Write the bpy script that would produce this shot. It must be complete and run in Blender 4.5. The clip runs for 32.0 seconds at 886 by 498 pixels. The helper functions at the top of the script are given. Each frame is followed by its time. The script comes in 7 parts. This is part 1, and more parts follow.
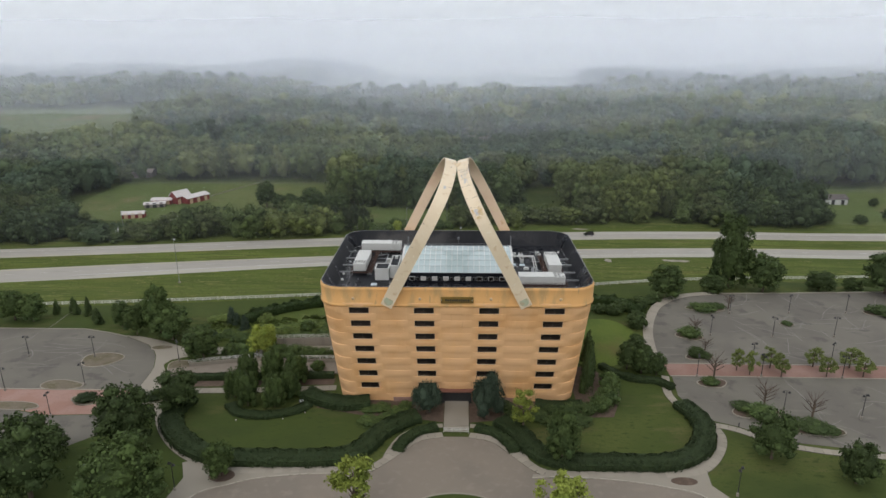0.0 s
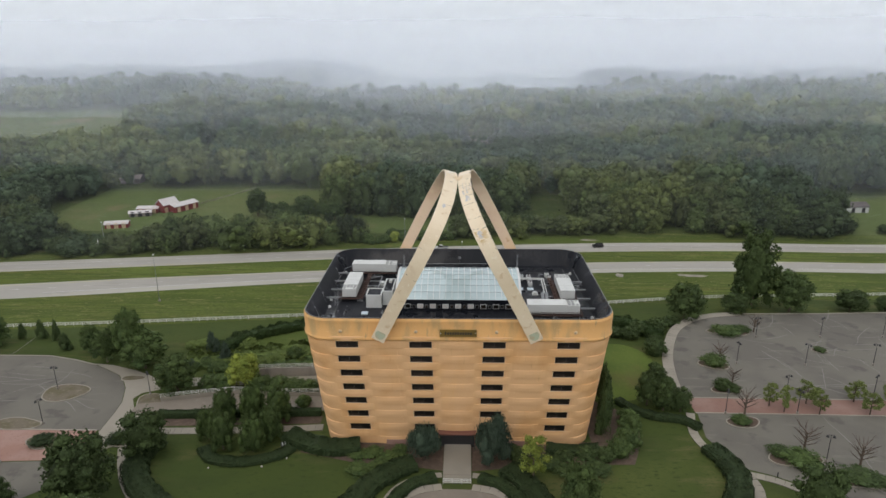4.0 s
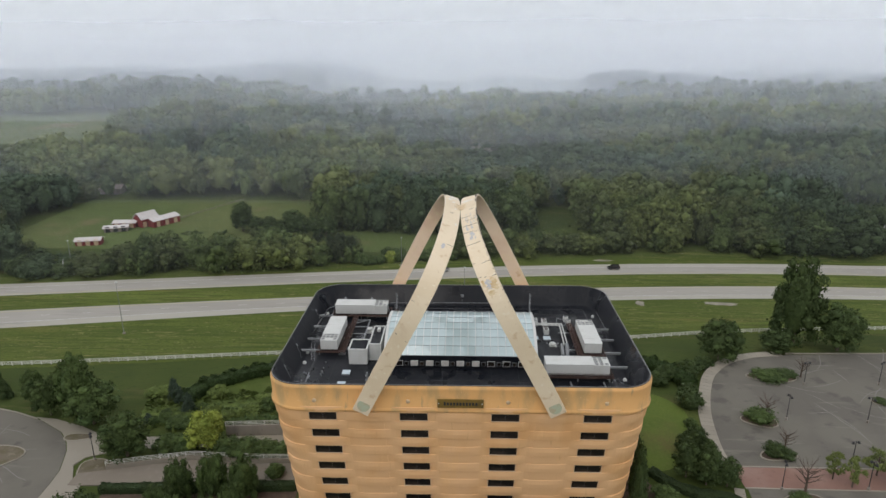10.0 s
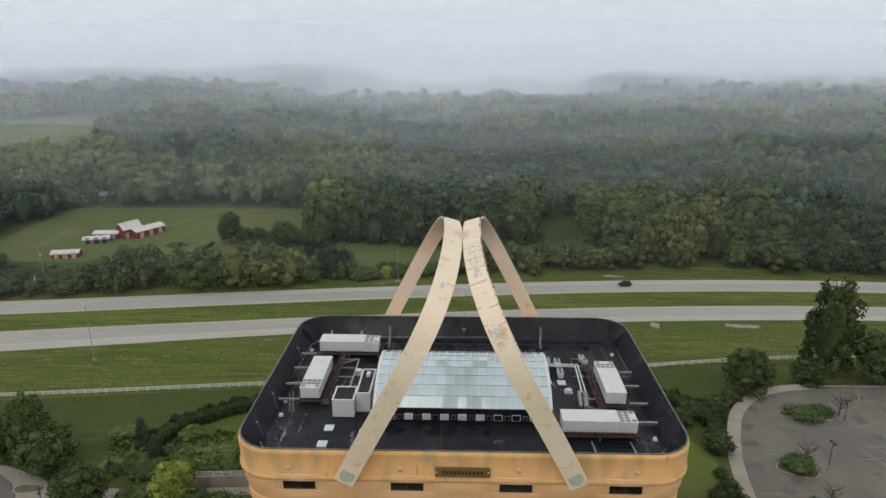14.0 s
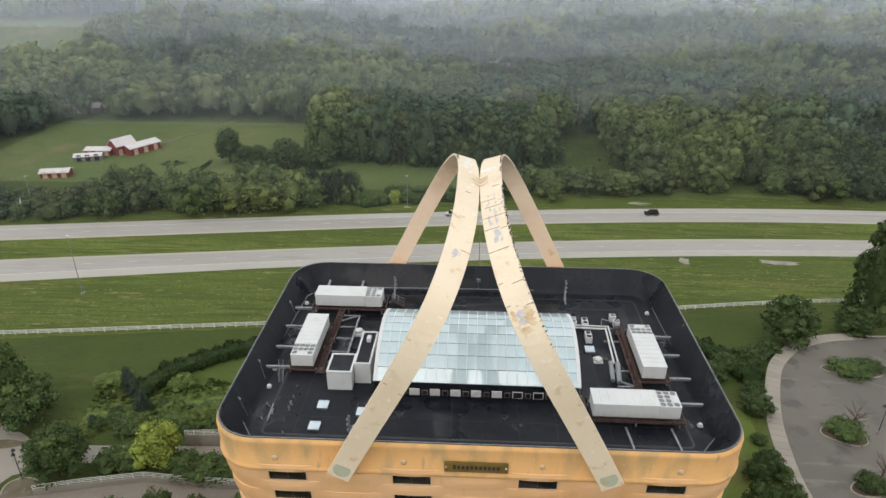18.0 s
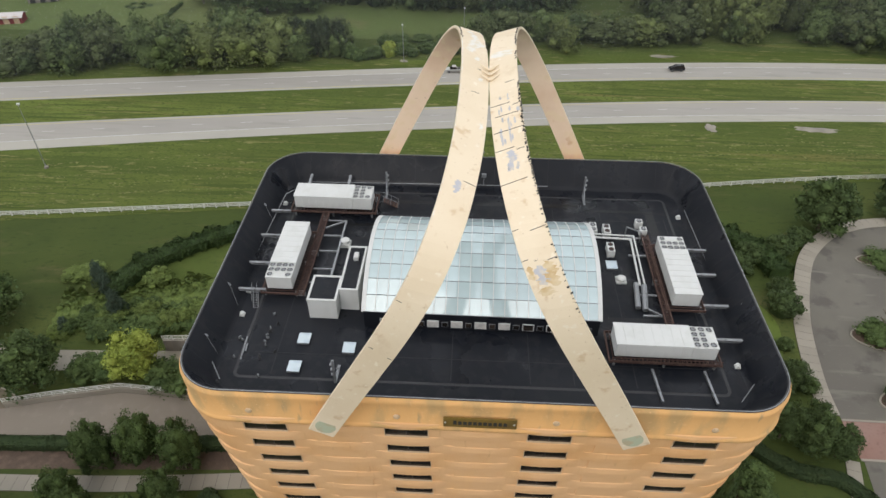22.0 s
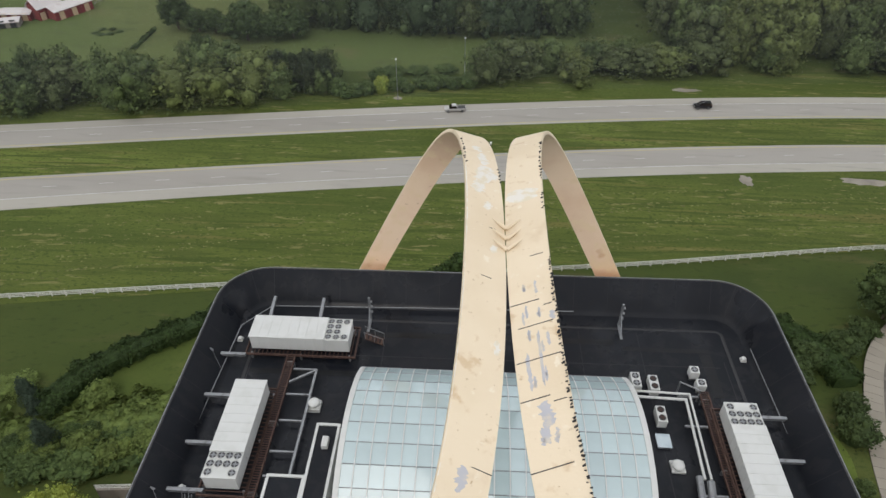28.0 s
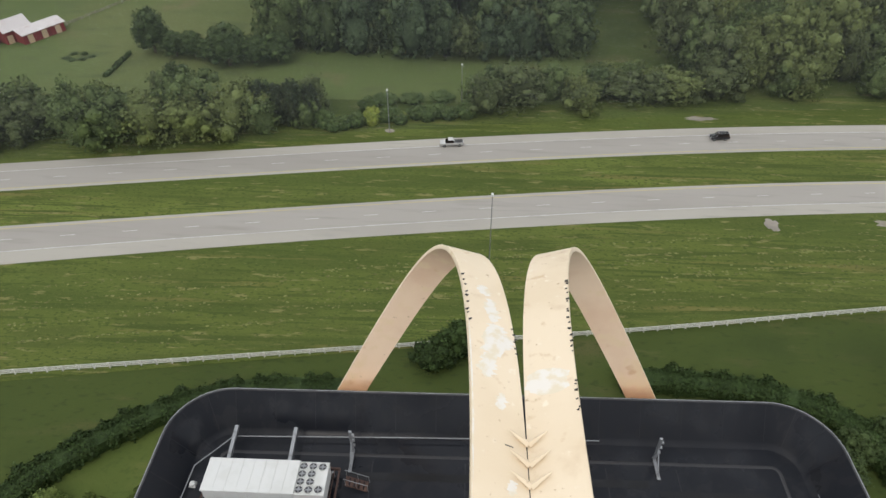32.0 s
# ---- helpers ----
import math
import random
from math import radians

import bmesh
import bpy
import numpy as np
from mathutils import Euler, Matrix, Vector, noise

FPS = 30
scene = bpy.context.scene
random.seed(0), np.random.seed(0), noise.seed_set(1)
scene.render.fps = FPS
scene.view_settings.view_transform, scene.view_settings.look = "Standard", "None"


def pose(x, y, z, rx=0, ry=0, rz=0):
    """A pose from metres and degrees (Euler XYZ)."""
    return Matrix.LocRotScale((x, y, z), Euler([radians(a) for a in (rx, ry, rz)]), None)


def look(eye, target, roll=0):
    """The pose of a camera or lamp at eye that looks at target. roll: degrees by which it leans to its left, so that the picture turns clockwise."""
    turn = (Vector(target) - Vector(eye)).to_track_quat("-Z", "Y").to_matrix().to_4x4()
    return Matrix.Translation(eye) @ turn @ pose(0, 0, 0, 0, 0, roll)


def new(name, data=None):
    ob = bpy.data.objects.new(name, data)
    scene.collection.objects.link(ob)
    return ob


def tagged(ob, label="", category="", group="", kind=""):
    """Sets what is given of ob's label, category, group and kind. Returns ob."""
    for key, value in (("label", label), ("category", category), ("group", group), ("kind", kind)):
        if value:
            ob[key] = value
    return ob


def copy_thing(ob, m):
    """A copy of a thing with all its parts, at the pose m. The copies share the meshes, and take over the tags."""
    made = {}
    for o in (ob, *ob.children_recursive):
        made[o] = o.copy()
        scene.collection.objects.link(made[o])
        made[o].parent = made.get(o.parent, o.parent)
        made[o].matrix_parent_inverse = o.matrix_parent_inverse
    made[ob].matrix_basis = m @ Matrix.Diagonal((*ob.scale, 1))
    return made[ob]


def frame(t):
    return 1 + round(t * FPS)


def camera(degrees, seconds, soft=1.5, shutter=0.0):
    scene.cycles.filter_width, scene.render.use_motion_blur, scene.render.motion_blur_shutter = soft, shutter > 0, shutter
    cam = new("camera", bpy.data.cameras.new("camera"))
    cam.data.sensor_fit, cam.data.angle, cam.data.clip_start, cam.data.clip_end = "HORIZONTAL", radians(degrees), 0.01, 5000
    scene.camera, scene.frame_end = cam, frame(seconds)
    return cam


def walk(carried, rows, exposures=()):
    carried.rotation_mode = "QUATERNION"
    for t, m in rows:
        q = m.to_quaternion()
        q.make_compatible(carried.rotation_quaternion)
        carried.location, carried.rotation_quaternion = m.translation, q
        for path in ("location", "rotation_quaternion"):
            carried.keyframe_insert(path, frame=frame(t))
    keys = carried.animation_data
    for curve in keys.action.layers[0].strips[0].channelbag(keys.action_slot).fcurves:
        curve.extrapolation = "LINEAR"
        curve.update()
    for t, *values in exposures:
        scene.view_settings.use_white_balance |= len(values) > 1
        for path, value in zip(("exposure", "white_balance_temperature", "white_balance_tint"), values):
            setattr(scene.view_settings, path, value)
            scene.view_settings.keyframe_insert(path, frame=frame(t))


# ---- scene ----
cam = camera(68.24, 32.0)
# seconds, x, y, z, yaw, pitch, roll
PATH = [
    (0, 1.30, -135.54, 82.87, 1.85, -17.95, -0.23),
    (1, 1.26, -131.09, 82.74, 1.87, -17.93, -0.25),
    (2, 1.23, -126.64, 82.62, 1.90, -17.92, -0.27),
    (3, 1.19, -122.20, 82.49, 1.93, -17.90, -0.29),
    (4.5, 1.12, -115.55, 82.32, 1.96, -17.86, -0.28),
    (6, 1.03, -108.95, 82.15, 1.99, -17.82, -0.27),
    (7, 0.96, -104.57, 82.06, 2.01, -17.78, -0.25),
    (8, 0.88, -100.22, 81.97, 2.04, -17.74, -0.24),
    (9, 0.79, -95.90, 81.89, 2.06, -17.71, -0.22),
    (10, 0.68, -91.60, 81.83, 2.08, -17.67, -0.20),
    (11, 0.56, -87.32, 81.78, 2.05, -17.64, -0.18),
    (12, 0.42, -83.04, 81.74, 2.06, -17.63, -0.16),
    (13, 0.28, -78.76, 81.72, 2.07, -17.58, -0.14),
    (14, 0.12, -74.48, 81.71, 2.04, -17.56, -0.10),
    (15.5, -0.14, -68.02, 81.72, 2.09, -17.53, -0.05),
    (16.5, -0.33, -63.69, 81.75, 2.15, -17.50, -0.02),
    (17, -0.43, -61.51, 81.77, 3.19, -17.58, 0.04),
    (17.5, -0.52, -59.32, 81.79, 3.19, -20.77, 0.04),
    (18, -0.63, -57.13, 81.82, 3.17, -25.58, 0.06),
    (18.5, -0.73, -54.93, 81.84, 3.18, -30.47, 0.07),
    (19, -0.83, -52.72, 81.87, 3.20, -35.36, 0.04),
    (19.5, -0.93, -50.52, 81.90, 3.23, -38.98, 0.06),
    (20, -1.04, -48.31, 81.92, 3.24, -39.59, 0.04),
    (20.5, -1.14, -46.09, 81.94, 3.25, -39.64, 0.05),
    (21, -1.24, -43.88, 81.96, 3.25, -39.71, 0.06),
    (22, -1.44, -39.44, 82.00, 3.25, -39.82, 0.07),
    (23, -1.64, -35.00, 82.02, 3.27, -39.92, 0.08),
    (24, -1.84, -30.56, 82.04, 3.28, -40.01, 0.06),
    (25, -2.05, -26.11, 82.06, 3.28, -40.08, 0.00),
    (26.25, -2.30, -20.56, 82.07, 3.30, -40.12, -0.10),
    (27.5, -2.56, -15.02, 82.08, 3.31, -40.17, -0.20),
    (28, -2.66, -12.80, 82.08, 3.30, -40.17, -0.24),
    (29, -2.87, -8.37, 82.08, 3.29, -40.19, -0.33),
    (30, -3.08, -3.95, 82.08, 3.25, -40.21, -0.41),
    (31, -3.29, 0.48, 82.07, 3.15, -40.22, -0.49),
    (32, -3.50, 4.90, 82.07, 2.98, -40.22, -0.56),
]


def turned(x, y, z, yaw, pitch, roll):
    """A camera pose from its place, its heading to the left of +y, its pitch and its lean."""
    return pose(x, y, z, 90, 0, yaw) @ pose(0, 0, 0, pitch, 0, 0) @ pose(0, 0, 0, 0, 0, roll)


EXPOSURE = [(0, -0.18), (6, -0.20), (10, -0.25), (14, -0.28), (17, -0.36), (17.5, -0.22), (18, 0.16), (18.5, 0.27), (19.5, 0.25), (21, 0.15), (23, 0.08), (28, -0.10), (32, 0.10)]
walk(cam, [(row[0], turned(*row[1:])) for row in PATH], EXPOSURE)
# end of path

# ---------------------------------------------------------------- light
world = bpy.data.worlds.new("overcast_sky")
scene.world = world
world.use_nodes = True
wn, wl = world.node_tree.nodes, world.node_tree.links
wn.clear()
sky = wn.new("ShaderNodeTexSky")
sky.sky_type, sky.sun_disc = "NISHITA", False
sky.sun_elevation, sky.sun_rotation = radians(50), radians(200)
sky.dust_density, sky.air_density = 4.0, 1.0
blue = wn.new("ShaderNodeBackground")
blue.inputs["Strength"].default_value = 0.03
wl.new(sky.outputs["Color"], blue.inputs["Color"])
cloud = wn.new("ShaderNodeBackground")
cloud.inputs["Strength"].default_value = 1.02
wco = wn.new("ShaderNodeTexCoord")
wmap = wn.new("ShaderNodeMapping")
wmap.inputs["Scale"].default_value = (2, 2, 4)
wl.new(wco.outputs["Generated"], wmap.inputs["Vector"])
wno = wn.new("ShaderNodeTexNoise")
wno.inputs["Scale"].default_value, wno.inputs["Detail"].default_value = 1.6, 2
wl.new(wmap.outputs["Vector"], wno.inputs["Vector"])
wra = wn.new("ShaderNodeValToRGB")
wra.color_ramp.elements[0].color, wra.color_ramp.elements[1].color = (0.90, 0.915, 0.945, 1), (0.95, 0.965, 0.99, 1)
wra.color_ramp.elements[0].position, wra.color_ramp.elements[1].position = 0.35, 0.65
wl.new(wno.outputs["Fac"], wra.inputs["Fac"])
wl.new(wra.outputs["Color"], cloud.inputs["Color"])
wadd = wn.new("ShaderNodeAddShader")
wl.new(blue.outputs[0], wadd.inputs[0])
wl.new(cloud.outputs[0], wadd.inputs[1])
wout = wn.new("ShaderNodeOutputWorld")
wl.new(wadd.outputs[0], wout.inputs[0])
sun = new("sun", bpy.data.lights.new("sun", "SUN"))
sun.data.energy, sun.data.angle, sun.data.color = 0.6, radians(40), (1.0, 0.96, 0.9)
sun.matrix_world = look((-40, -80, 150), (0, 0, 0))


# ---------------------------------------------------------------- materials
def material(name, base, rough=0.8, metal=0.0, tones=(), bump=0.0, bump_scale=20.0, per_object=0.0, per_island=0.0, spec=0.5, coords="Object", wet=None, relief=0.05):
    """A surface with its base colour, and tones: (scale, colour, from, to, stretch) laid over it by noise."""
    mat = bpy.data.materials.new(name)
    mat.use_nodes = True
    nt = mat.node_tree
    bs = nt.nodes["Principled BSDF"]
    bs.inputs["Roughness"].default_value, bs.inputs["Metallic"].default_value = rough, metal
    bs.inputs["Specular IOR Level"].default_value = spec
    co = nt.nodes.new("ShaderNodeTexCoord")
    last = nt.nodes.new("ShaderNodeRGB")
    last.outputs[0].default_value = (*base, 1)
    last = last.outputs[0]
    for i, (scale, colour, lo, hi, stretch) in enumerate(tones):
        mp = nt.nodes.new("ShaderNodeMapping")
        mp.inputs["Scale"].default_value = stretch
        mp.inputs["Location"].default_value = (3.1 * i, 7.7 * i, 1.3 * i)
        nt.links.new(co.outputs[coords], mp.inputs["Vector"])
        no = nt.nodes.new("ShaderNodeTexNoise")
        no.inputs["Scale"].default_value, no.inputs["Detail"].default_value = scale, 5
        nt.links.new(mp.outputs["Vector"], no.inputs["Vector"])
        mr = nt.nodes.new("ShaderNodeMapRange")
        mr.interpolation_type = "SMOOTHSTEP"
        mr.inputs["From Min"].default_value, mr.inputs["From Max"].default_value = lo, hi
        nt.links.new(no.outputs["Fac"], mr.inputs["Value"])
        mix = nt.nodes.new("ShaderNodeMix")
        mix.data_type = "RGBA"
        nt.links.new(mr.outputs["Result"], mix.inputs[0])
        nt.links.new(last, mix.inputs[6])
        mix.inputs[7].default_value = (*colour, 1)
        last = mix.outputs[2]
    for amount, node, socket in ((per_object, "ShaderNodeObjectInfo", "Random"), (per_island, "ShaderNodeNewGeometry", "Random Per Island")):
        if amount:
            src = nt.nodes.new(node)
            mr = nt.nodes.new("ShaderNodeMapRange")
            mr.inputs["To Min"].default_value, mr.inputs["To Max"].default_value = 1 - amount, 1 + amount
            nt.links.new(src.outputs[socket], mr.inputs["Value"])
            hsv = nt.nodes.new("ShaderNodeHueSaturation")
            nt.links.new(last, hsv.inputs["Color"])
            nt.links.new(mr.outputs["Result"], hsv.inputs["Value"])
            last = hsv.outputs["Color"]
    nt.links.new(last, bs.inputs["Base Color"])
    if wet:
        no = nt.nodes.new("ShaderNodeTexNoise")
        no.inputs["Scale"].default_value, no.inputs["Detail"].default_value = wet[0], 6
        nt.links.new(co.outputs[coords], no.inputs["Vector"])
        mr = nt.nodes.new("ShaderNodeMapRange")
        mr.inputs["From Min"].default_value, mr.inputs["From Max"].default_value = 0.52, 0.60
        mr.inputs["To Min"].default_value, mr.inputs["To Max"].default_value = rough, wet[1]
        nt.links.new(no.outputs["Fac"], mr.inputs["Value"])
        nt.links.new(mr.outputs["Result"], bs.inputs["Roughness"])
    if bump:
        no = nt.nodes.new("ShaderNodeTexNoise")
        no.inputs["Scale"].default_value, no.inputs["Detail"].default_value = bump_scale, 6
        nt.links.new(co.outputs[coords], no.inputs["Vector"])
        bp = nt.nodes.new("ShaderNodeBump")
        bp.inputs["Strength"].default_value, bp.inputs["Distance"].default_value = bump, relief
        nt.links.new(no.outputs["Fac"], bp.inputs["Height"])
        nt.links.new(bp.outputs["Normal"], bs.inputs["Normal"])
    return mat


ONE = (1, 1, 1)
STUCCO = material("ochre_stucco", (0.685, 0.416, 0.21), 0.85, tones=((0.12, (0.64, 0.355, 0.15), 0.42, 0.7, ONE), (0.5, (0.70, 0.42, 0.20), 0.5, 0.75, (1, 1, 0.25)), (1.4, (0.52, 0.30, 0.13), 0.62, 0.85, (1, 1, 0.15))), bump=0.25, bump_scale=6)
RIM = material("weathered_ochre_rim", (0.66, 0.37, 0.14), 0.85, tones=((0.35, (0.46, 0.30, 0.13), 0.45, 0.68, (1, 1, 0.35)), (1.1, (0.36, 0.26, 0.13), 0.58, 0.78, (1, 1, 0.2)), (3.0, (0.70, 0.43, 0.2), 0.6, 0.8, ONE)), bump=0.2, bump_scale=8)
UNDERSIDE = material("stained_pinkish_handle_paint", (0.74, 0.57, 0.41), 0.7, tones=((0.16, (0.68, 0.49, 0.34), 0.42, 0.66, ONE), (0.55, (0.71, 0.55, 0.36), 0.52, 0.66, ONE), (0.36, (0.58, 0.37, 0.22), 0.62, 0.76, ONE), (1.6, (0.48, 0.34, 0.23), 0.67, 0.76, ONE)), bump=0.15, bump_scale=5)
HANDLE = material("cream_handle_paint", (0.715, 0.605, 0.445), 0.7, tones=((0.16, (0.67, 0.555, 0.395), 0.42, 0.7, ONE), (0.45, (0.60, 0.475, 0.325), 0.62, 0.8, ONE), (0.8, (0.59, 0.45, 0.29), 0.60, 0.72, ONE), (1.3, (0.745, 0.66, 0.52), 0.62, 0.72, ONE), (2.6, (0.48, 0.36, 0.23), 0.66, 0.75, ONE)), bump=0.15, bump_scale=5)
MEMBRANE = material("black_roof_membrane", (0.0068, 0.0083, 0.0120), 0.55, tones=((0.10, (0.0105, 0.0118, 0.0155), 0.45, 0.60, ONE), (1.1, (0.013, 0.013, 0.014), 0.60, 0.80, ONE), (0.35, (0.012, 0.013, 0.016), 0.52, 0.58, (2.5, 2.5, 0.08))), spec=0.22, wet=(0.16, 0.2), bump=0.12, bump_scale=3)
WHITE = material("white_painted_metal", (0.55, 0.56, 0.545), 0.5, tones=((0.7, (0.51, 0.52, 0.50), 0.45, 0.7, (1, 1, 0.4)), (3.0, (0.45, 0.42, 0.38), 0.68, 0.85, (1, 1, 0.3))))
RUST = material("rusted_steel", (0.058, 0.030, 0.023), 0.8, tones=((2.0, (0.11, 0.068, 0.05), 0.5, 0.75, ONE),))
STEEL = material("galvanised_steel", (0.28, 0.29, 0.30), 0.45, 0.6, tones=((2.0, (0.16, 0.16, 0.16), 0.5, 0.8, ONE),))
DARK = material("dark_metal", (0.02, 0.02, 0.022), 0.5)
GLASS = material("dark_window_glass", (0.014, 0.012, 0.011), 0.08, tones=((0.4, (0.045, 0.034, 0.026), 0.45, 0.65, ONE),), spec=0.3)
TRIM = material("pale_window_frame", (0.52, 0.38, 0.24), 0.6)
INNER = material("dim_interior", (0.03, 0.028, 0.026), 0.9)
PANE = material("pale_skylight_glass", (0.385, 0.48, 0.49), 0.05, tones=((0.25, (0.43, 0.53, 0.54), 0.4, 0.7, ONE),), per_object=0.07, spec=1.0)
PANE.node_tree.nodes["Principled BSDF"].inputs["IOR"].default_value = 1.62
ASPHALT = material("worn_grey_asphalt", (0.112, 0.103, 0.0865), 0.9, tones=((0.05, (0.136, 0.126, 0.1042), 0.42, 0.58, ONE), (0.22, (0.09, 0.083, 0.0707), 0.56, 0.68, ONE), (0.5, (0.15, 0.14, 0.1172), 0.62, 0.72, (0.2, 1, 1)), (2.5, (0.145, 0.136, 0.1153), 0.60, 0.78, ONE)), bump=0.2, bump_scale=8)
PLAZA = material("tan_exposed_aggregate", (0.1956, 0.1683, 0.1354), 0.9, tones=((0.08, (0.1729, 0.1502, 0.1227), 0.4, 0.65, ONE), (0.6, (0.2138, 0.1865, 0.1523), 0.5, 0.75, ONE), (6, (0.1547, 0.1365, 0.1100), 0.6, 0.8, ONE)), bump=0.15, bump_scale=12)
ROAD = material("pale_concrete_road", (0.3, 0.285, 0.2558), 0.85, tones=((0.05, (0.27, 0.255, 0.2278), 0.4, 0.65, (0.25, 1, 1)), (0.7, (0.24, 0.23, 0.2046), 0.5, 0.8, (0.1, 1, 1))), bump=0.1, bump_scale=6)
WALKWAY = material("pale_concrete_walk", (0.2632, 0.2378, 0.1941), 0.85, tones=((0.12, (0.2444, 0.2209, 0.1792), 0.4, 0.65, ONE), (1.5, (0.2444, 0.2256, 0.1836), 0.58, 0.8, ONE)), bump=0.15, bump_scale=10, per_object=0.09)
JOINT = material("dirty_walk_joint", (0.13, 0.12, 0.095), 0.95, tones=((2.0, (0.09, 0.095, 0.06), 0.45, 0.7, ONE),))
KERB = material("worn_kerb_concrete", (0.34, 0.315, 0.265), 0.85, tones=((0.8, (0.24, 0.22, 0.18), 0.48, 0.66, ONE),))
PAVERS = material("red_brick_pavers", (0.24, 0.135, 0.105), 0.9, tones=((0.15, (0.27, 0.17, 0.14), 0.4, 0.65, ONE), (2.0, (0.18, 0.10, 0.08), 0.55, 0.8, ONE)), bump=0.2, bump_scale=10, per_object=0.12)
GRASS = material("mown_grass", (0.053, 0.0725, 0.0195), 0.95, tones=((0.02, (0.0763, 0.093, 0.027), 0.46, 0.62, ONE), (0.13, (0.0763, 0.08, 0.0298), 0.54, 0.70, (0.35, 1, 1)), (1.1, (0.0372, 0.0539, 0.0167), 0.54, 0.72, (0.5, 1, 1)), (0.06, (0.0409, 0.0586, 0.0177), 0.45, 0.72, (0.7, 1, 1)), (0.3, (0.1023, 0.0977, 0.0391), 0.58, 0.8, (0.3, 1, 1)), (2.5, (0.0465, 0.0698, 0.0205), 0.5, 0.75, ONE)), bump=0.6, bump_scale=2.5, spec=0.1)
LUSH = material("lush_grass", (0.0965, 0.1331, 0.0296), 0.95, tones=((0.05, (0.112, 0.1098, 0.0403), 0.52, 0.68, ONE), (0.09, (0.0739, 0.1084, 0.0256), 0.42, 0.65, ONE), (1.1, (0.1104, 0.138, 0.0355), 0.50, 0.72, ONE), (3.0, (0.069, 0.0986, 0.0236), 0.52, 0.75, ONE)), bump=0.6, bump_scale=2.5, spec=0.1)
BACKLAWN = material("back_lawn_grass", (0.0726, 0.0977, 0.0242), 0.95, tones=((0.05, (0.0638, 0.0910, 0.0232), 0.42, 0.66, ONE), (0.2, (0.0968, 0.1142, 0.0329), 0.52, 0.72, (0.5, 1, 1)), (1.2, (0.0581, 0.0813, 0.0212), 0.50, 0.72, ONE), (3.0, (0.0696, 0.0968, 0.0251), 0.52, 0.75, ONE)), bump=0.6, bump_scale=2.5, spec=0.1)
VERGE = material("rough_verge_grass", (0.0893, 0.1136, 0.0271), 0.95, tones=((0.022, (0.1136, 0.1454, 0.0336), 0.46, 0.66, (0.5, 1, 1)), (0.16, (0.0608, 0.0837, 0.0207), 0.50, 0.62, (0.05, 1, 1)), (0.30, (0.1298, 0.1236, 0.0414), 0.56, 0.68, (0.06, 1, 1)), (0.85, (0.0528, 0.0738, 0.0187), 0.54, 0.62, (0.05, 1, 1)), (0.03, (0.0690, 0.0956, 0.0237), 0.44, 0.72, (0.25, 1, 1)), (0.40, (0.0711, 0.0917, 0.0237), 0.46, 0.70, (0.20, 1, 1)), (0.9, (0.1674, 0.1594, 0.0650), 0.60, 0.70, (0.18, 1, 1)), (2.2, (0.0507, 0.0718, 0.0187), 0.54, 0.66, (0.5, 1, 1)), (4.5, (0.1420, 0.1495, 0.0512), 0.60, 0.74, ONE)), bump=1.0, bump_scale=2.2, spec=0.1, relief=0.12)
STRAW = material("dry_grass_straw", (0.135, 0.142, 0.055), 0.95, tones=((0.5, (0.10, 0.115, 0.04), 0.45, 0.6, ONE), (0.2, (0.18, 0.17, 0.08), 0.55, 0.7, ONE)), per_island=0.3, spec=0.1)
MULCH = material("brown_mulch", (0.085, 0.058, 0.042), 0.95, tones=((0.8, (0.12, 0.085, 0.06), 0.45, 0.7, ONE), (5, (0.05, 0.034, 0.026), 0.5, 0.8, ONE)), bump=0.5, bump_scale=10)
DIRT = material("bare_tan_dirt", (0.135, 0.112, 0.078), 0.95, tones=((0.3, (0.105, 0.092, 0.05), 0.42, 0.62, ONE), (1.2, (0.19, 0.165, 0.12), 0.55, 0.72, ONE), (5, (0.07, 0.055, 0.04), 0.55, 0.8, ONE)), bump=0.4, bump_scale=8)
BARK = material("grey_brown_bark", (0.10, 0.075, 0.055), 0.95, tones=((3, (0.06, 0.045, 0.035), 0.45, 0.7, (1, 1, 0.2)),), bump=0.5, bump_scale=8)
CONCRETE = material("stained_concrete_wall", (0.26, 0.235, 0.20), 0.9, tones=((0.3, (0.19, 0.17, 0.145), 0.42, 0.7, (1, 1, 0.3)), (2, (0.13, 0.12, 0.10), 0.6, 0.8, (1, 1, 0.2))), bump=0.2, bump_scale=6)
PAINT = material("worn_road_paint", (0.46, 0.455, 0.44), 0.8, tones=((0.6, (0.34, 0.33, 0.32), 0.45, 0.65, ONE),))
YELLOW = material("worn_yellow_paint", (0.42, 0.36, 0.17), 0.8, tones=((0.6, (0.33, 0.30, 0.2), 0.45, 0.65, ONE),))
SHOULDER = material("pale_road_shoulder", (0.335, 0.32, 0.279), 0.85, tones=((0.06, (0.3, 0.285, 0.2511), 0.4, 0.65, (0.3, 1, 1)), (0.8, (0.27, 0.26, 0.2278), 0.55, 0.8, (0.15, 1, 1))), bump=0.1, bump_scale=6)
FENCE = material("white_fence_board", (0.60, 0.60, 0.56), 0.7, tones=((2, (0.46, 0.46, 0.42), 0.5, 0.8, ONE),))
BARN = material("red_barn_boards", (0.20, 0.030, 0.028), 0.8, tones=((0.6, (0.14, 0.022, 0.022), 0.45, 0.7, (3, 3, 0.3)),))
TIN = material("pale_tin_roof", (0.50, 0.47, 0.46), 0.5, 0.0, tones=((0.3, (0.40, 0.33, 0.31), 0.5, 0.75, ONE),))
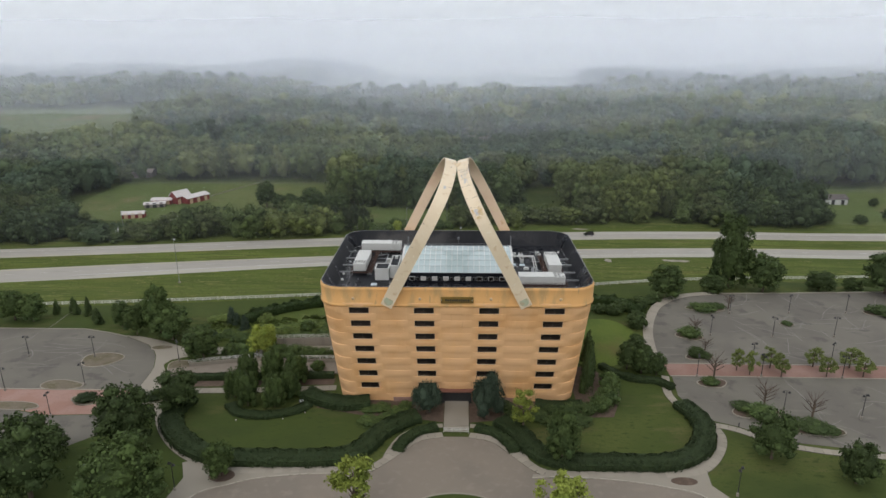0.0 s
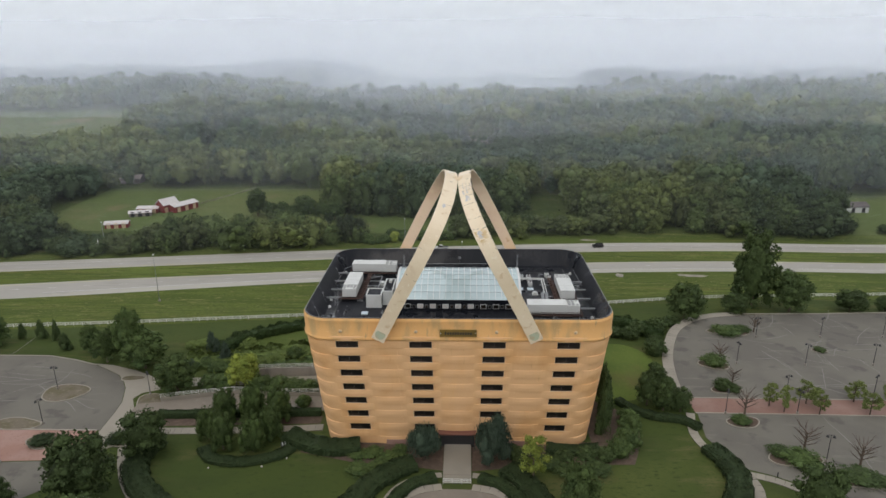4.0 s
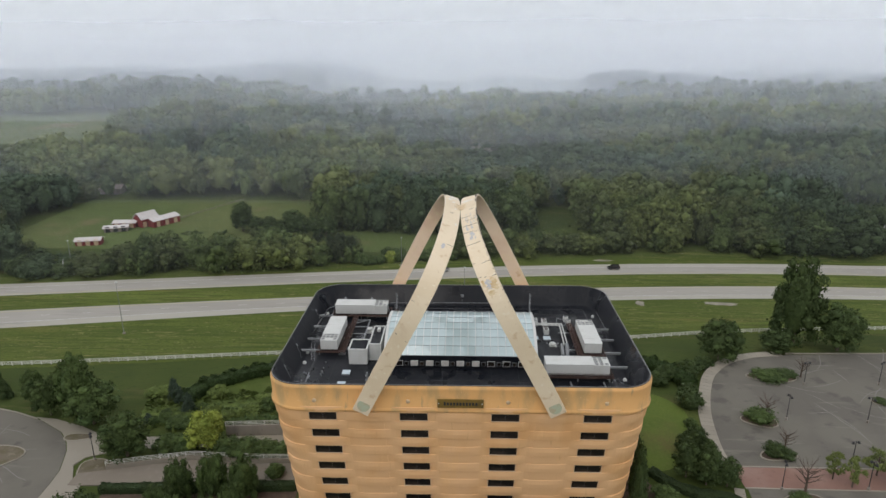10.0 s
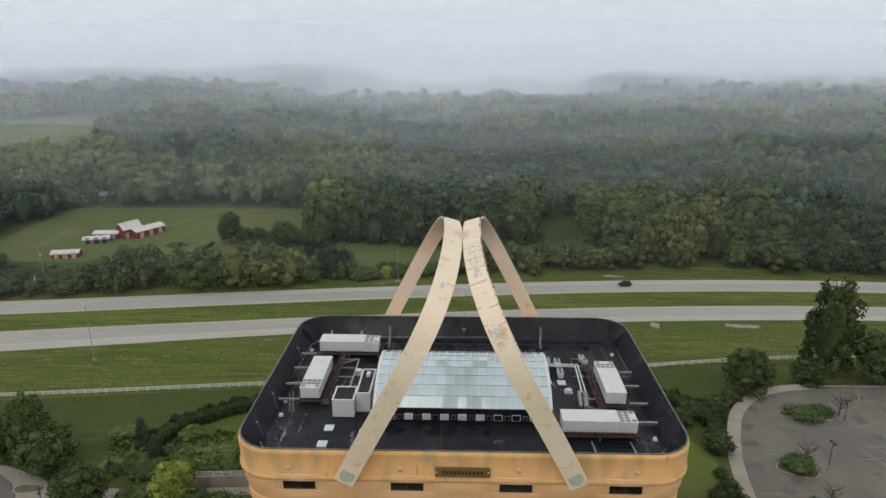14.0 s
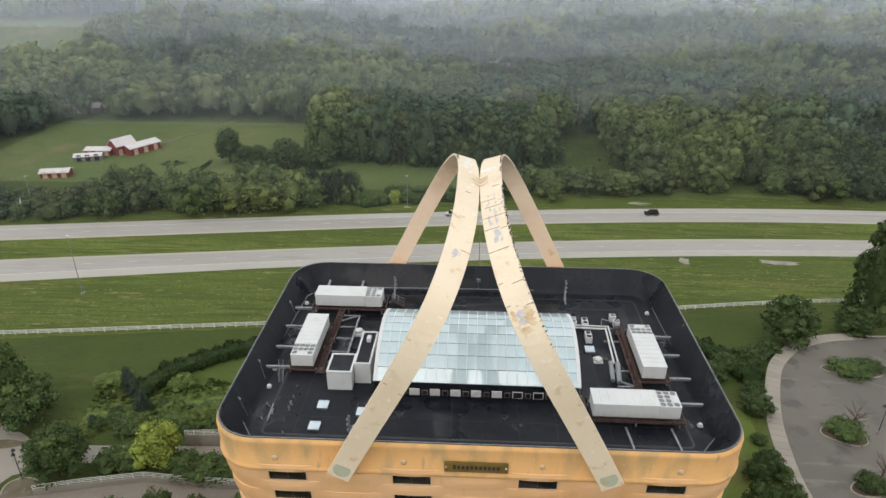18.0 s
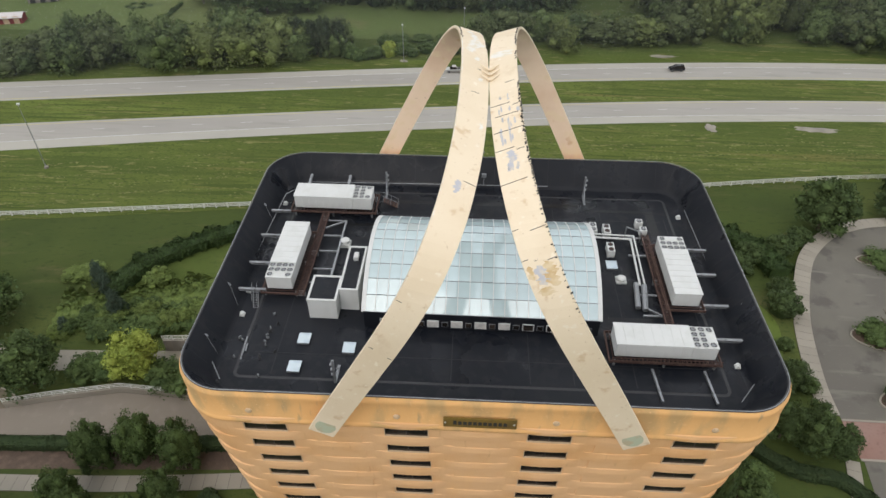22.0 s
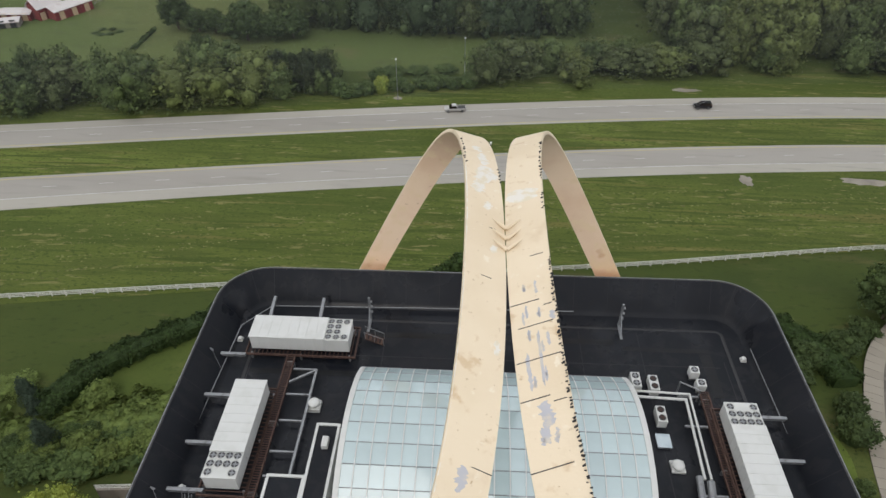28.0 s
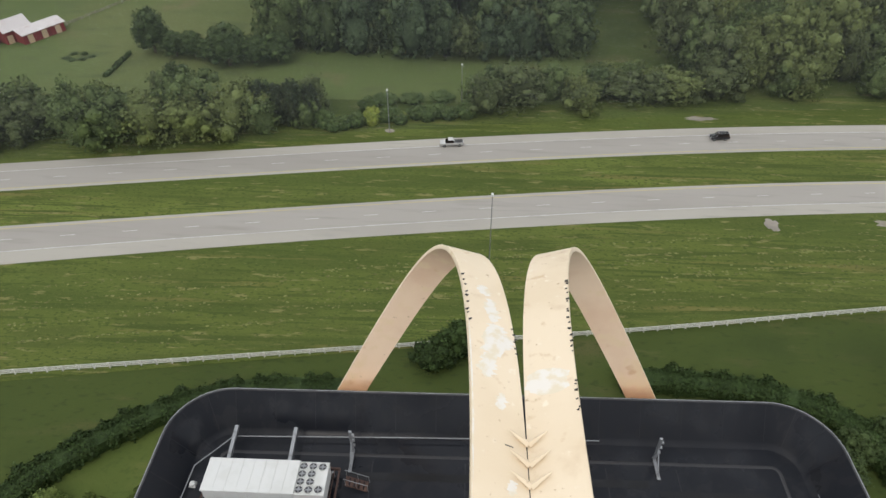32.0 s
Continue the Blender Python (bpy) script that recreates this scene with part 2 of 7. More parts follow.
GOLD = material("tarnished_brass_plaque", (0.21, 0.135, 0.028), 0.5, 0.3, tones=((0.8, (0.15, 0.10, 0.03), 0.45, 0.7, ONE),))
PATINA = material("green_copper_patina", (0.40, 0.43, 0.31), 0.7, tones=((0.9, (0.42, 0.36, 0.24), 0.45, 0.65, ONE),))


def foliage(name, base, other, spread=0.2):
    return material(name, base, 0.75, tones=((0.9, other, 0.4, 0.65, ONE), (5.0, tuple(c * 0.6 for c in base), 0.5, 0.75, ONE), (16.0, tuple(c * 1.35 for c in base), 0.55, 0.8, ONE)), per_object=0.15, per_island=spread, spec=0.2, bump=1.0, bump_scale=14)


LEAF = foliage("green_leaves", (0.066, 0.098, 0.029), (0.048, 0.080, 0.027))
LEAF_BRIGHT = foliage("fresh_green_leaves", (0.100, 0.135, 0.034), (0.078, 0.112, 0.030))
PEEL = material("bare_white_primer", (0.70, 0.665, 0.60), 0.5, tones=((1.5, (0.66, 0.585, 0.44), 0.42, 0.62, ONE),))
GREYPATCH = material("grey_undercoat", (0.43, 0.43, 0.46), 0.6, tones=((1.8, (0.55, 0.50, 0.42), 0.45, 0.7, ONE),))
BROWNPATCH = material("rust_brown_stain", (0.52, 0.37, 0.19), 0.8, tones=((1.2, (0.62, 0.50, 0.32), 0.40, 0.6, ONE),))
LAP = material("membrane_lap", (0.0062, 0.0072, 0.0098), 0.6, tones=((0.6, (0.0075, 0.0085, 0.011), 0.45, 0.65, ONE),))
LEAF_DARK = foliage("dark_green_leaves", (0.050, 0.075, 0.024), (0.040, 0.063, 0.022), 0.26)
LEAF_PINE = foliage("dull_pine_needles", (0.040, 0.056, 0.026), (0.050, 0.060, 0.030))
LEAF_BANK = foliage("deep_green_bank_leaves", (0.032, 0.055, 0.014), (0.024, 0.044, 0.012), 0.4)
LEAF_PEAR = foliage("deep_green_pear_leaves", (0.052, 0.079, 0.022), (0.040, 0.064, 0.020), 0.25)
LEAF_YOUNG = foliage("light_green_leaves", (0.150, 0.185, 0.055), (0.115, 0.150, 0.045))
LEAF_LIME = foliage("yellow_green_leaves", (0.20, 0.24, 0.045), (0.15, 0.20, 0.04))
LEAF_HEDGE = foliage("hedge_leaves", (0.024, 0.040, 0.014), (0.030, 0.046, 0.016))
LEAF_BLUE = foliage("dull_needles", (0.044, 0.066, 0.044), (0.038, 0.056, 0.036))
# Some distance haze is put into these leaf colours: paler and bluer than EDGE_TINTS.
HAZED_TINTS = ((0.0842, 0.1166, 0.0562), (0.0583, 0.0842, 0.0464), (0.1145, 0.1490, 0.0626), (0.1469, 0.1728, 0.0713), (0.0713, 0.1048, 0.0648), (0.0994, 0.1231, 0.0540))
WOODS = [material("woodland_leaves", c, 0.85, tones=((0.03, tuple(q * 0.86 for q in c), 0.42, 0.62, ONE), (0.9, tuple(q * 0.72 for q in c), 0.5, 0.75, ONE), (2.2, tuple(q * 1.3 for q in c), 0.56, 0.8, ONE)), per_island=0.13, spec=0.1, bump=0.9, bump_scale=2.0, relief=0.3) for c in HAZED_TINTS]
EDGE_TINTS = ((0.0665, 0.0931, 0.0380), (0.0494, 0.0703, 0.0333), (0.0836, 0.1140, 0.0418), (0.1083, 0.1330, 0.0456), (0.0570, 0.0817, 0.0418), (0.0760, 0.0950, 0.0399))
EDGEWOODS = [material("roadside_leaves", c, 0.85, tones=((0.9, tuple(q * 0.7 for q in c), 0.48, 0.72, ONE), (2.4, tuple(q * 1.3 for q in c), 0.56, 0.8, ONE)), per_island=0.2, spec=0.1, bump=0.9, bump_scale=2.0, relief=0.3) for c in EDGE_TINTS]


# ---------------------------------------------------------------- mesh helpers
def link(name, verts, faces, mat, parent=None, label="", smooth=False):
    me = bpy.data.meshes.new(name)
    me.from_pydata(verts, [], faces)
    me.materials.append(mat)
    if smooth:
        me.polygons.foreach_set("use_smooth", [True] * len(me.polygons))
    ob = new(name, me)
    ob.parent = parent
    return tagged(ob, label) if label else ob


def part(name, bm, mat, parent=None, label="", smooth=False):
    """Links a bmesh as one mesh object under a thing or a part."""
    me = bpy.data.meshes.new(name)
    bmesh.ops.recalc_face_normals(bm, faces=bm.faces)
    bm.to_mesh(me)
    bm.free()
    me.materials.append(mat)
    if smooth:
        me.polygons.foreach_set("use_smooth", [True] * len(me.polygons))
    ob = new(name, me)
    ob.parent = parent
    return tagged(ob, label) if label else ob


def shared(name, me, parent, m=None):
    ob = new(name, me)
    ob.parent = parent
    if m is not None:
        ob.matrix_local = m
    return ob


def box(cx, cy, cz, sx, sy, sz, bevel=0.0, bm=None, turn=0.0):
    """A box by its middle and sizes."""
    own = bm is None
    bm = bm or bmesh.new()
    made = bmesh.ops.create_cube(bm, size=1, matrix=pose(cx, cy, cz, 0, 0, turn) @ Matrix.Diagonal((sx, sy, sz, 1)))
    if bevel and own:
        bmesh.ops.bevel(bm, geom=bm.edges[:], offset=bevel, segments=2, affect="EDGES", profile=0.6)
    return bm


def rod(a, b, r, bm=None, sides=6, r2=None):
    """A bar of round section from a to b."""
    bm = bm or bmesh.new()
    a, b = Vector(a), Vector(b)
    m = Matrix.Translation((a + b) / 2) @ (b - a).to_track_quat("Z", "Y").to_matrix().to_4x4()
    bmesh.ops.create_cone(bm, cap_ends=True, segments=sides, radius1=r, radius2=r if r2 is None else r2, depth=(b - a).length, matrix=m)
    return bm


def thing(name, label, category, at=(0, 0, 0), turn=0.0, group="", kind=""):
    ob = new(name)
    ob.matrix_world = pose(*at, 0, 0, turn)
    ob.empty_display_size = 0.2
    return tagged(ob, label, category, group, kind)


def smoothed(pts, closed=True, steps=6):
    """A Catmull-Rom line through a few points."""
    out, n = [], len(pts)
    for i in range(n if closed else n - 1):
        p = [Vector(pts[(i + k) % n] if closed else pts[min(max(i + k, 0), n - 1)]) for k in (-1, 0, 1, 2)]
        for s in range(steps):
            u = s / steps
            out.append(0.5 * (2 * p[1] + (p[2] - p[0]) * u + (2 * p[0] - 5 * p[1] + 4 * p[2] - p[3]) * u * u + (3 * p[1] - p[0] - 3 * p[2] + p[3]) * u ** 3))
    if not closed:
        out.append(Vector(pts[-1]))
    return [(v.x, v.y) for v in out]


def slab(name, pts, z0, z1, mat, label="", category="", kind="structure", parent=None):
    """A flat sheet of ground with real edges, over the outline pts."""
    bm = bmesh.new()
    f = bm.faces.new([bm.verts.new((x, y, z0)) for x, y in pts])
    f.normal_update()
    bmesh.ops.triangulate(bm, faces=[f])
    ext = bmesh.ops.extrude_face_region(bm, geom=bm.faces[:])
    bmesh.ops.translate(bm, verts=[v for v in ext["geom"] if isinstance(v, bmesh.types.BMVert)], vec=(0, 0, z1 - z0))
    return tagged(part(name, bm, mat, parent), label, category, "", kind)


def strip(name, pts, w, z0, z1, mat, label="", category="", kind="structure", parent=None):
    """A band of ground of width w along an open or closed line."""
    n, left, right = len(pts), [], []
    for i, p in enumerate(pts):
        a, b = Vector(pts[max(i - 1, 0)]), Vector(pts[min(i + 1, n - 1)])
        d = (b - a).normalized()
        s = Vector((-d.y, d.x)) * w / 2
        left.append(Vector(p) + s)
        right.append(Vector(p) - s)
    v = [(q.x, q.y, z) for q, z in [(q, z0) for q in left] + [(q, z0) for q in right] + [(q, z1) for q in left] + [(q, z1) for q in right]]
    f = []
    for i in range(n - 1):
        l0, r0, l1, r1 = i, n + i, 2 * n + i, 3 * n + i
        f += [(l1, r1, r1 + 1, l1 + 1), (l0, l1, l1 + 1, l0 + 1), (r0 + 1, r1 + 1, r1, r0)]
    f += [(0, n, 3 * n, 2 * n), (n - 1, 3 * n - 1, 4 * n - 1, 2 * n - 1)]
    return tagged(link(name, v, f, mat, parent), label, category, "", kind)


# ---------------------------------------------------------------- ground
def ease(v, a, b):
    k = min(max((v - a) / (b - a), 0.0), 1.0)
    return k * k * (3 - 2 * k)


def lie(x, y):
    """The lie of the land: it falls gently from the building towards the highway and rises again in the woods, most at both sides."""
    u = min(max(x, -137), 160) / 100
    z = -(2.15 + 1.18 * u + 0.43 * u * u) * ease(y, 64, 104)
    z -= 2.5 * ease(95 - x, 0, 70) * ease(y, 46, 70) * (1 - ease(y, 80, 106))
    if y > 250:
        z += ease(y, 250, 420) * (4 + 12 * min(abs(x + 20), 240) / 200 + 3.0 * math.sin(x * 0.017 + 1) * math.sin(y * 0.013))
        z += ease(y, 520, 1300) * (3 + 3 * math.sin(x * 0.006 + 2) + 2 * math.sin(y * 0.008 + x * 0.004))
    return z


def south_edge(x):
    """The near edge of the southern carriageway."""
    u = min(max(x, -160), 170) / 100
    return 110.95 + 14.53 * u - 1.85 * u * u - 0.96 * u ** 3 + (x - 100 * u) * (0.13 if x < 0 else 0.0)


def ground_grid(name, xs, ys, mat):
    v = [(x, y, lie(x, y)) for y in ys for x in xs]
    n = len(xs)
    f = [(j * n + i, j * n + i + 1, (j + 1) * n + i + 1, (j + 1) * n + i) for j in range(len(ys) - 1) for i in range(n - 1)]
    return link(name, v, f, mat, smooth=True)


GX = [-3600, -2400, -1500, -1100] + list(range(-900, -420, 60)) + list(range(-420, -140, 20)) + list(range(-140, 140, 4)) + list(range(140, 421, 20)) + list(range(480, 901, 60)) + [1100, 1500, 2400, 3600]
GY = [-600, -300, -100, 0, 40, 46, 50, 54, 58, 61] + list(range(64, 112, 4)) + [120, 150, 180, 210, 235] + list(range(250, 440, 17)) + list(range(450, 1301, 50)) + [1500, 1800, 2600, 4200]
ground = ground_grid("ground", GX, GY, GRASS)
tagged(ground, "wide flat mown grass and meadow land", "ground", kind="structure")
XS = [float(x) for x in list(range(-420, -140, 10)) + list(range(-140, 140, 4)) + list(range(140, 421, 10))]


def draped(name, line, w, lift, thick, mat, label="", category="", kind="structure", parent=None, across=2):
    """A band that follows the lie of the land."""
    v, f, n = [], [], across + 1
    for i, p in enumerate(line):
        a, b = Vector(line[max(i - 1, 0)]), Vector(line[min(i + 1, len(line) - 1)])
        d = (b - a).normalized()
        for k in range(n):
            q = Vector(p) + Vector((-d.y, d.x)) * w * (k / across - 0.5)
            v.append((q.x, q.y, lie(q.x, q.y) + lift))
    m = len(v)
    v += [(x, y, z - thick) for x, y, z in v]
    for i in range(len(line) - 1):
        for k in range(across):
            q = i * n + k
            f.append((q + 1, q, q + n, q + n + 1))
        l, r = i * n, i * n + across
        f += [(l, l + m, l + n + m, l + n), (r + n, r + n + m, r + m, r)]
    return tagged(link(name, v, f, mat, parent), label, category, "", kind)


draped("bank_lawn", smoothed([(-59.0, 43.0), (-57.6, 47.0), (-54.6, 51.0), (-49.4, 56.0), (-43.6, 59.6), (-36.6, 61.6), (-30, 62.3)], False), 12.0, 0.03, 0.1, BACKLAWN, "bright mown grass on the slope beside the building", "lawn", across=6)
draped("verge", [(x, south_edge(x) + 11.25) for x in XS], 81.5, 0.05, 0.1, VERGE, "mottled rough grass verge along the highway", "grass", across=18)


def carriageway(off, inner, label):
    """A two-lane carriageway; inner: +1 where its median side lies north of it."""
    line = [(x, south_edge(x) + off) for x in XS]
    ob = draped("road", line, 11.8, 0.11, 0.2, ROAD, label, "road")
    mid = off + 1.3 * inner
    me = None
    for k in range(-23, 24):
        x = 12.2 * k
        slope = math.atan2(south_edge(x + 1) - south_edge(x - 1), 2)
        if me is None:
            o = part("lane_dash", box(0, 0, 0, 3.0, 0.16, 0.012), PAINT, ob)
            me = o.data
        else:
            o = shared("lane_dash", me, ob)
        o.matrix_local = Matrix.Translation((x, south_edge(x) + mid, lie(x, south_edge(x) + mid) + 0.122)) @ Matrix.Rotation(slope, 4, "Z")
    for side, mat in ((-3.65, PAINT), (3.65, YELLOW)):
        draped("edge_line", [(x, y + mid - off + side * inner) for x, y in line], 0.2, 0.122, 0.01, mat, parent=ob, kind="", across=1)
    for w0, w1 in ((-5.9, -2.5), (4.95, 5.9)):
        draped("shoulder", [(x, y + inner * (w0 + w1) / 2) for x, y in line], w1 - w0, 0.116, 0.01, SHOULDER, parent=ob, kind="", across=1)
    return ob


carriageway(5.9, 1, "pale concrete two-lane highway carriageway with dashed line")
carriageway(31.25, -1, "far concrete two-lane highway carriageway with dashed line")

# ---------------------------------------------------------------- the basket building
XC, YC = -0.1, 22.25


def half_sizes(z):
    """Half width, half depth and corner radius of the outer wall at a height."""
    return 28.35 + 0.113 * z, 20.05 + 0.095 * z, 4.6 + 0.05 * z


def ring(hx, hy, r, along=1.05, arc=14, marks=None):
    """A rounded rectangle: points with their outward normals and the coordinate along each side."""
    out = []
    for side in range(4):
        a = side * math.pi / 2
        flat, deep = (hx - r, hy) if side % 2 == 0 else (hy - r, hx)
        cuts = [-flat] + sorted(w + s for w in (marks or {}).get(side, ()) for s in (-2.26, 2.26)) + [flat]
        for a, b in zip(cuts, cuts[1:]):
            n = max(2, round((b - a) / along))
            out += [(side, a + (b - a) * i / n, deep, 0.0) for i in range(n)]
        for i in range(arc):
            out.append((side, flat, deep, (i + 0.0) / arc))
    pts = []
    for side, u, deep, t in out:
        ang = -math.pi / 2 + side * math.pi / 2
        nx, ny = math.cos(ang), math.sin(ang)
        tx, ty = -ny, nx
        if t == 0.0 and u < (hx if side % 2 == 0 else hy) - r - 1e-6:
            pts.append((nx * deep + tx * u, ny * deep + ty * u, nx, ny, side, u))
        else:
            th = t * math.pi / 2
            cx, cy = nx * (deep - r) + tx * u, ny * (deep - r) + ty * u
            mx, my = nx * math.cos(th) + tx * math.sin(th), ny * math.cos(th) + ty * math.sin(th)
            pts.append((cx + r * mx, cy + r * my, mx, my, side + (1 if t > 0.5 else 0), u + r * th if t <= 0.5 else -((hy if side % 2 == 0 else hx) - r) - r * (math.pi / 2 - th)))
    return pts


def weave(side, u):
    """+1 where a window column stands, -1 between the columns."""
    return -math.cos(math.pi * u / 7.35) if side % 2 == 0 else math.cos(math.pi * u / 7.35)


building = thing("basket_building", "seven-storey ochre office building shaped like a woven basket", "building", (XC, 0, 0), 0.4)
ROW = 1.70
WIN_TOP = 24.95
WINDOW_ROWS = [WIN_TOP - 3.33 * k for k in range(7)]
SIDE_WINDOWS = {0: (-22.05, -7.35, 7.35, 22.05), 2: (-22.05, -7.35, 7.35, 22.05), 1: (-14.7, 0.0, 14.7), 3: (-14.7, 0.0, 14.7)}


def splint(z0, z1, over, windows):
    """One woven band of the wall; over: +1 bows out at the window columns, -1 between them."""
    prof = [(0.0, -0.3), (0.0, 0.94), (0.03, 1.0), (0.045, 1.0), (0.5, 1.06), (0.955, 0.66), (0.98, 0.46), (1.0, 0.12), (1.0, -0.3)]
    levels = []
    for p, full in prof:
        z = z0 + (z1 - z0) * p
        hx, hy, r = half_sizes(z)
        row = []
        for x, y, nx, ny, side, u in ring(28.35 + 2.8, 20.05 + 2.3, 5.6, 0.8, marks=SIDE_WINDOWS):
            k = over * weave(side, u)
            sx, sy = hx / 31.15, hy / 22.35
            off = -0.14 + (0.30 * k ** 0.75 * max(full, 0) if k > 0 else 0.0)
            if full < 0:
                off = -0.42
            row.append((x * sx + nx * off, YC + y * sy + ny * off, z, side % 4, u))
        levels.append(row)
    n = len(levels[0])
    v = [q[:3] for row in levels for q in row]
    f = []
    for j in range(len(prof) - 1):
        for i in range(n):
            side, u, u2 = levels[j][i][3], levels[j][i][4], levels[j][(i + 1) % n][4]
            if windows and j in (3, 4) and any(abs((u + u2) / 2 - w) < 2.25 for w in SIDE_WINDOWS[side]):
                continue
            i2 = (i + 1) % n
            f.append((j * n + i, j * n + i2, (j + 1) * n + i2, (j + 1) * n + i))
    return link("splint", v, f, STUCCO, building)


for k, top in enumerate(WINDOW_ROWS):
    zc = top - 0.6
    splint(zc - ROW / 2, zc + ROW / 2, -1, True)
    splint(max(0.0, zc - 3.33 + ROW / 2), zc - ROW / 2, 1, False)
splint(WINDOW_ROWS[0] - 0.6 + ROW / 2, 26.2, 1, False)
splint(-0.6, WINDOW_ROWS[-1] - 0.6 - 3.33 + ROW / 2, -1, False)


def wall_point(side, u, z, off):
    """A place on the wall: side, coordinate along it, height, distance out of it."""
    hx, hy, r = half_sizes(z)
    sx, sy = hx / 31.15, hy / 22.35
    ang = -math.pi / 2 + side * math.pi / 2
    nx, ny = math.cos(ang), math.sin(ang)
    deep = hy if side % 2 == 0 else hx
    u = u * (sx if side % 2 == 0 else sy)
    return Vector((nx * (deep + off) - ny * u, YC + ny * (deep + off) + nx * u, z)), math.degrees(ang) + 90


# solid box behind the openings: its near-black colour stands in for unlit rooms
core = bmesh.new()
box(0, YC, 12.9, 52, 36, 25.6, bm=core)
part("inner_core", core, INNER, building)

win_mesh = {}
for side, cols in SIDE_WINDOWS.items():
    for u in cols:
        for top in WINDOW_ROWS:
            p, deg = wall_point(side, u, top - 0.6, -0.13)
            lean = math.degrees(math.atan(0.095 if side % 2 == 0 else 0.113))
            m = pose(*p, 0, 0, deg) @ pose(0, 0, 0, lean, 0, 0)
            if not win_mesh:
                fr = bmesh.new()
                for sx in (-1, 1):
                    box(sx * 2.25, 0.02, 0, 0.07, 0.26, 1.50, bm=fr)
                box(0, 0.02, 0.76, 4.5, 0.2, 0.05, bm=fr)
                w = part("window", fr, TRIM, building)
                pa = part("pane", box(0, 0.06, 0, 4.46, 0.05, 1.50), GLASS, w)
                si = part("sill", box(0, 0.0, -0.745, 4.5, 0.28, 0.06, 0.02), TRIM, w, "pale window sill")
                mu = part("mullion", box(0, 0.03, 0, 0.06, 0.06, 1.46), DARK, w)
                win_mesh = {"window": w.data, "pane": pa.data, "sill": si.data, "mullion": mu.data}
                w.matrix_local = m
            else:
                w = shared("window", win_mesh["window"], building, m)
                for nm in ("pane", "sill", "mullion"):
                    shared(nm, win_mesh[nm], w)

# flat uprights that show between the bands
for side, cols in {0: (-14.7, 0, 14.7), 1: (-7.35, 7.35), 2: (-14.7, 0, 14.7), 3: (-7.35, 7.35)}.items():
    for u in cols:
        v, f = [], []
        for z in (1.2 if u or side else 3.4, 25.6):
            for du, off in ((-2.5, -0.6), (-2.5, -0.04), (2.5, -0.04), (2.5, -0.6)):
                v.append(wall_point(side, u + du, z, off)[0][:])
        f = [(0, 1, 5, 4), (1, 2, 6, 5), (2, 3, 7, 6), (3, 0, 4, 7)]
        link("upright", v, f, STUCCO, building)

# rim: a thick band with a rolled lower lip and a sloping ledge


def profile_ring(name, rows, mat, parent, label=""):
    """A band swept round the building: rows of (z, inset)."""
    base = ring(31.6, 22.7, 5.9, 2.0, 12)
    v = []
    for z, inset in rows:
        for x, y, nx, ny, *_ in base:
            v.append((x - nx * inset, YC + y - ny * inset, z))
    n = len(base)
    f = [(j * n + i, j * n + (i + 1) % n, (j + 1) * n + (i + 1) % n, (j + 1) * n + i) for j in range(len(rows) - 1) for i in range(n)]
    return link(name, v, f, mat, parent, label, smooth=True)


profile_ring("rim_band", [(25.30, 1.1), (25.22, 0.35), (25.4, 0.1), (25.75, 0.05), (25.95, 0.18), (26.05, 0.28), (29.2, 0.16), (29.42, 0.14), (29.6, 0.17), (29.75, 0.26), (30.0, 0.42)], RIM, building, "stained ochre rim band")
profile_ring("parapet_cap", [(29.98, 0.40), (30.08, 0.38), (30.12, 0.50), (30.06, 0.66)], DARK, building, "black metal parapet cap")
profile_ring("parapet_slope", [(30.04, 0.64), (26.9, 2.7), (26.5, 3.0), (26.36, 3.4)], MEMBRANE, building, "sloping black membrane parapet")
profile_ring("grey_edging", [(30.12, 0.44), (30.15, 0.47), (30.12, 0.52)], STEEL, building)
deck = [(x - nx * 3.2, YC + y - ny * 3.2) for x, y, nx, ny, *_ in ring(31.6, 22.7, 5.9, 2.0, 12)]
slab("roof_deck", deck, 25.9, 26.4, MEMBRANE, parent=building, kind="")

for x in (-26.5, -22.9, -12.2, -3.4, 5.1, 9.8, 16.4, 25.2):
    part("lap_seam", box(x + 0.4, 22.2, 26.401, 0.10, 34.0 if abs(x) < 25 else 26.0, 0.010), LAP, building)
for y in (8.2, 34.4):
    part("lap_seam", box(0, y, 26.412, 50, 0.12, 0.014), LAP, building)
seam_line = ring(31.6, 22.7, 5.9, 3.9, 3)
for x, y, nx, ny, *_ in seam_line:
    v = []
    for inset, z in ((0.7, 29.97), (2.72, 26.9)):
        for s in (-0.025, 0.025):
            v.append((x - nx * inset - ny * s, YC + y - ny * inset + nx * s, z + 0.02))
    link("lap_seam", v, [(0, 1, 3, 2)], LAP, building)

profile_ring("deck_channel", [(26.404, 5.0), (26.418, 5.05), (26.418, 5.3), (26.404, 5.35)], DARK, building, "dark wet channel along the roof edge")

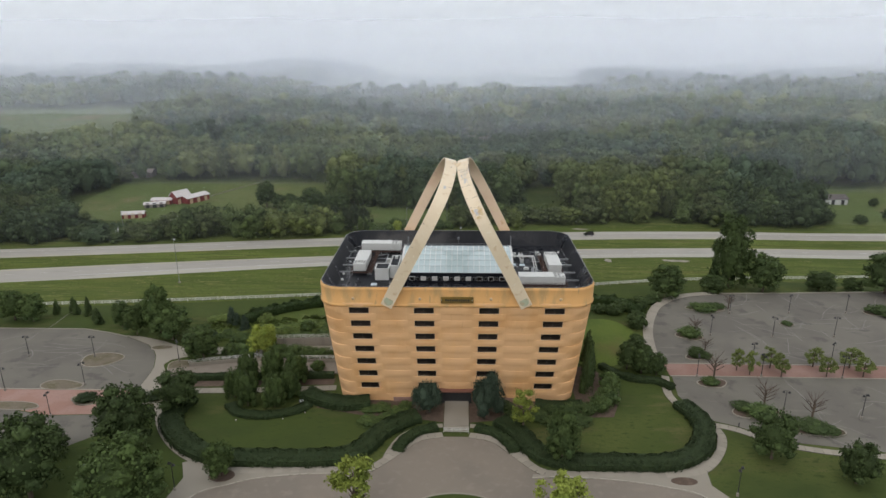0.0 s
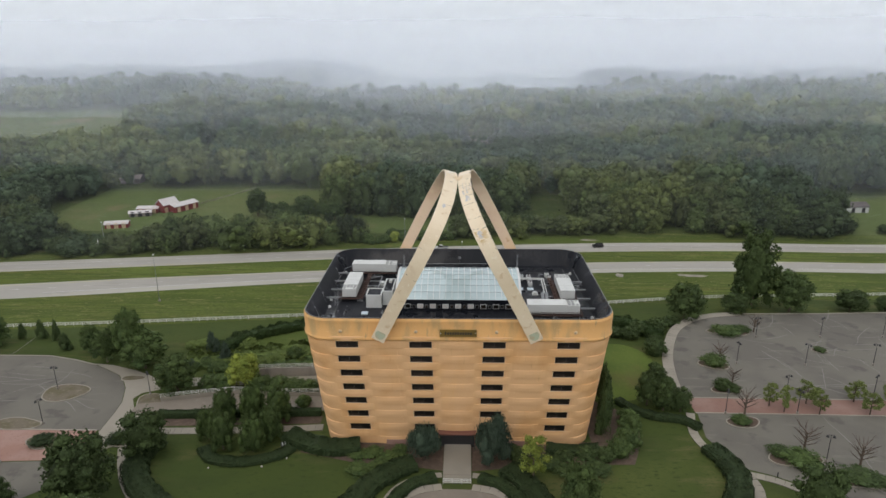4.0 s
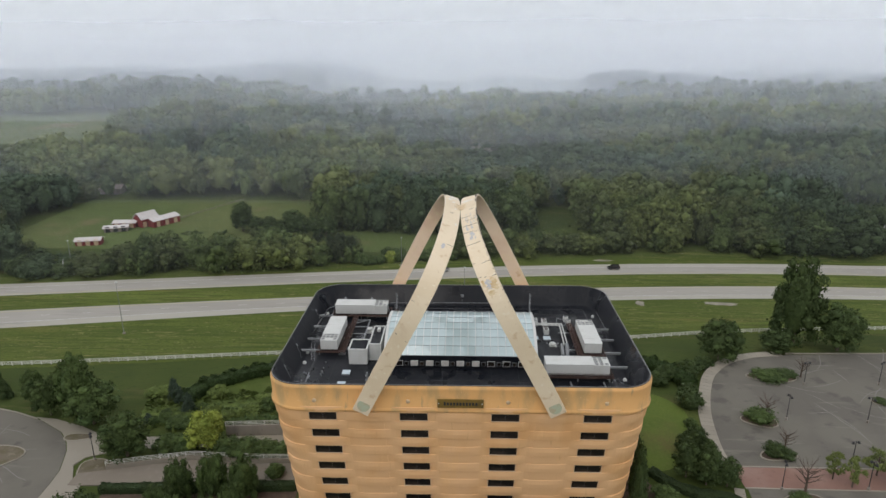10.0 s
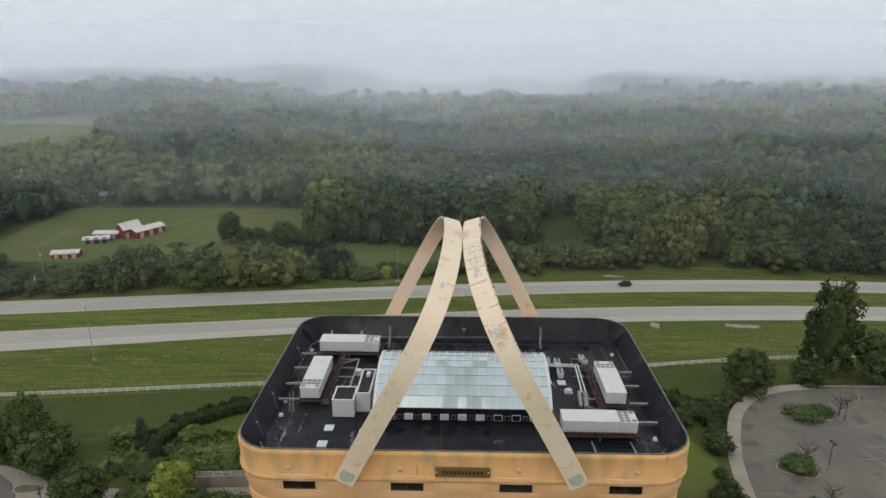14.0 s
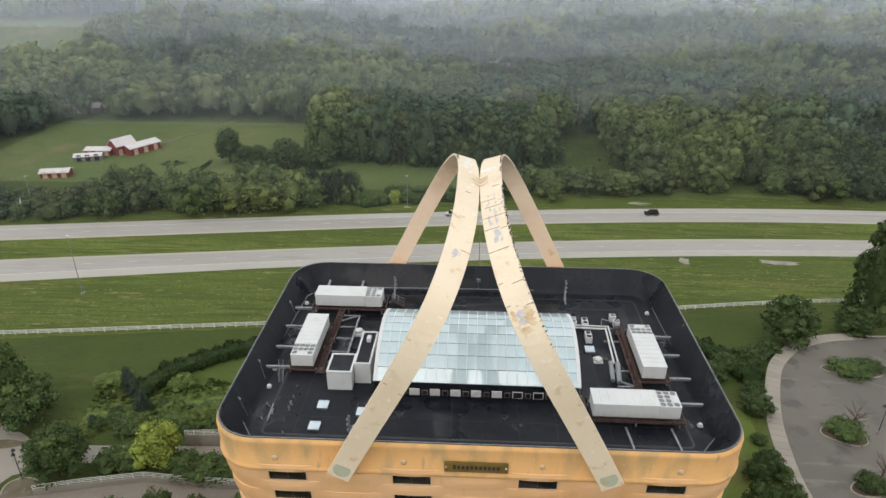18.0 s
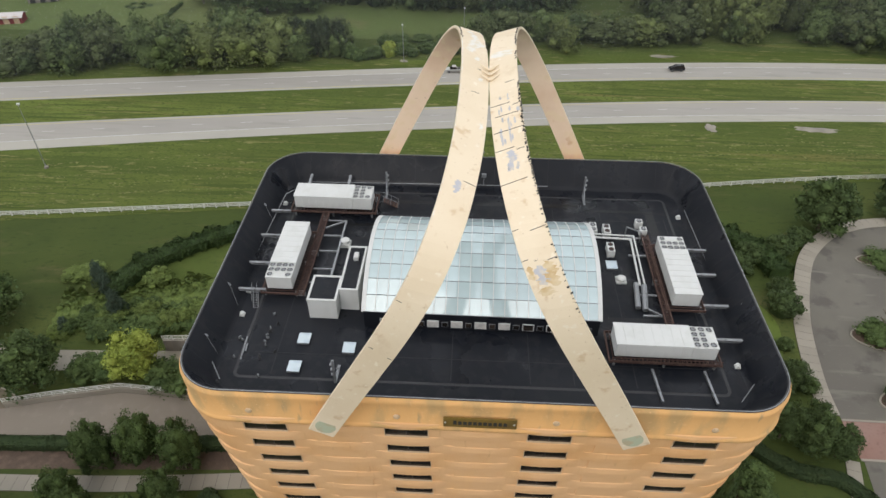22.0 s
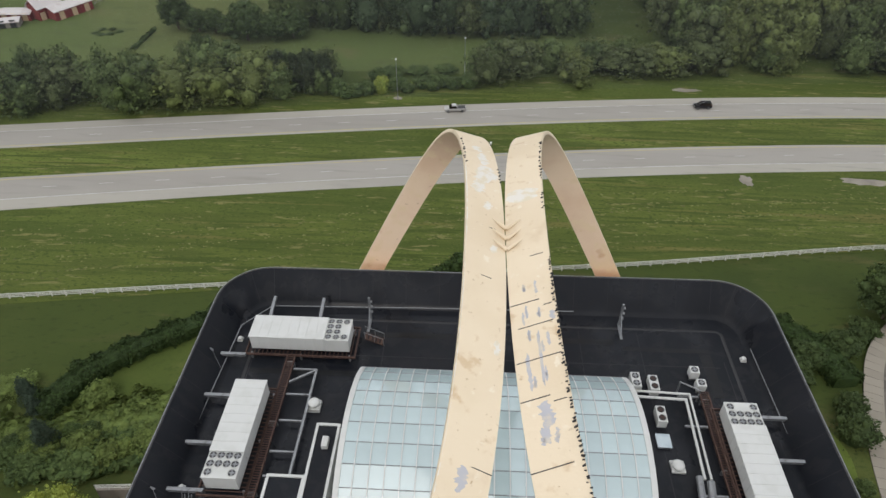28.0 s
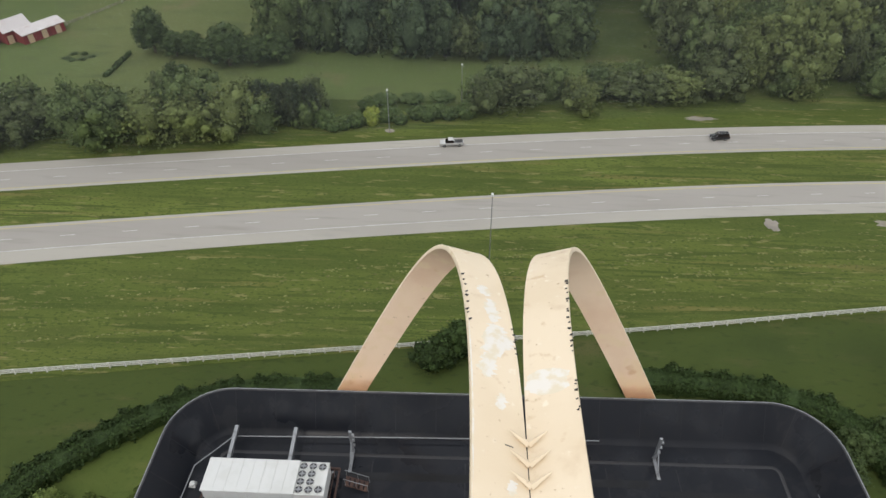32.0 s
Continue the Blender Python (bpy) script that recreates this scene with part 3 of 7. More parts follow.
# plaque: a brass plate with plain bars where the name stands
sign = part("plaque", box(0.15, -0.50, 27.15, 7.3, 0.12, 1.5, 0.03), GOLD, building, "tarnished brass plaque with dark bars")
for i in range(11):
    h = 0.62 if i == 0 else 0.5
    part("bar", box(-2.35 + i * 0.5, -0.57, 27.12 + h / 2 - 0.26, 0.34, 0.05, h), DARK, sign)
for sx in (-3.3, 3.55):
    part("bolt", rod((sx, -0.56, 27.15), (sx, -0.62, 27.15), 0.1, sides=8), WHITE, sign)
for u in (-23.2, -8.2, 7.7, 23.2):
    b = bmesh.new()
    bmesh.ops.create_uvsphere(b, u_segments=10, v_segments=6, radius=0.36, matrix=pose(u, -0.28, 27.3) @ Matrix.Diagonal((1, 0.45, 1, 1)))
    part("rivet", b, TRIM, building, "pale round rivet cap", smooth=True)

# entrance
part("entrance_recess", box(0, 1.9, 1.6, 7.2, 1.4, 3.2), DARK, building, "dark glazed entrance")
part("entrance_canopy", box(0, 1.3, 3.35, 8.0, 1.6, 0.35, 0.05), material("rusty_red_canopy", (0.16, 0.07, 0.05), 0.7), building)
part("brick_plinth", box(0, 2.3, 0.55, 30, 1.0, 1.1, 0.03), PAVERS, building, "low brick plinth")


# handles: two leaning ribbons that touch at the top
def handle(sign):
    n, thick, foot, rise, lean = 96, 0.34, 26.03, 27.22, 0.519
    raw = []
    for i in range(2401):
        t = math.pi * i / 2400
        c, s = math.cos(t), math.sin(t)
        z = foot + rise * abs(s) ** 0.306
        drop = foot + rise - z
        raw.append(Vector((sign * (1.46 + lean * drop - 0.00112 * drop * (drop - rise)) - 0.07, YC - 23.79 * math.copysign(abs(c) ** 0.879, c) * (1 + 0.094 * (z - foot) / rise), z)))
    run = [0.0]
    for p, q in zip(raw, raw[1:]):
        run.append(run[-1] + (q - p).length)
    centre = []
    for i in range(n + 1):
        k = min(range(len(run)), key=lambda j: abs(run[j] - run[-1] * i / n))
        centre.append(raw[k])
    v, wides = [], []
    for i, p in enumerate(centre):
        up = (p.z - foot) / rise
        half = 1.34 * (1 + 0.09 * up)
        w = Vector((1, 0, sign * (lean - 0.248 * up))).normalized()
        wides.append(w * half)
        d = (centre[min(i + 1, n)] - centre[max(i - 1, 0)]).normalized()
        out = d.cross(w)
        if out.dot(p - Vector((p.x, YC, 26))) < 0:
            out = -out
        out.normalize()
        for a, b in ((-1, 0.5), (-0.985, 1), (0.985, 1), (1, 0.5), (1, -0.5), (0.985, -1), (-0.985, -1), (-1, -0.5)):
            v.append((p + w * half * a + out * thick / 2 * b)[:])
    f = []
    for i in range(n):
        for k in range(8):
            f.append((i * 8 + k, i * 8 + (k + 1) % 8, (i + 1) * 8 + (k + 1) % 8, (i + 1) * 8 + k))
    f += [tuple(range(8)), tuple(n * 8 + k for k in reversed(range(8)))]
    ob = link("handle", v, f, HANDLE, building, "weathered cream basket handle with peeling paint")
    ob.data.materials.append(UNDERSIDE)
    for q in range(5, n * 8, 8):
        ob.data.polygons[q].material_index = 1
    for i, fwd in ((0, -1), (n, 1)):
        p = centre[i] + Vector((-sign * lean * 1.2, 0, 1.3))
        bm = rod((p.x, p.y + fwd * 0.1, p.z), (p.x, p.y + fwd * 0.32, p.z), 1.02, sides=24)
        part("boss", bm, PATINA, ob, "round green patina boss")
    return ob, centre, wides


left_rib, left_mid, left_wide = handle(-1)
rib, mid, wide = handle(1)


def on_ribbon(line, w, i, a, lift):
    """A place on the outer face of a handle: i along it, a across it from -1 to 1."""
    k = min(int(i), len(line) - 2)
    p = line[k].lerp(line[k + 1], i - k)
    d = (line[k + 1] - line[k]).normalized()
    across = w[k].lerp(w[k + 1], i - k)
    out = d.cross(across)
    if out.dot(p - Vector((p.x, YC, 26))) < 0:
        out = -out
    return p + across * 1.01 * a + out.normalized() * (0.17 + lift)


def ribbon_patch(name, ob, line, w, i0, i1, a0, a1, mat, label, seed, ragged=0.3):
    rng = random.Random(seed)
    v, f, n = [], [], 14
    for k in range(n + 1):
        u = k / n
        edge = min(1.0, 4 * u * (1 - u) + 0.35)
        mid_a, hw = (a0 + a1) / 2 + rng.uniform(-0.3, 0.3) * ragged * (a1 - a0), (a1 - a0) / 2 * edge
        l = max(-0.97, mid_a - hw * rng.uniform(1 - ragged, 1))
        r = min(0.97, mid_a + hw * rng.uniform(1 - ragged, 1))
        i = i0 + (i1 - i0) * u
        v += [on_ribbon(line, w, i + rng.uniform(-0.5, 0.5) * ragged * (i1 - i0) * 0.3, l, 0.006)[:], on_ribbon(line, w, i, r, 0.006)[:]]
    f = [(2 * k, 2 * k + 1, 2 * k + 3, 2 * k + 2) for k in range(n)]
    return link(name, v, f, mat, ob, label)


for i, a0, a1 in ((42.2, -0.95, 0.3), (42.0, 0.45, 0.8), (40.4, -0.7, 0.75), (38.0, -0.9, 0.9), (35.6, -0.95, 0.2), (35.5, 0.3, 0.8), (31.8, -0.98, 0.6), (27.6, -0.95, -0.6), (27.4, 0.0, 0.9), (25.1, -0.98, -0.6), (25.0, -0.3, -0.1), (24.9, 0.4, 0.9), (46.4, 0.1, 0.7)):
    part("seam", rod(on_ribbon(mid, wide, i, a0, 0.0), on_ribbon(mid, wide, i + 0.25 * (a1 - a0), a1, 0.0), 0.035, sides=4), DARK, rib)
for i, a0, a1 in ((31.9, 0.2, 0.98), (20.8, -0.9, -0.55), (14.5, 0.6, 0.9), (49.5, 0.2, 0.5), (44.5, -0.2, 0.3), (15.2, -0.8, -0.5)):
    part("seam", rod(on_ribbon(left_mid, left_wide, i, a0, 0.0), on_ribbon(left_mid, left_wide, i - 0.3 * (a1 - a0), a1, 0.0), 0.03, sides=4), DARK, left_rib)
BARE = "bare white patch of peeled paint"
ribbon_patch("peeled_patch", rib, mid, wide, 52.6, 54.4, -0.95, 0.75, PEEL, BARE, 1, 0.15)
for k, (i0, i1, a0, a1) in enumerate(((58.2, 60.5, -0.2, 0.5), (55.2, 58.0, -0.5, 0.7), (53.6, 55.4, -0.7, 0.2), (56.0, 57.2, 0.3, 0.95), (51.5, 52.6, -0.1, 0.4), (60.8, 62.0, -0.4, 0.3), (46.8, 47.6, 0.2, 0.6), (38.5, 39.5, 0.5, 0.8))):
    ribbon_patch("peeled_patch", left_rib, left_mid, left_wide, i0, i1, a0, a1, PEEL, BARE, 10 + k, 0.5)
for k, (i0, i1, a0, a1) in enumerate(((36.2, 38.6, -0.55, -0.35), (36.4, 40.2, 0.0, 0.16), (39.0, 40.0, 0.4, 0.55), (34.2, 35.6, -0.3, 0.3), (33.2, 34.4, -0.3, 0.0), (23.0, 24.6, -0.6, 0.2), (40.6, 41.6, -0.5, -0.38), (40.8, 41.5, 0.62, 0.9))):
    ribbon_patch("worn_patch", rib, mid, wide, i0, i1, a0, a1, GREYPATCH, "worn patch of grey undercoat", 30 + k, 0.5)
ribbon_patch("worn_patch", left_rib, left_mid, left_wide, 30.6, 31.9, -0.35, 0.15, GREYPATCH, "worn patch of grey undercoat", 50, 0.6)
for k, (i0, i1, a0, a1) in enumerate(((22.8, 24.8, -0.1, 0.85), (22.2, 22.9, -0.8, 0.3), (23.6, 24.7, -0.9, -0.5))):
    ribbon_patch("stain_patch", rib, mid, wide, i0, i1, a0, a1, BROWNPATCH, "brown stain on the cream paint", 60 + k, 0.5)
rr = random.Random(21)
for i0, i1 in ((41.0, 42.0), (38.6, 40.0), (36.2, 37.7), (43.0, 44.2), (33.0, 34.0)):
    for a0 in (-0.36, 0.14):
        for k in range(2):
            j = rr.uniform(i0, i1 - 0.5)
            ribbon_patch("worn_patch", rib, mid, wide, j, j + rr.uniform(0.4, 0.9), a0 + rr.uniform(-0.06, 0.02), a0 + rr.uniform(0.10, 0.2), GREYPATCH, "worn patch of grey undercoat", rr.randrange(999), 0.6)
for i0, i1, a0, a1 in ((22.0, 34.0, -0.97, -0.9), (34.0, 47.0, -0.97, -0.92), (47.0, 58.0, -0.97, -0.88)):
    ribbon_patch("peeled_patch", left_rib, left_mid, left_wide, i0, i1, a0, a1, PEEL, BARE, rr.randrange(999), 0.5)
# small dark bits of unidentified kind, added along the handle edges
edge_bit_mesh = None
for ob, line, w, side, spans in ((rib, mid, wide, 1, ((20.0, 30.0, 22), (30.0, 46.0, 70), (51.0, 53.6, 6), (55.0, 62.5, 15))), (left_rib, left_mid, left_wide, -1, ((57.5, 63.0, 9),)), (left_rib, left_mid, left_wide, 1, ((55.5, 58.0, 6),))):
    for i0, i1, n in spans:
        for k in range(n):
            i = i0 + (i1 - i0) * (k + rr.uniform(0.1, 0.9)) / n
            p = on_ribbon(line, w, i, side * rr.uniform(0.88, 0.99), 0.02)
            if edge_bit_mesh is None:
                bm = box(0, 0, 0.04, 0.17, 0.055, 0.09)
                bmesh.ops.translate(bm, verts=[q for q in bm.verts if q.co.x > 0 and q.co.z > 0.05], vec=(0.05, 0.03, 0.05))
                o = part("torn_strip", bm, DARK, ob)
                edge_bit_mesh = o.data
            else:
                o = shared("torn_strip", edge_bit_mesh, ob)
            q = rr.uniform(0.5, 1.15)
            o.matrix_local = Matrix.Translation(p) @ pose(0, 0, 0, 0, math.degrees(math.atan2(-w[int(i)].z, w[int(i)].x)), rr.uniform(-30, 30)) @ Matrix.Diagonal((q, q, q, 1))
for k in range(3):
    y, z = YC - 0.2 + 1.15 * k, 53.25
    bm = bmesh.new()
    for s in (-1, 1):
        rod((0, y - 0.45, z - 0.1), (s * 1.0, y + 0.15, z + 0.32), 0.2, bm, 5, 0.03)
    part("tie_fin", bm, HANDLE, rib, "pointed cream fin tying the handles")

# ---------------------------------------------------------------- foliage
def dome(sub):
    """A unit icosphere as arrays of places and triangles."""
    bm = bmesh.new()
    bmesh.ops.create_icosphere(bm, subdivisions=sub, radius=1)
    bm.verts.index_update()
    iv = np.array([x.co[:] for x in bm.verts])
    tri = np.array([[x.index for x in g.verts] for g in bm.faces])
    bm.free()
    return iv, tri


DOMES = {k: dome(k) for k in (1, 2, 3)}


def leaf_cloud(lobes, count, size, rng, droop=0.0, sub=2, core=0.9, low=-0.6, loose=0.09, cores=None, shrink=1.0, tilt=0.75, small=None, rough=0.11):
    """Leaf sprays close on the skin of lobes (centre, radii), as quads, over an uneven mass of foliage in each lobe."""
    area = np.array([r[0] * r[1] + r[0] * r[2] + r[1] * r[2] for _, r in lobes])
    pick = rng.choice(len(lobes), count, p=area / area.sum())
    c = np.array([q for q, _ in lobes])[pick]
    r = np.array([q for _, q in lobes])[pick]
    d = rng.normal(size=(count, 3))
    d /= np.linalg.norm(d, axis=1)[:, None]
    d[:, 2] = np.where(d[:, 2] < low, -d[:, 2], d[:, 2])
    p = c + d * r * (core + rng.normal(size=count) * loose + 0.04)[:, None]
    nrm = d + rng.normal(size=(count, 3)) * tilt
    nrm /= np.linalg.norm(nrm, axis=1)[:, None]
    a = np.cross(nrm, rng.normal(size=(count, 3)))
    a /= np.linalg.norm(a, axis=1)[:, None]
    b = np.cross(nrm, a)
    s = size * rng.uniform(0.55, 1.4, count)[:, None]
    k = rng.uniform(0.6, 1.0, count)[:, None]
    if droop:
        a = a * 0.4
        b = b * 0.25 + np.array([0, 0, -1.3]) * droop
    q = np.stack([p - a * s * 0.6, p + b * s * k * 0.9 - a * s * 0.2, p + a * s * 0.6 + nrm * s * 0.15, p - b * s * k * 0.8 + a * s * 0.1], 1)
    v = [q.reshape(-1, 3)]
    f4 = np.arange(count * 4).reshape(-1, 4)
    base, tris = count * 4, []
    for n, (lc, lr) in enumerate(cores or lobes):
        iv, itri = DOMES[small if small and n else sub]
        keep = itri[iv[itri].mean(1)[:, 2] > low - 0.15]
        ph = rng.uniform(0, 6.28, 3)
        w = 1 + 0.07 * np.sin(iv[:, 0] * 5 + ph[0]) * np.sin(iv[:, 1] * 5 + ph[1]) + 0.05 * np.sin(iv[:, 2] * 7 + ph[2]) + rng.normal(size=len(iv)) * rough
        v.append(np.array(lc) + iv * np.array(lr) * core * shrink * w[:, None])
        tris.append(keep + base)
        base += len(iv)
    return np.concatenate(v), f4, np.concatenate(tris)


def cloud_mesh(name, v, f4, f3, mat, kinds=None):
    """Leaf quads and rounded masses as one mesh; kinds: the material of each face, where mat is a list."""
    me = bpy.data.meshes.new(name)
    n4, n3 = len(f4), len(f3)
    me.vertices.add(len(v))
    me.vertices.foreach_set("co", np.asarray(v, np.float32).ravel())
    me.loops.add(n4 * 4 + n3 * 3)
    me.loops.foreach_set("vertex_index", np.concatenate([f4.ravel(), f3.ravel()]).astype(np.int32))
    me.polygons.add(n4 + n3)
    me.polygons.foreach_set("loop_start", np.concatenate([np.arange(n4) * 4, n4 * 4 + np.arange(n3) * 3]).astype(np.int32))
    me.polygons.foreach_set("loop_total", np.concatenate([np.full(n4, 4), np.full(n3, 3)]).astype(np.int32))
    me.update(calc_edges=True)
    for m in mat if kinds is not None else [mat]:
        me.materials.append(m)
    if kinds is not None:
        me.polygons.foreach_set("material_index", kinds.astype(np.int32))
        me.polygons.foreach_set("use_smooth", np.concatenate([np.zeros(n4, bool), np.ones(n3, bool)]))
    return me


def lobes_of(kind, rng):
    """Lobes of a crown one unit in radius and two high, with its foot at 0."""
    out = []
    if kind == "round":
        for i in range(34):
            z = 0.22 + 1.62 * (i + 0.5) / 34
            a = i * 2.4 + rng.uniform(-0.5, 0.5)
            w = rng.uniform(0.62, 0.84) * math.sqrt(max(0.03, 1 - ((z - 0.9) / 1.0) ** 2))
            s = rng.uniform(0.17, 0.28)
            out.append(((w * math.cos(a), w * math.sin(a), z), (s * 1.1, s * 1.1, s * rng.uniform(0.75, 0.95))))
        out.append(((0, 0, 0.95), (0.82, 0.82, 0.86)))
    elif kind == "tall":
        for i in range(44):
            z = 0.06 + 1.84 * (i + 0.5) / 44
            a = i * 2.4 + rng.uniform(-0.5, 0.5)
            w = rng.uniform(0.5, 0.86) * min(1.0, 0.8 + 0.4 * z) * math.sqrt(max(0.06, 1 - (max(z - 1.15, 0) / 0.82) ** 2))
            s = rng.uniform(0.16, 0.29)
            out.append(((w * math.cos(a), w * math.sin(a), z), (s, s, s * rng.uniform(0.6, 0.9))))
        out.append(((0, 0, 0.95), (0.66, 0.66, 0.92)))
    elif kind == "egg":
        for i in range(26):
            z = 0.2 + 1.6 * (i + 0.5) / 26
            a = i * 2.4 + rng.uniform(-0.3, 0.3)
            w = 0.74 * math.sqrt(max(0.02, 1 - ((z - 0.75) / 1.22) ** 2))
            s = 0.24 - 0.05 * max(0, z - 1)
            out.append(((w * math.cos(a), w * math.sin(a), z), (s, s, s * 1.3)))
        out.append(((0, 0, 0.9), (0.80, 0.80, 1.0)))
    elif kind == "cone":
        for i in range(14):
            z = 0.2 + 1.6 * (i / 13) ** 0.95
            w = 0.50 * (1 - (z / 2.15) ** 1.5)
            a = i * 2.4
            s = 0.50 * (1 - z / 2.5)
            out.append(((w * math.cos(a), w * math.sin(a), z), (s, s, s * 1.15)))
        out.append(((0, 0, 0.85), (0.55, 0.55, 0.9)))
    elif kind == "weeping":
        for i in range(12):
            a, z = i * 2.4, rng.uniform(0.5, 1.45)
            w = 0.6 * math.sqrt(max(0.1, 1 - (z / 1.9) ** 2))
            out.append(((w * math.cos(a), w * math.sin(a), z), (0.34, 0.34, 0.5)))
        out.append(((0, 0, 0.9), (0.66, 0.66, 0.85)))
    elif kind == "open":
        for i in range(30):
            a, z = i * 2.4 + rng.uniform(-0.5, 0.5), rng.uniform(0.25, 1.82)
            w = rng.uniform(0.15, 0.85) * (1.08 - 0.5 * abs(z - 0.85))
            s = rng.uniform(0.15, 0.27)
            out.append(((w * math.cos(a), w * math.sin(a), z), (s, s, s * 0.75)))
    else:
        for i in range(18):
            a, w = i * 2.4, 0.82 * math.sqrt((i + 0.5) / 18)
            s = rng.uniform(0.2, 0.32)
            out.append(((w * math.cos(a), w * math.sin(a), (1.5 - 1.15 * w * w) * rng.uniform(0.8, 1.1)), (s, s, s * 1.4)))
        out.append(((0, 0, 0.55), (0.84, 0.84, 1.15)))
    return out


CROWNS = {}


def crown_mesh(kind, mat, seed):
    key = (kind, mat.name, seed)
    if key not in CROWNS:
        rng = np.random.default_rng(len(kind) * 31 + len(mat.name) * 7 + seed)
        count, size, core, loose = {"round": (3600, 0.060, 0.86, 0.17), "tall": (4800, 0.055, 0.86, 0.17), "egg": (3400, 0.052, 0.9, 0.12), "cone": (3000, 0.06, 0.86, 0.15), "weeping": (3600, 0.085, 0.82, 0.12), "open": (4200, 0.062, 0.62, 0.3), "bush": (1300, 0.082, 0.86, 0.16)}[kind]
        lobes = lobes_of(kind, rng)
        CROWNS[key] = cloud_mesh("crown", *leaf_cloud(lobes, count, size, rng, 0.9 if kind == "weeping" else 0.0, 2, core, -0.6, loose, lobes[::2] + lobes[-1:], 0.88), mat)
    return CROWNS[key]


TRUNKS = {}


def trunk_mesh(bare=False):
    if bare not in TRUNKS:
        rng = random.Random(5)
        bm = bmesh.new()
        rod((0, 0, -0.05), (0.02, 0.01, 0.7), 0.075, bm, 8, 0.055)
        rod((0.02, 0.01, 0.7), (0.0, 0.03, 1.35), 0.055, bm, 7, 0.025)
        for i in range(14 if bare else 7):
            a, z = i * 2.39, 0.45 + 0.08 * i * (0.8 if bare else 1)
            p = Vector((0.01, 0.02, z))
            q = p + Vector((math.cos(a) * 0.5, math.sin(a) * 0.5, 0.4))
            rod(p, q, 0.03, bm, 5, 0.012)
            if bare:
                for k in range(4):
                    b = a + rng.uniform(-0.8, 0.8)
                    s = p.lerp(q, 0.4 + 0.15 * k)
                    rod(s, s + Vector((math.cos(b) * 0.35, math.sin(b) * 0.35, 0.32)), 0.014, bm, 4, 0.004)
        me = bpy.data.meshes.new("trunk")
        bm.to_mesh(me)
        bm.free()
        me.materials.append(BARK)
        TRUNKS[bare] = me
    return TRUNKS[bare]


def tree(x, y, h, r, kind, mat, label, name="tree", category="tree", group=""):
    seed = int(abs(x * 7 + y * 3)) % 3
    ob = thing(name, label, category, (x, y, lie(x, y)), (x * 37 + y * 11) % 360, group)
    if kind != "bush":
        t = shared("trunk", trunk_mesh(kind == "bare"), ob, Matrix.Diagonal((h * 0.5 if kind == "bare" else r * 0.9, h * 0.5 if kind == "bare" else r * 0.9, h / 2, 1)))
    if kind != "bare":
        low = {"round": 0.06, "open": 0.14, "egg": 0.03}.get(kind, 0.0)
        shared("crown", crown_mesh(kind, mat, seed), ob, Matrix.Translation((0, 0, h * low)) @ Matrix.Diagonal((r, r, h * (1 - low) / 2, 1)))
    return ob


DECID = "full green deciduous tree standing in mown grass"
for x, y, h, r in ((-87.0, 36.5, 15.9, 4.6), (-94.4, 37.0, 9.5, 3.9), (-82.4, 33.7, 10.7, 5.9), (-101.6, 42.4, 8.2, 2.9), (-130.8, 45.4, 8.9, 4.2), (-137, 46, 10, 4.5)):
    tree(x, y, h, r, "round", LEAF, "dense green tree beside the parking lot", group="trees behind the parking lot")
for x, y, h, r in ((-126.8, 51.2, 5.5, 1.6), (-121.4, 51.4, 6.4, 2.0), (-116.2, 50.3, 6.9, 1.5), (-110.0, 44.0, 5.5, 2.2)):
    tree(x, y, h, r, "cone", LEAF_DARK, "small dark conifer on the grass slope", group="small conifers")
tree(-69.0, 22.2, 9.6, 5.4, "round", LEAF, "round dense green tree beside the ramp")
for x, y, h, r in ((-46.6, -27.4, 8.0, 3.3), (-59.9, -38.4, 15.6, 7.6)):
    tree(x, y, h, r, "round", LEAF_PEAR, DECID, group="lawn trees")
tree(-53.2, 24.9, 9.0, 4.2, "round", LEAF_LIME, "bright green young tree beside the ramp")
for x, y, h, r in ((-52.2, 8.9, 9.4, 3.5), (-46.4, 10.3, 10.2, 3.7), (-40.2, 9.6, 9.6, 3.7), (-53.7, 2.5, 8.6, 3.1), (-49.4, -1.0, 9.6, 3.6), (-42.9, -1.5, 9.4, 3.6), (-40.1, 2.8, 9.0, 3.3)):
    tree(x, y, h * 0.94, r * 0.86, "egg", LEAF_PEAR, "dense green ornamental pear tree in a hedged bed", group="ornamental pears")
for x, y, h, r in ((-6.9, -3.6, 9.6, 4.3), (7.2, -3.6, 11.2, 4.7)):
    tree(x, y, h, r, "weeping", LEAF_BLUE, "dark weeping tree beside the entrance walk", group="weeping trees")
tree(14.8, -9.8, 10.6, 3.7, "open", LEAF_LIME, "yellow-green open tree in the hedge bed")
tree(21.7, -21.0, 12.6, 3.8, "round", LEAF, "light green upright tree at the lawn edge")
tree(-17.8, -39.5, 15.4, 5.3, "open", LEAF_LIME, "bright yellow-green tree beside the drive")
tree(18.8, -40.7, 13.1, 6.0, "open", LEAF_LIME, "bright yellow-green spreading tree beside the drive")
for x, y, h, r in ((31.6, 6.5, 15.0, 2.2), (33.0, 12.0, 13.0, 2.4), (33.6, 18, 12, 2.4)):
    tree(x, y, h, r, "cone", LEAF_DARK, "tall dark evergreen against the building", group="foundation evergreens")
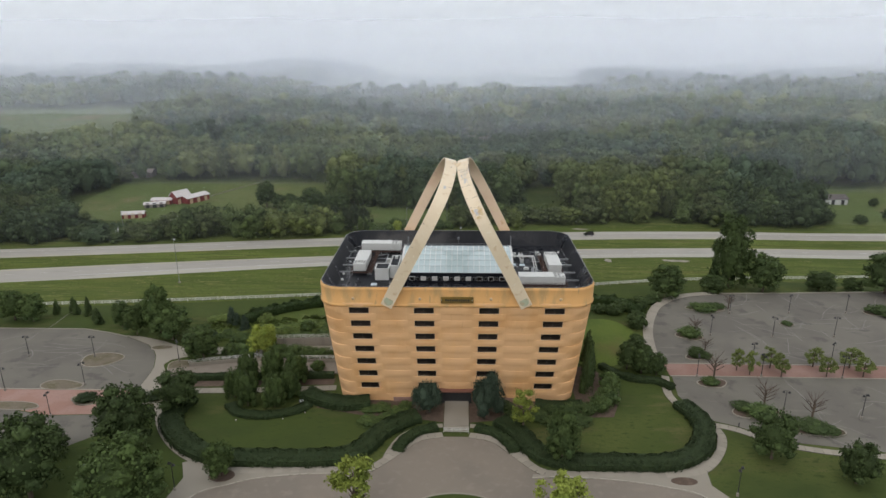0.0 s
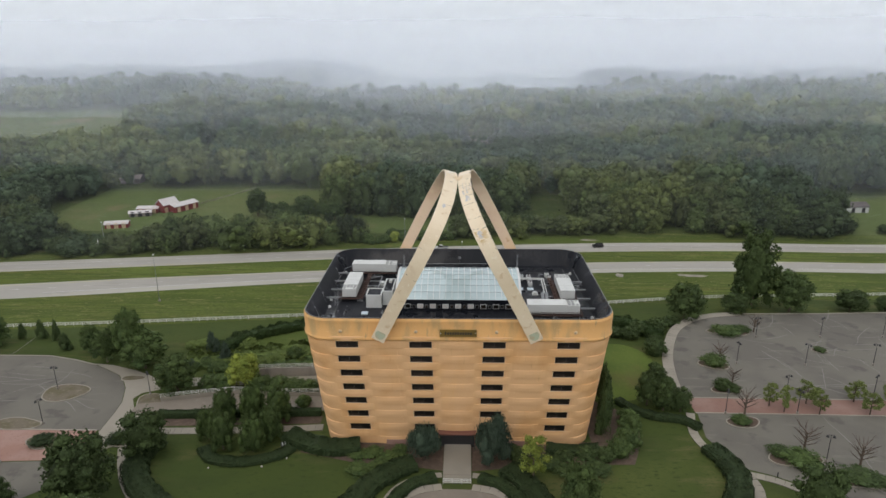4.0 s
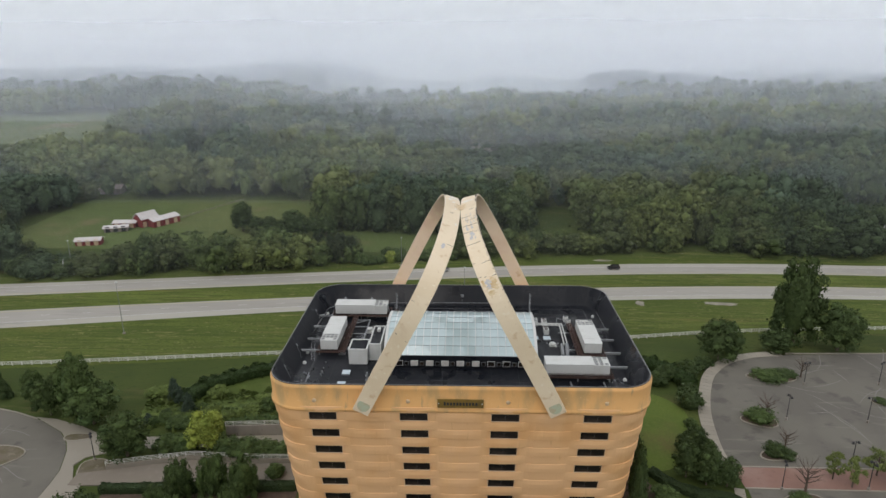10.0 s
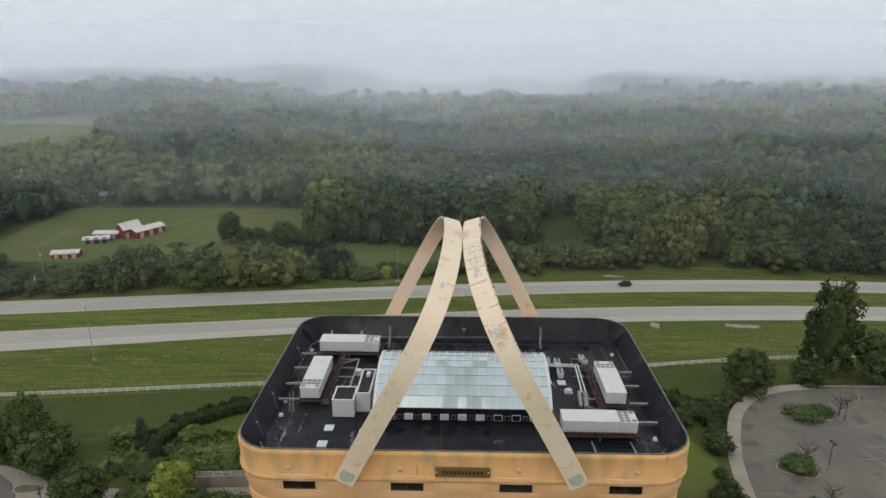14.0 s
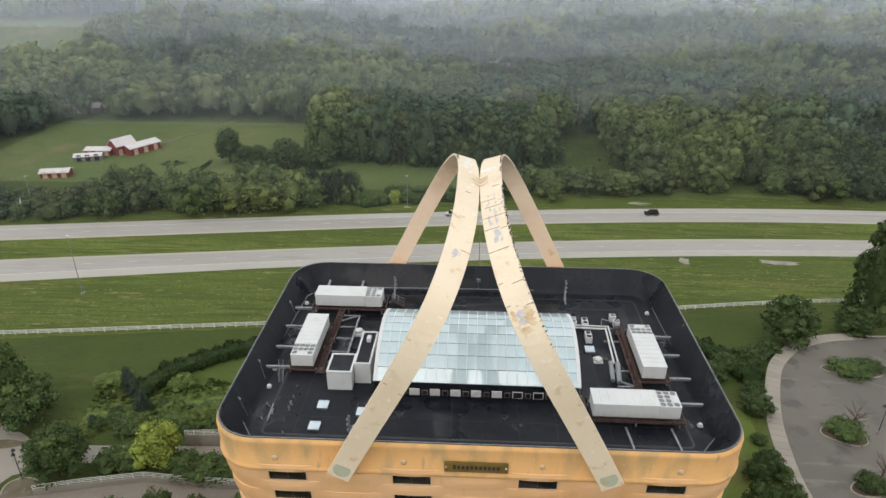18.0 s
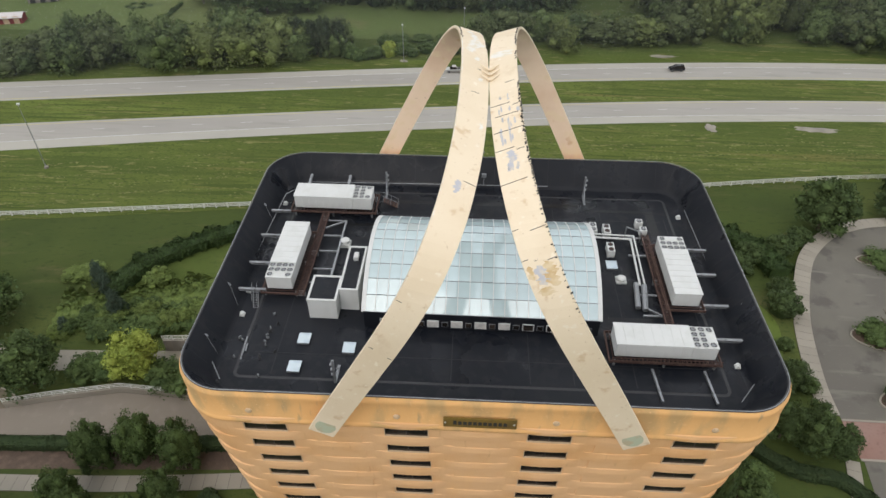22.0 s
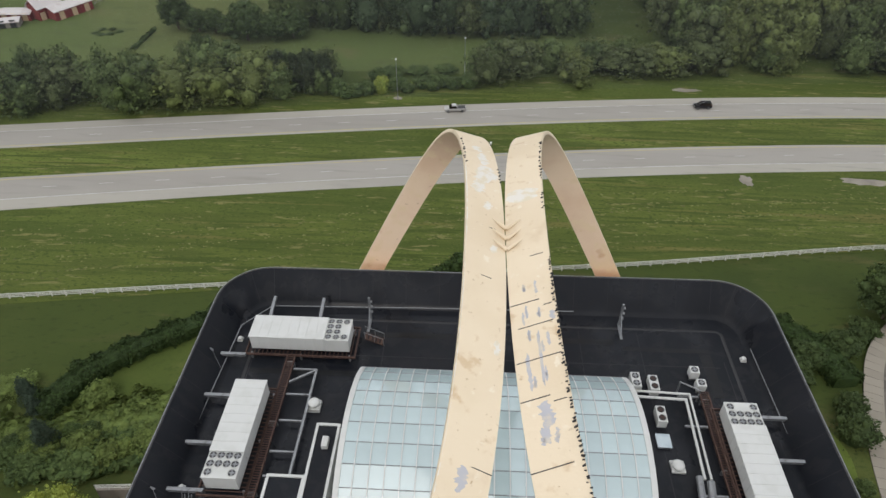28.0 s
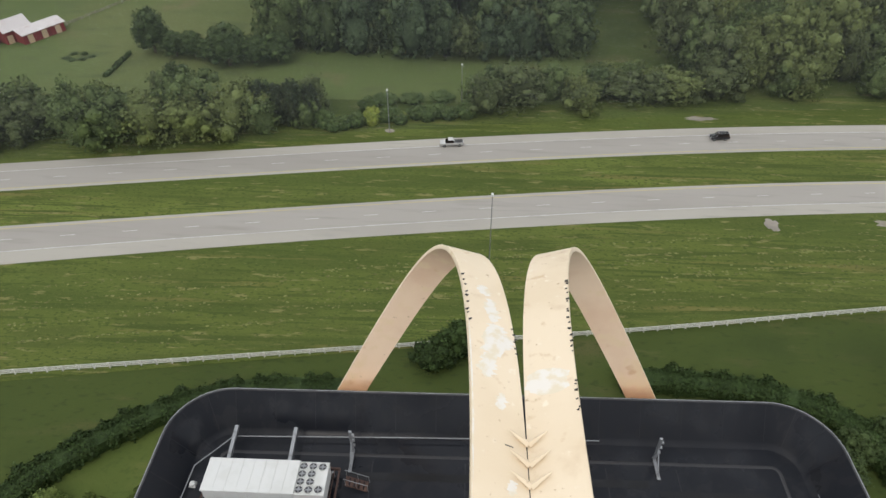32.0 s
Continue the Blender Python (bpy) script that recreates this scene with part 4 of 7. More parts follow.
for x, y, h, r in ((104.4, 77.4, 13.7, 6.4), (69.4, 70.6, 12.0, 6.0), (124.8, 80.0, 7.3, 5.6), (136.1, 80.3, 4.8, 3.7), (143.5, 74.1, 15.0, 8.0), (86.5, 75.5, 6.5, 4.5)):
    tree(x, y, h, r, "round", LEAF_DARK, "large dark tree beyond the parking lot", group="trees beyond the lot")
tree(95.3, 83.8, 26.0, 7.4, "tall", LEAF_DARK, "tall dense dark green tree beyond the parking lot", group="trees beyond the lot")
for x, y, h, r in ((65.0, -18.7, 11.6, 4.7), (78.0, -26.1, 9.4, 3.9), (-65.0, -3.0, 10.4, 5.3), (-69.6, -18.0, 14.6, 6.6), (-80.5, -34.3, 17.0, 7.4), (-84.0, -21.5, 7.0, 3.6)):
    tree(x, y, h, r, "round", LEAF_DARK, DECID.replace("full green", "full dark green"), group="lawn trees")
for x, y, h, r in ((44.2, 18.8, 8.6, 3.4), (47.4, 16.6, 8.2, 3.4), (51.2, 16.2, 6.8, 3.0), (48.6, 19.8, 7.2, 3.0), (49.2, 28.8, 5.2, 3.2), (46.8, 27.4, 4.4, 2.8)):
    tree(x, y, h * 0.92, r * 0.85, "round", LEAF_DARK, "dark dense small tree beside the curved hedge", group="side trees")
for x, y, h, r in ((72.6, 19.0, 6.2, 2.3), (75.0, 16.6, 6.8, 2.4), (81.8, 20.4, 6.4, 3.0), (82.5, 15.6, 6.9, 2.3), (93.3, 21.3, 6.2, 2.8), (94.0, 15.9, 6.1, 2.5), (102.5, 20.9, 6.5, 3.5), (103.3, 16.1, 6.1, 2.6)):
    tree(x, y, h * 1.0, r * 0.95, "open", LEAF_YOUNG, "small light green tree along the brick crossing", group="crossing trees")
for x, y, h in ((71.9, 0.9, 7.4), (80.3, -4.3, 7.5), (65.2, 14.6, 7.5), (86.0, 60.0, 6.0), (69.0, 40.6, 6.0), (67.6, 28.4, 5.5)):
    tree(x, y, h, 2.4, "bare", LEAF, "bare leafless tree in a parking island", group="bare trees")
SHRUB = "low overgrown shrub in a parking island"
for x, y, h, r in ((77.6, 59.4, 2.2, 4.6), (82.5, 61.2, 1.6, 3.4), (67.2, 39.6, 3.0, 3.8), (64.6, 26.6, 3.4, 2.6), (66.8, 26.2, 1.6, 2.4), (63.4, 12.0, 1.6, 2.6), (69.7, -2.3, 2.4, 4.2), (66.9, 0.4, 1.5, 3), (78.7, -7.7, 2.0, 4.2), (82.2, -8.8, 1.4, 2.6), (98.9, 48.1, 1.2, 1.9), (132.4, 57.3, 2.6, 5.0)):
    tree(x, y, h, r, "bush", LEAF if int(x) % 2 else LEAF_DARK, SHRUB, "shrub", "shrub", "island shrubs")
for x, y, h, r in ((53.9, 45.0, 5.4, 3.9), (55.2, 49.5, 4.4, 3.2), (49.6, 56.4, 4.2, 3.6), (53.2, 60.0, 4.4, 3.8), (59.0, 62.2, 4.6, 4.0), (46.0, 58.5, 3.6, 3.6), (64.5, 66.5, 3.6, 3.5)):
    tree(x - 0.8, y, h * 0.95, r * 0.86, "bush", LEAF_DARK, "dense green shrub along the parking kerb", "shrub", "shrub", "kerb shrubs")
for x, y, h, r in ((33.5, -0.8, 4.2, 2.9), (36.0, 2.5, 4.5, 3.2), (37.5, 7.5, 4.0, 3.0), (30.5, -2.2, 2.6, 2.6), (26.5, -1.6, 2.2, 2.8), (22.0, -2.2, 1.8, 2.6), (38.0, 11.5, 3.2, 2.8), (18.5, -4.5, 1.6, 3.0), (14.0, -4.0, 1.6, 3.2), (22, -7.0, 1.3, 3.0), (28, -6.0, 1.3, 3.2), (11.5, -1.0, 2.0, 2.4)):
    tree(x, y, h, r, "bush", LEAF if x > 32 else LEAF_DARK, "leafy shrub at the foot of the building", "shrub", "shrub", "foundation shrubs")
for x, y, h, r in ((-17.5, -1.8, 1.2, 2.6), (-14.0, -3.0, 1.0, 2.4), (-20.5, -2.5, 1.1, 2.4), (-12.0, -0.8, 1.4, 2.0), (-15.5, -6.5, 1.1, 3.0), (-19.5, -7.5, 1.0, 3.0), (-11.8, -4.5, 1.3, 2.6)):
    tree(x, y, h, r, "bush", LEAF, "low ragged shrub in the bed before the facade", "shrub", "shrub", "bed shrubs")
for x, y, h, r in ((-61.4, 24.3, 3.8, 3.4), (-58.2, 24.8, 3.6, 3.4), (-48.2, 23.4, 4.2, 3.8), (-44.4, 23.2, 4.0, 3.8), (-40.6, 23.4, 3.4, 3.4), (-36.8, 23.6, 3.0, 3.0), (-69, 33.5, 2.6, 1.8), (-63, 33.5, 2.6, 3.2), (-56, 34.5, 2.6, 3.6), (-44.3, 40.2, 3.8, 2.6), (-36.5, 16.5, 3.0, 2.2)):
    tree(x, y, h, r, "bush", LEAF, "spreading green shrub on the ramp bank", "shrub", "shrub", "bank shrubs")


rr = random.Random(77)
for k in range(46):
    u = rr.random()
    x, y = -70 + 36 * u + rr.uniform(-2, 2), 35.5 + rr.uniform(0, 1) * (2 + 9 * u)
    tree(x, y, rr.uniform(0.7, 2.4), rr.uniform(1.0, 2.4), "bush", rr.choice((LEAF, LEAF_BRIGHT, LEAF_DARK, LEAF_BRIGHT)), "rank undergrowth shrub on the rough bank", "shrub", "shrub", "bank undergrowth")
for x, y, h, r in ((-68.9, 45.0, 6.0, 2.0), (-66.4, 42.5, 5.0, 1.8), (-62.3, 37.6, 6.5, 2.1), (-69.7, 33.4, 3.4, 1.5)):
    tree(x, y, h, r, "cone", LEAF_BLUE, "dull dark conifer among the bank undergrowth", group="bank conifers")


# hedges: clipped bands of small leaves
def hedge(line, w, h, label="clipped dark green hedge along the lawn", mat=None, wild=0.0, leaf=0.0):
    rng = np.random.default_rng(len(line))
    pts = np.array(line)
    seg = np.linalg.norm(np.diff(pts, axis=0), axis=1)
    total = seg.sum()
    n = int(total * (w + 2 * h) * (38 if leaf else 16))
    s = rng.uniform(0, total, n)
    cum = np.concatenate([[0], np.cumsum(seg)])
    i = np.clip(np.searchsorted(cum, s) - 1, 0, len(seg) - 1)
    u = (s - cum[i]) / seg[i]
    base = pts[i] + (pts[i + 1] - pts[i]) * u[:, None]
    d = (pts[i + 1] - pts[i]) / seg[i][:, None]
    side = np.stack([-d[:, 1], d[:, 0]], 1)
    a = rng.uniform(0, math.pi, n)
    ca, sa = np.cos(a), np.sin(a)
    bulge = 1 + 0.06 * np.sin(s * 1.7) + 0.05 * np.sin(s * 0.6 + 2)
    bulge = bulge + wild * (np.sin(s * 0.9) * 0.5 + np.sin(s * 2.3 + 1) * 0.35 + rng.normal(size=n) * 0.35)
    off = np.sign(ca) * np.abs(ca) ** 0.5 * w / 2 * bulge
    z = np.abs(sa) ** 0.5 * h * bulge
    p = np.concatenate([base + side * off[:, None], (z + [lie(*q) for q in base])[:, None]], 1)
    nrm = np.concatenate([side * ca[:, None], sa[:, None]], 1) + rng.normal(size=(n, 3)) * 0.4
    nrm /= np.linalg.norm(nrm, axis=1)[:, None]
    t = np.cross(nrm, rng.normal(size=(n, 3)))
    t /= np.linalg.norm(t, axis=1)[:, None]
    b = np.cross(nrm, t)
    sz = (leaf or 0.2 + wild * 0.6) * rng.uniform(0.6, 1.3, n)[:, None]
    q = np.stack([p - t * sz, p - b * sz * 0.7, p + t * sz, p + b * sz * 0.8], 1).reshape(-1, 3)
    ob = new("hedge", cloud_mesh("hedge", q, np.arange(n * 4).reshape(-1, 4), np.zeros((0, 3), int), mat or LEAF_HEDGE))
    core = strip("core", line, w * 0.86, -0.2, h * 0.88, mat or LEAF_HEDGE, parent=ob, kind="")
    for q in core.data.vertices:
        q.co.z += lie(q.co.x, q.co.y)
    return tagged(ob, label, "hedge")


hedge(smoothed([(-64.5, 0.5), (-65.2, -7.0), (-60.5, -14.5), (-51.5, -21.0), (-40, -21.9), (-26, -21.3), (-19.8, -18.2), (-16.5, -12), (-11.5, -7.0), (-8.6, -5.5)], False), 5.2, 1.6)
hedge(smoothed([(9.8, -6.8), (13.2, -10.5), (16.5, -17.8), (22, -21.3), (33, -21.6), (44, -21.2), (50.9, -16.8), (54.6, -9.2), (54.4, -3.0), (52.6, 1.5)], False), 5.0, 1.6)
hedge(smoothed([(37.5, 19.8), (40.8, 15.6), (45.0, 13.0), (50.2, 11.9), (53.0, 8.6)], False), 2.2, 1.4, "low curved hedge beside the lawn walk")
hedge(smoothed([(-36.5, 3.5), (-31, 0.4), (-26, -0.9), (-20.5, 0.0)], False), 4.8, 2.0, "rounded dark hedge at the foot of the facade")
hedge(smoothed([(18.5, 0.2), (24, -0.4), (29.5, 0.2)], False), 3.0, 1.5, "rounded dark hedge at the foot of the facade")
hedge(smoothed([(-4.2, -9.6), (-8.2, -11.4), (-11.2, -15.2), (-12.2, -18.4)], False), 2.6, 1.2, "short curved hedge framing the entrance steps")
hedge(smoothed([(4.3, -9.6), (8.3, -11.4), (11.2, -15.0), (12.3, -18.2)], False), 2.6, 1.2, "short curved hedge framing the entrance steps")
hedge(smoothed([(-53.5, -1.0), (-50.5, -4.6), (-44, -5.6), (-37.5, -3.4), (-35, -0.4)], False), 3.0, 0.9, "low dark groundcover hedge round the pear bed")
hedge([(-68.6, 10.9), (-57, 11.4), (-45, 12.1), (-31.5, 12.9)], 1.9, 1.6, "straight clipped hedge below the ramp wall")
tree(-89.3, 0.4, 1.7, 3.0, "bush", LEAF_HEDGE, "oval clipped bush on the brick crossing", "bush", "bush", "clipped bushes")
tree(-73.2, 1.4, 1.9, 2.8, "bush", LEAF_HEDGE, "oval clipped bush beside the concrete path", "bush", "bush", "clipped bushes")
hedge(smoothed([(-73, 36.5), (-64, 38.5), (-55, 41), (-46, 43.5), (-36, 44.5)], False), 9.0, 0.7, "rank green undergrowth along the rough bank", LEAF_BRIGHT, 0.45)
hedge(smoothed([(-62, 34.6), (-54, 35.8), (-46, 36.6), (-36, 38.0)], False), 4.0, 1.0, "rank green undergrowth above the retaining wall", LEAF, 0.45)
BANK = "dense shrub bank curving round the back lawn"
hedge(smoothed([(-66, 42), (-63.5, 48), (-60, 53.2), (-53.8, 59.6), (-46.5, 64.6), (-38.5, 67.3), (-30, 68.2), (-20, 68.3)], False), 4.2, 2.4, BANK, LEAF_BANK, 0.28, 0.2)
hedge(smoothed([(21, 72.4), (29, 72.5), (36, 71.6), (42.5, 70.3), (50, 67.0), (54.8, 61.8), (56, 54.5)], False), 4.2, 2.4, BANK, LEAF_BANK, 0.28, 0.2)
for x, y, h, r in ((-9.0, 76.2, 4.6, 4.2), (-4.8, 79.0, 6.4, 4.2), (-6.8, 77.2, 4.6, 3.4)):
    tree(x, y, h, r, "bush", LEAF_BANK, "dense rounded evergreen bush behind the building", "bush", "bush", "rear bushes")
for x, y, h, r in ((50.8, 36.5, 2.2, 1.6), (49.6, 30.8, 3.2, 2.2), (51.5, 28.0, 2.6, 2.0), (42.5, 71.2, 2.2, 1.4), (30.0, 72.0, 1.8, 1.8), (36.0, 71.5, 1.8, 1.6)):
    tree(x, y, h, r, "bush", LEAF, "small round shrub on the side lawn", "shrub", "shrub", "side shrubs")
for x, y, h, r in ((-72, 47.5, 2.0, 3.2), (-75, 46.8, 1.6, 2.6), (-57, 37.5, 3.0, 3.0), (-53, 36, 2.6, 3.0), (-48, 39, 2.4, 3.2), (-46, 44, 2.2, 2.8), (-58.5, 46, 3.2, 3.0)):
    tree(x, y, h, r, "bush", LEAF_BRIGHT, "loose bright green shrub on the grass bank", "shrub", "shrub", "grass bank shrubs")

# ---------------------------------------------------------------- woods beyond the highway
WOOD_EDGE = ((-420, 82), (-194, 127), (-118, 138), (-65, 147), (-38, 154), (0, 161), (45, 168), (100, 176), (190, 172), (420, 180))
CLEAR = ((-208, -70, 184, 258), (-205, -118, 152, 190), (-118, -38, 163, 193), (-38, 29, 172, 193), (40, 54, 194, 238), (-17, -2, 202, 217), (-480, -255, 335, 505), (-205, 170, 690, 1010), (-160, 260, 980, 1270), (176, 290, 173, 262), (-330, -170, 430, 520), (-4, 28, 350, 400), (-190, -152, 300, 326), (320, 400, 800, 925), (480, 590, 825, 960), (-660, -610, 960, 1020), (-445, -325, 755, 820), (-900, -500, 820, 1000), (300, 760, 900, 1120))


def in_clearing(x, y):
    e = 6 * math.sin(x * 0.05) + 5 * math.sin(y * 0.07 + x * 0.02)
    e = e * (0.3 if y < 300 else 1.0)
    return any(x0 + e < x < x1 + e and y0 + e * 0.5 < y < y1 + e * 0.5 for x0, x1, y0, y1 in CLEAR)


def wood_templates(lumps, sub, small, count, size, n, seed, low=-0.25, cores=None, shrink=0.93, loose=0.07, tilt=0.42):
    """Crowns of a wood about one unit in radius and two high: an uneven stack of rounded lumps, each leafy at its skin."""
    out = []
    for k in range(n):
        rng = np.random.default_rng(seed + k)
        flat, lean = rng.uniform(0.85, 1.1), rng.uniform(-0.12, 0.12, 2)
        lobes = [((lean[0], lean[1], 0.85), (0.66, 0.66, 0.88))]
        for i in range(lumps - 1):
            z = (0.25 if low < -0.5 else 0.6) + rng.uniform(0, 1) ** 0.8 * (1.5 if low < -0.5 else 1.15) * flat
            a = i * 2.4 + rng.uniform(-0.6, 0.6)
            w = rng.uniform(0.45, 0.9) * math.sqrt(max(0.04, 1 - ((z - 0.75) / 1.15) ** 2))
            s = rng.uniform(0.15, 0.38) * (1.0 if lumps > 12 else 1.25)
            lobes.append(((lean[0] * z + w * math.cos(a), lean[1] * z + w * math.sin(a), z), (s, s * rng.uniform(0.85, 1.15), s * rng.uniform(0.75, 1.1))))
        out.append(leaf_cloud(lobes, count, size, rng, 0.0, sub, 0.95, low, loose, lobes[:cores], shrink, tilt, small, 0.16))
    return out


def woods(name, y0, y1, step, temps, label, seed, leaves=WOODS):
    rng = np.random.default_rng(seed)
    V, Q, T, K4, K3, base = [], [], [], [], [], 0
    y = y0
    while y < y1:
        half = 0.72 * (y + 137) + 25
        for x in np.arange(-half, half, step):
            px, py = x + rng.uniform(-0.45, 0.45) * step, y + rng.uniform(-0.45, 0.45) * step
            edge = np.interp(px, [e[0] for e in WOOD_EDGE], [e[1] for e in WOOD_EDGE])
            row = -200 < px < 30 and py < edge + 13
            if row and px < -40:
                px += step * 0.5 * (rng.integers(2) - 0.5)
            if py < edge - (3 if row else 0) or in_clearing(px, py) or (-40 < px < -7 and py < 173) or (-170 < px < 30 and edge + 13 < py < 193) or (32 < px < 58 and 184 < py < 243):
                continue
            close = -140 < px < 150 and py < 214
            if (name == "woodland" and close) or (name == "woodland_edge" and py > 190 and not close):
                continue
            v, f4, f3 = temps[rng.integers(len(temps))]
            r = max(step, 8.0) * rng.choice((0.5, 0.64, 0.8, 0.96, 1.15)) * rng.uniform(0.92, 1.1)
            r = min(r, 12.0) * (0.9 if row else 1.0)
            h = 7.5 + r * 1.1 + rng.uniform(-3.0, 5.0) + 2.2 * math.sin(px * 0.021 + py * 0.013)
            if not row and py < edge + 14:
                h *= 0.55 + 0.45 * (py - edge) / 14
            if row:
                h = rng.uniform(5.0, 7.0) if -172 < px < -128 else rng.uniform(11.0, 15.0) if px < -62 else rng.uniform(7.5, 11.5)
            elif 26 < px < 60 and py < 186:
                h = min(h, rng.uniform(6.0, 8.5))
            elif px > 30 and py < 300:
                h += 2.5
            grove = math.sin(px * 0.03 + 1.3 * math.sin(py * 0.02)) * math.sin(py * 0.027 + 2) + 0.5 * math.sin(px * 0.009 + py * 0.012) + rng.uniform(-0.55, 0.55)
            kind = int(np.digitize(grove, (-0.75, -0.35, 0.05, 0.45, 0.8)))
            kind = (1, 4, 0, 5, 2, 3)[kind]
            a = rng.uniform(0, 6.28)
            c, s = math.cos(a) * r, math.sin(a) * r
            V.append(np.stack([v[:, 0] * c - v[:, 1] * s + px, v[:, 0] * s + v[:, 1] * c + py, (v[:, 2] - 0.12) * h * 0.53 + lie(px, py)], 1))
            Q.append(f4 + base)
            T.append(f3 + base)
            K4.append(np.full(len(f4), kind))
            K3.append(np.full(len(f3), kind))
            base += len(v)
        y += step
    ob = new(name, cloud_mesh(name, np.concatenate(V), np.concatenate(Q), np.concatenate(T), leaves, np.concatenate(K4 + K3)))
    return tagged(ob, label, "woods", kind="stuff")


woods("woodland_edge", 84, 216, 6.6, wood_templates(34, 2, 1, 1150, 0.072, 10, 11, -0.9, 14, 0.78, 0.12, 0.75), "thick green deciduous woodland beside the highway", 11, EDGEWOODS)
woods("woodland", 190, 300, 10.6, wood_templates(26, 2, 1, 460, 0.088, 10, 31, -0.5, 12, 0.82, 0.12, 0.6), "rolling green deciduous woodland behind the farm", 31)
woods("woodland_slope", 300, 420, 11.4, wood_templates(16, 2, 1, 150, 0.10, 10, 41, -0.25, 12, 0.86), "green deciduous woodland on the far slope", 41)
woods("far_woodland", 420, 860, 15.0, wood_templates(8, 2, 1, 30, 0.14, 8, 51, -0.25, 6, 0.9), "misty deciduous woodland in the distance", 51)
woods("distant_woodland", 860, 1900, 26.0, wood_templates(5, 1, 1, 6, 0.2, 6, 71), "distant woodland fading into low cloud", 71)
for x, y, h, r in ((-80, 159, 13, 4.6), (-101.5, 194, 14, 5.8), (-94, 192, 7.5, 4.5), (-88, 191, 8, 4.2), (-82, 189, 7, 4.2), (-76, 186, 12.5, 6.5), (-68, 187, 8.5, 5), (-62, 189, 9, 5.2)):
    tree(x, y, h, r, "round", LEAF_DARK, "dark tree in the hedgerow between the fields", group="field trees")


for x, y, h, r in ((182, 184, 5.5, 4.0), (196, 180, 4.5, 3.6), (214, 186, 6.5, 4.5), (222, 214, 5.0, 2.6), (232, 190, 7.5, 5.0)):
    tree(x, y, h, r, "round", LEAF_DARK, "dark garden tree near the white farmhouse", group="garden trees")
for x, y, h, r in ((-41, 151.5, 5.0, 3.2), (-38.5, 149.8, 3.2, 2.6), (-33, 152, 3.8, 2.8), (-26, 155, 4.2, 3.0), (-22, 154, 2.8, 2.4), (-15, 156, 4.4, 3.0), (-9.5, 157, 3.6, 2.8), (-5, 158, 4.6, 3.2), (-27, 165, 2.2, 4.0), (-36, 151, 3.6, 3.2), (-29, 153.5, 5.2, 2.8), (-24, 156, 3.4, 2.6), (-18, 157, 3.6, 3.0), (-12, 158.5, 3.2, 3.0), (-31, 159, 5.0, 3.0), (-20, 166, 2.0, 4.0), (-12, 167.5, 2.0, 4.0)):
    tree(x, y, h, r, "bush", LEAF_LIME if x == -29 else LEAF, "green roadside shrub in the gap of the woods", "shrub", "shrub", "roadside shrubs")


for x, y, h, r in ((-57, 151.5, 12.0, 3.0), (-52.5, 152.5, 11.0, 3.0), (-48.5, 151.5, 12.5, 3.2), (-44.5, 153, 10.5, 3.0)):
    tree(x, y, h, r, "tall", LEAF_PINE, "dark rough pine in the roadside row", group="roadside pines")
hedge([(-109.6, 176.5), (-109.4, 181), (-109.3, 186), (-109.0, 192.5)], 1.0, 0.9, "thin overgrown fence row across the meadow", LEAF_DARK, 0.3)
for x, y, h, r in ((-127.5, 189, 0.5, 1.5), (-125, 187.6, 0.5, 1.6), (-122, 188.4, 0.6, 1.5), (-120, 190.4, 0.5, 1.4), (-123, 192, 0.8, 1.3), (-126.5, 192, 0.5, 1.5)):
    tree(x, y, h, r, "bush", LEAF_DARK, "low clump of plants in the meadow garden", "shrub", "shrub", "garden plants")


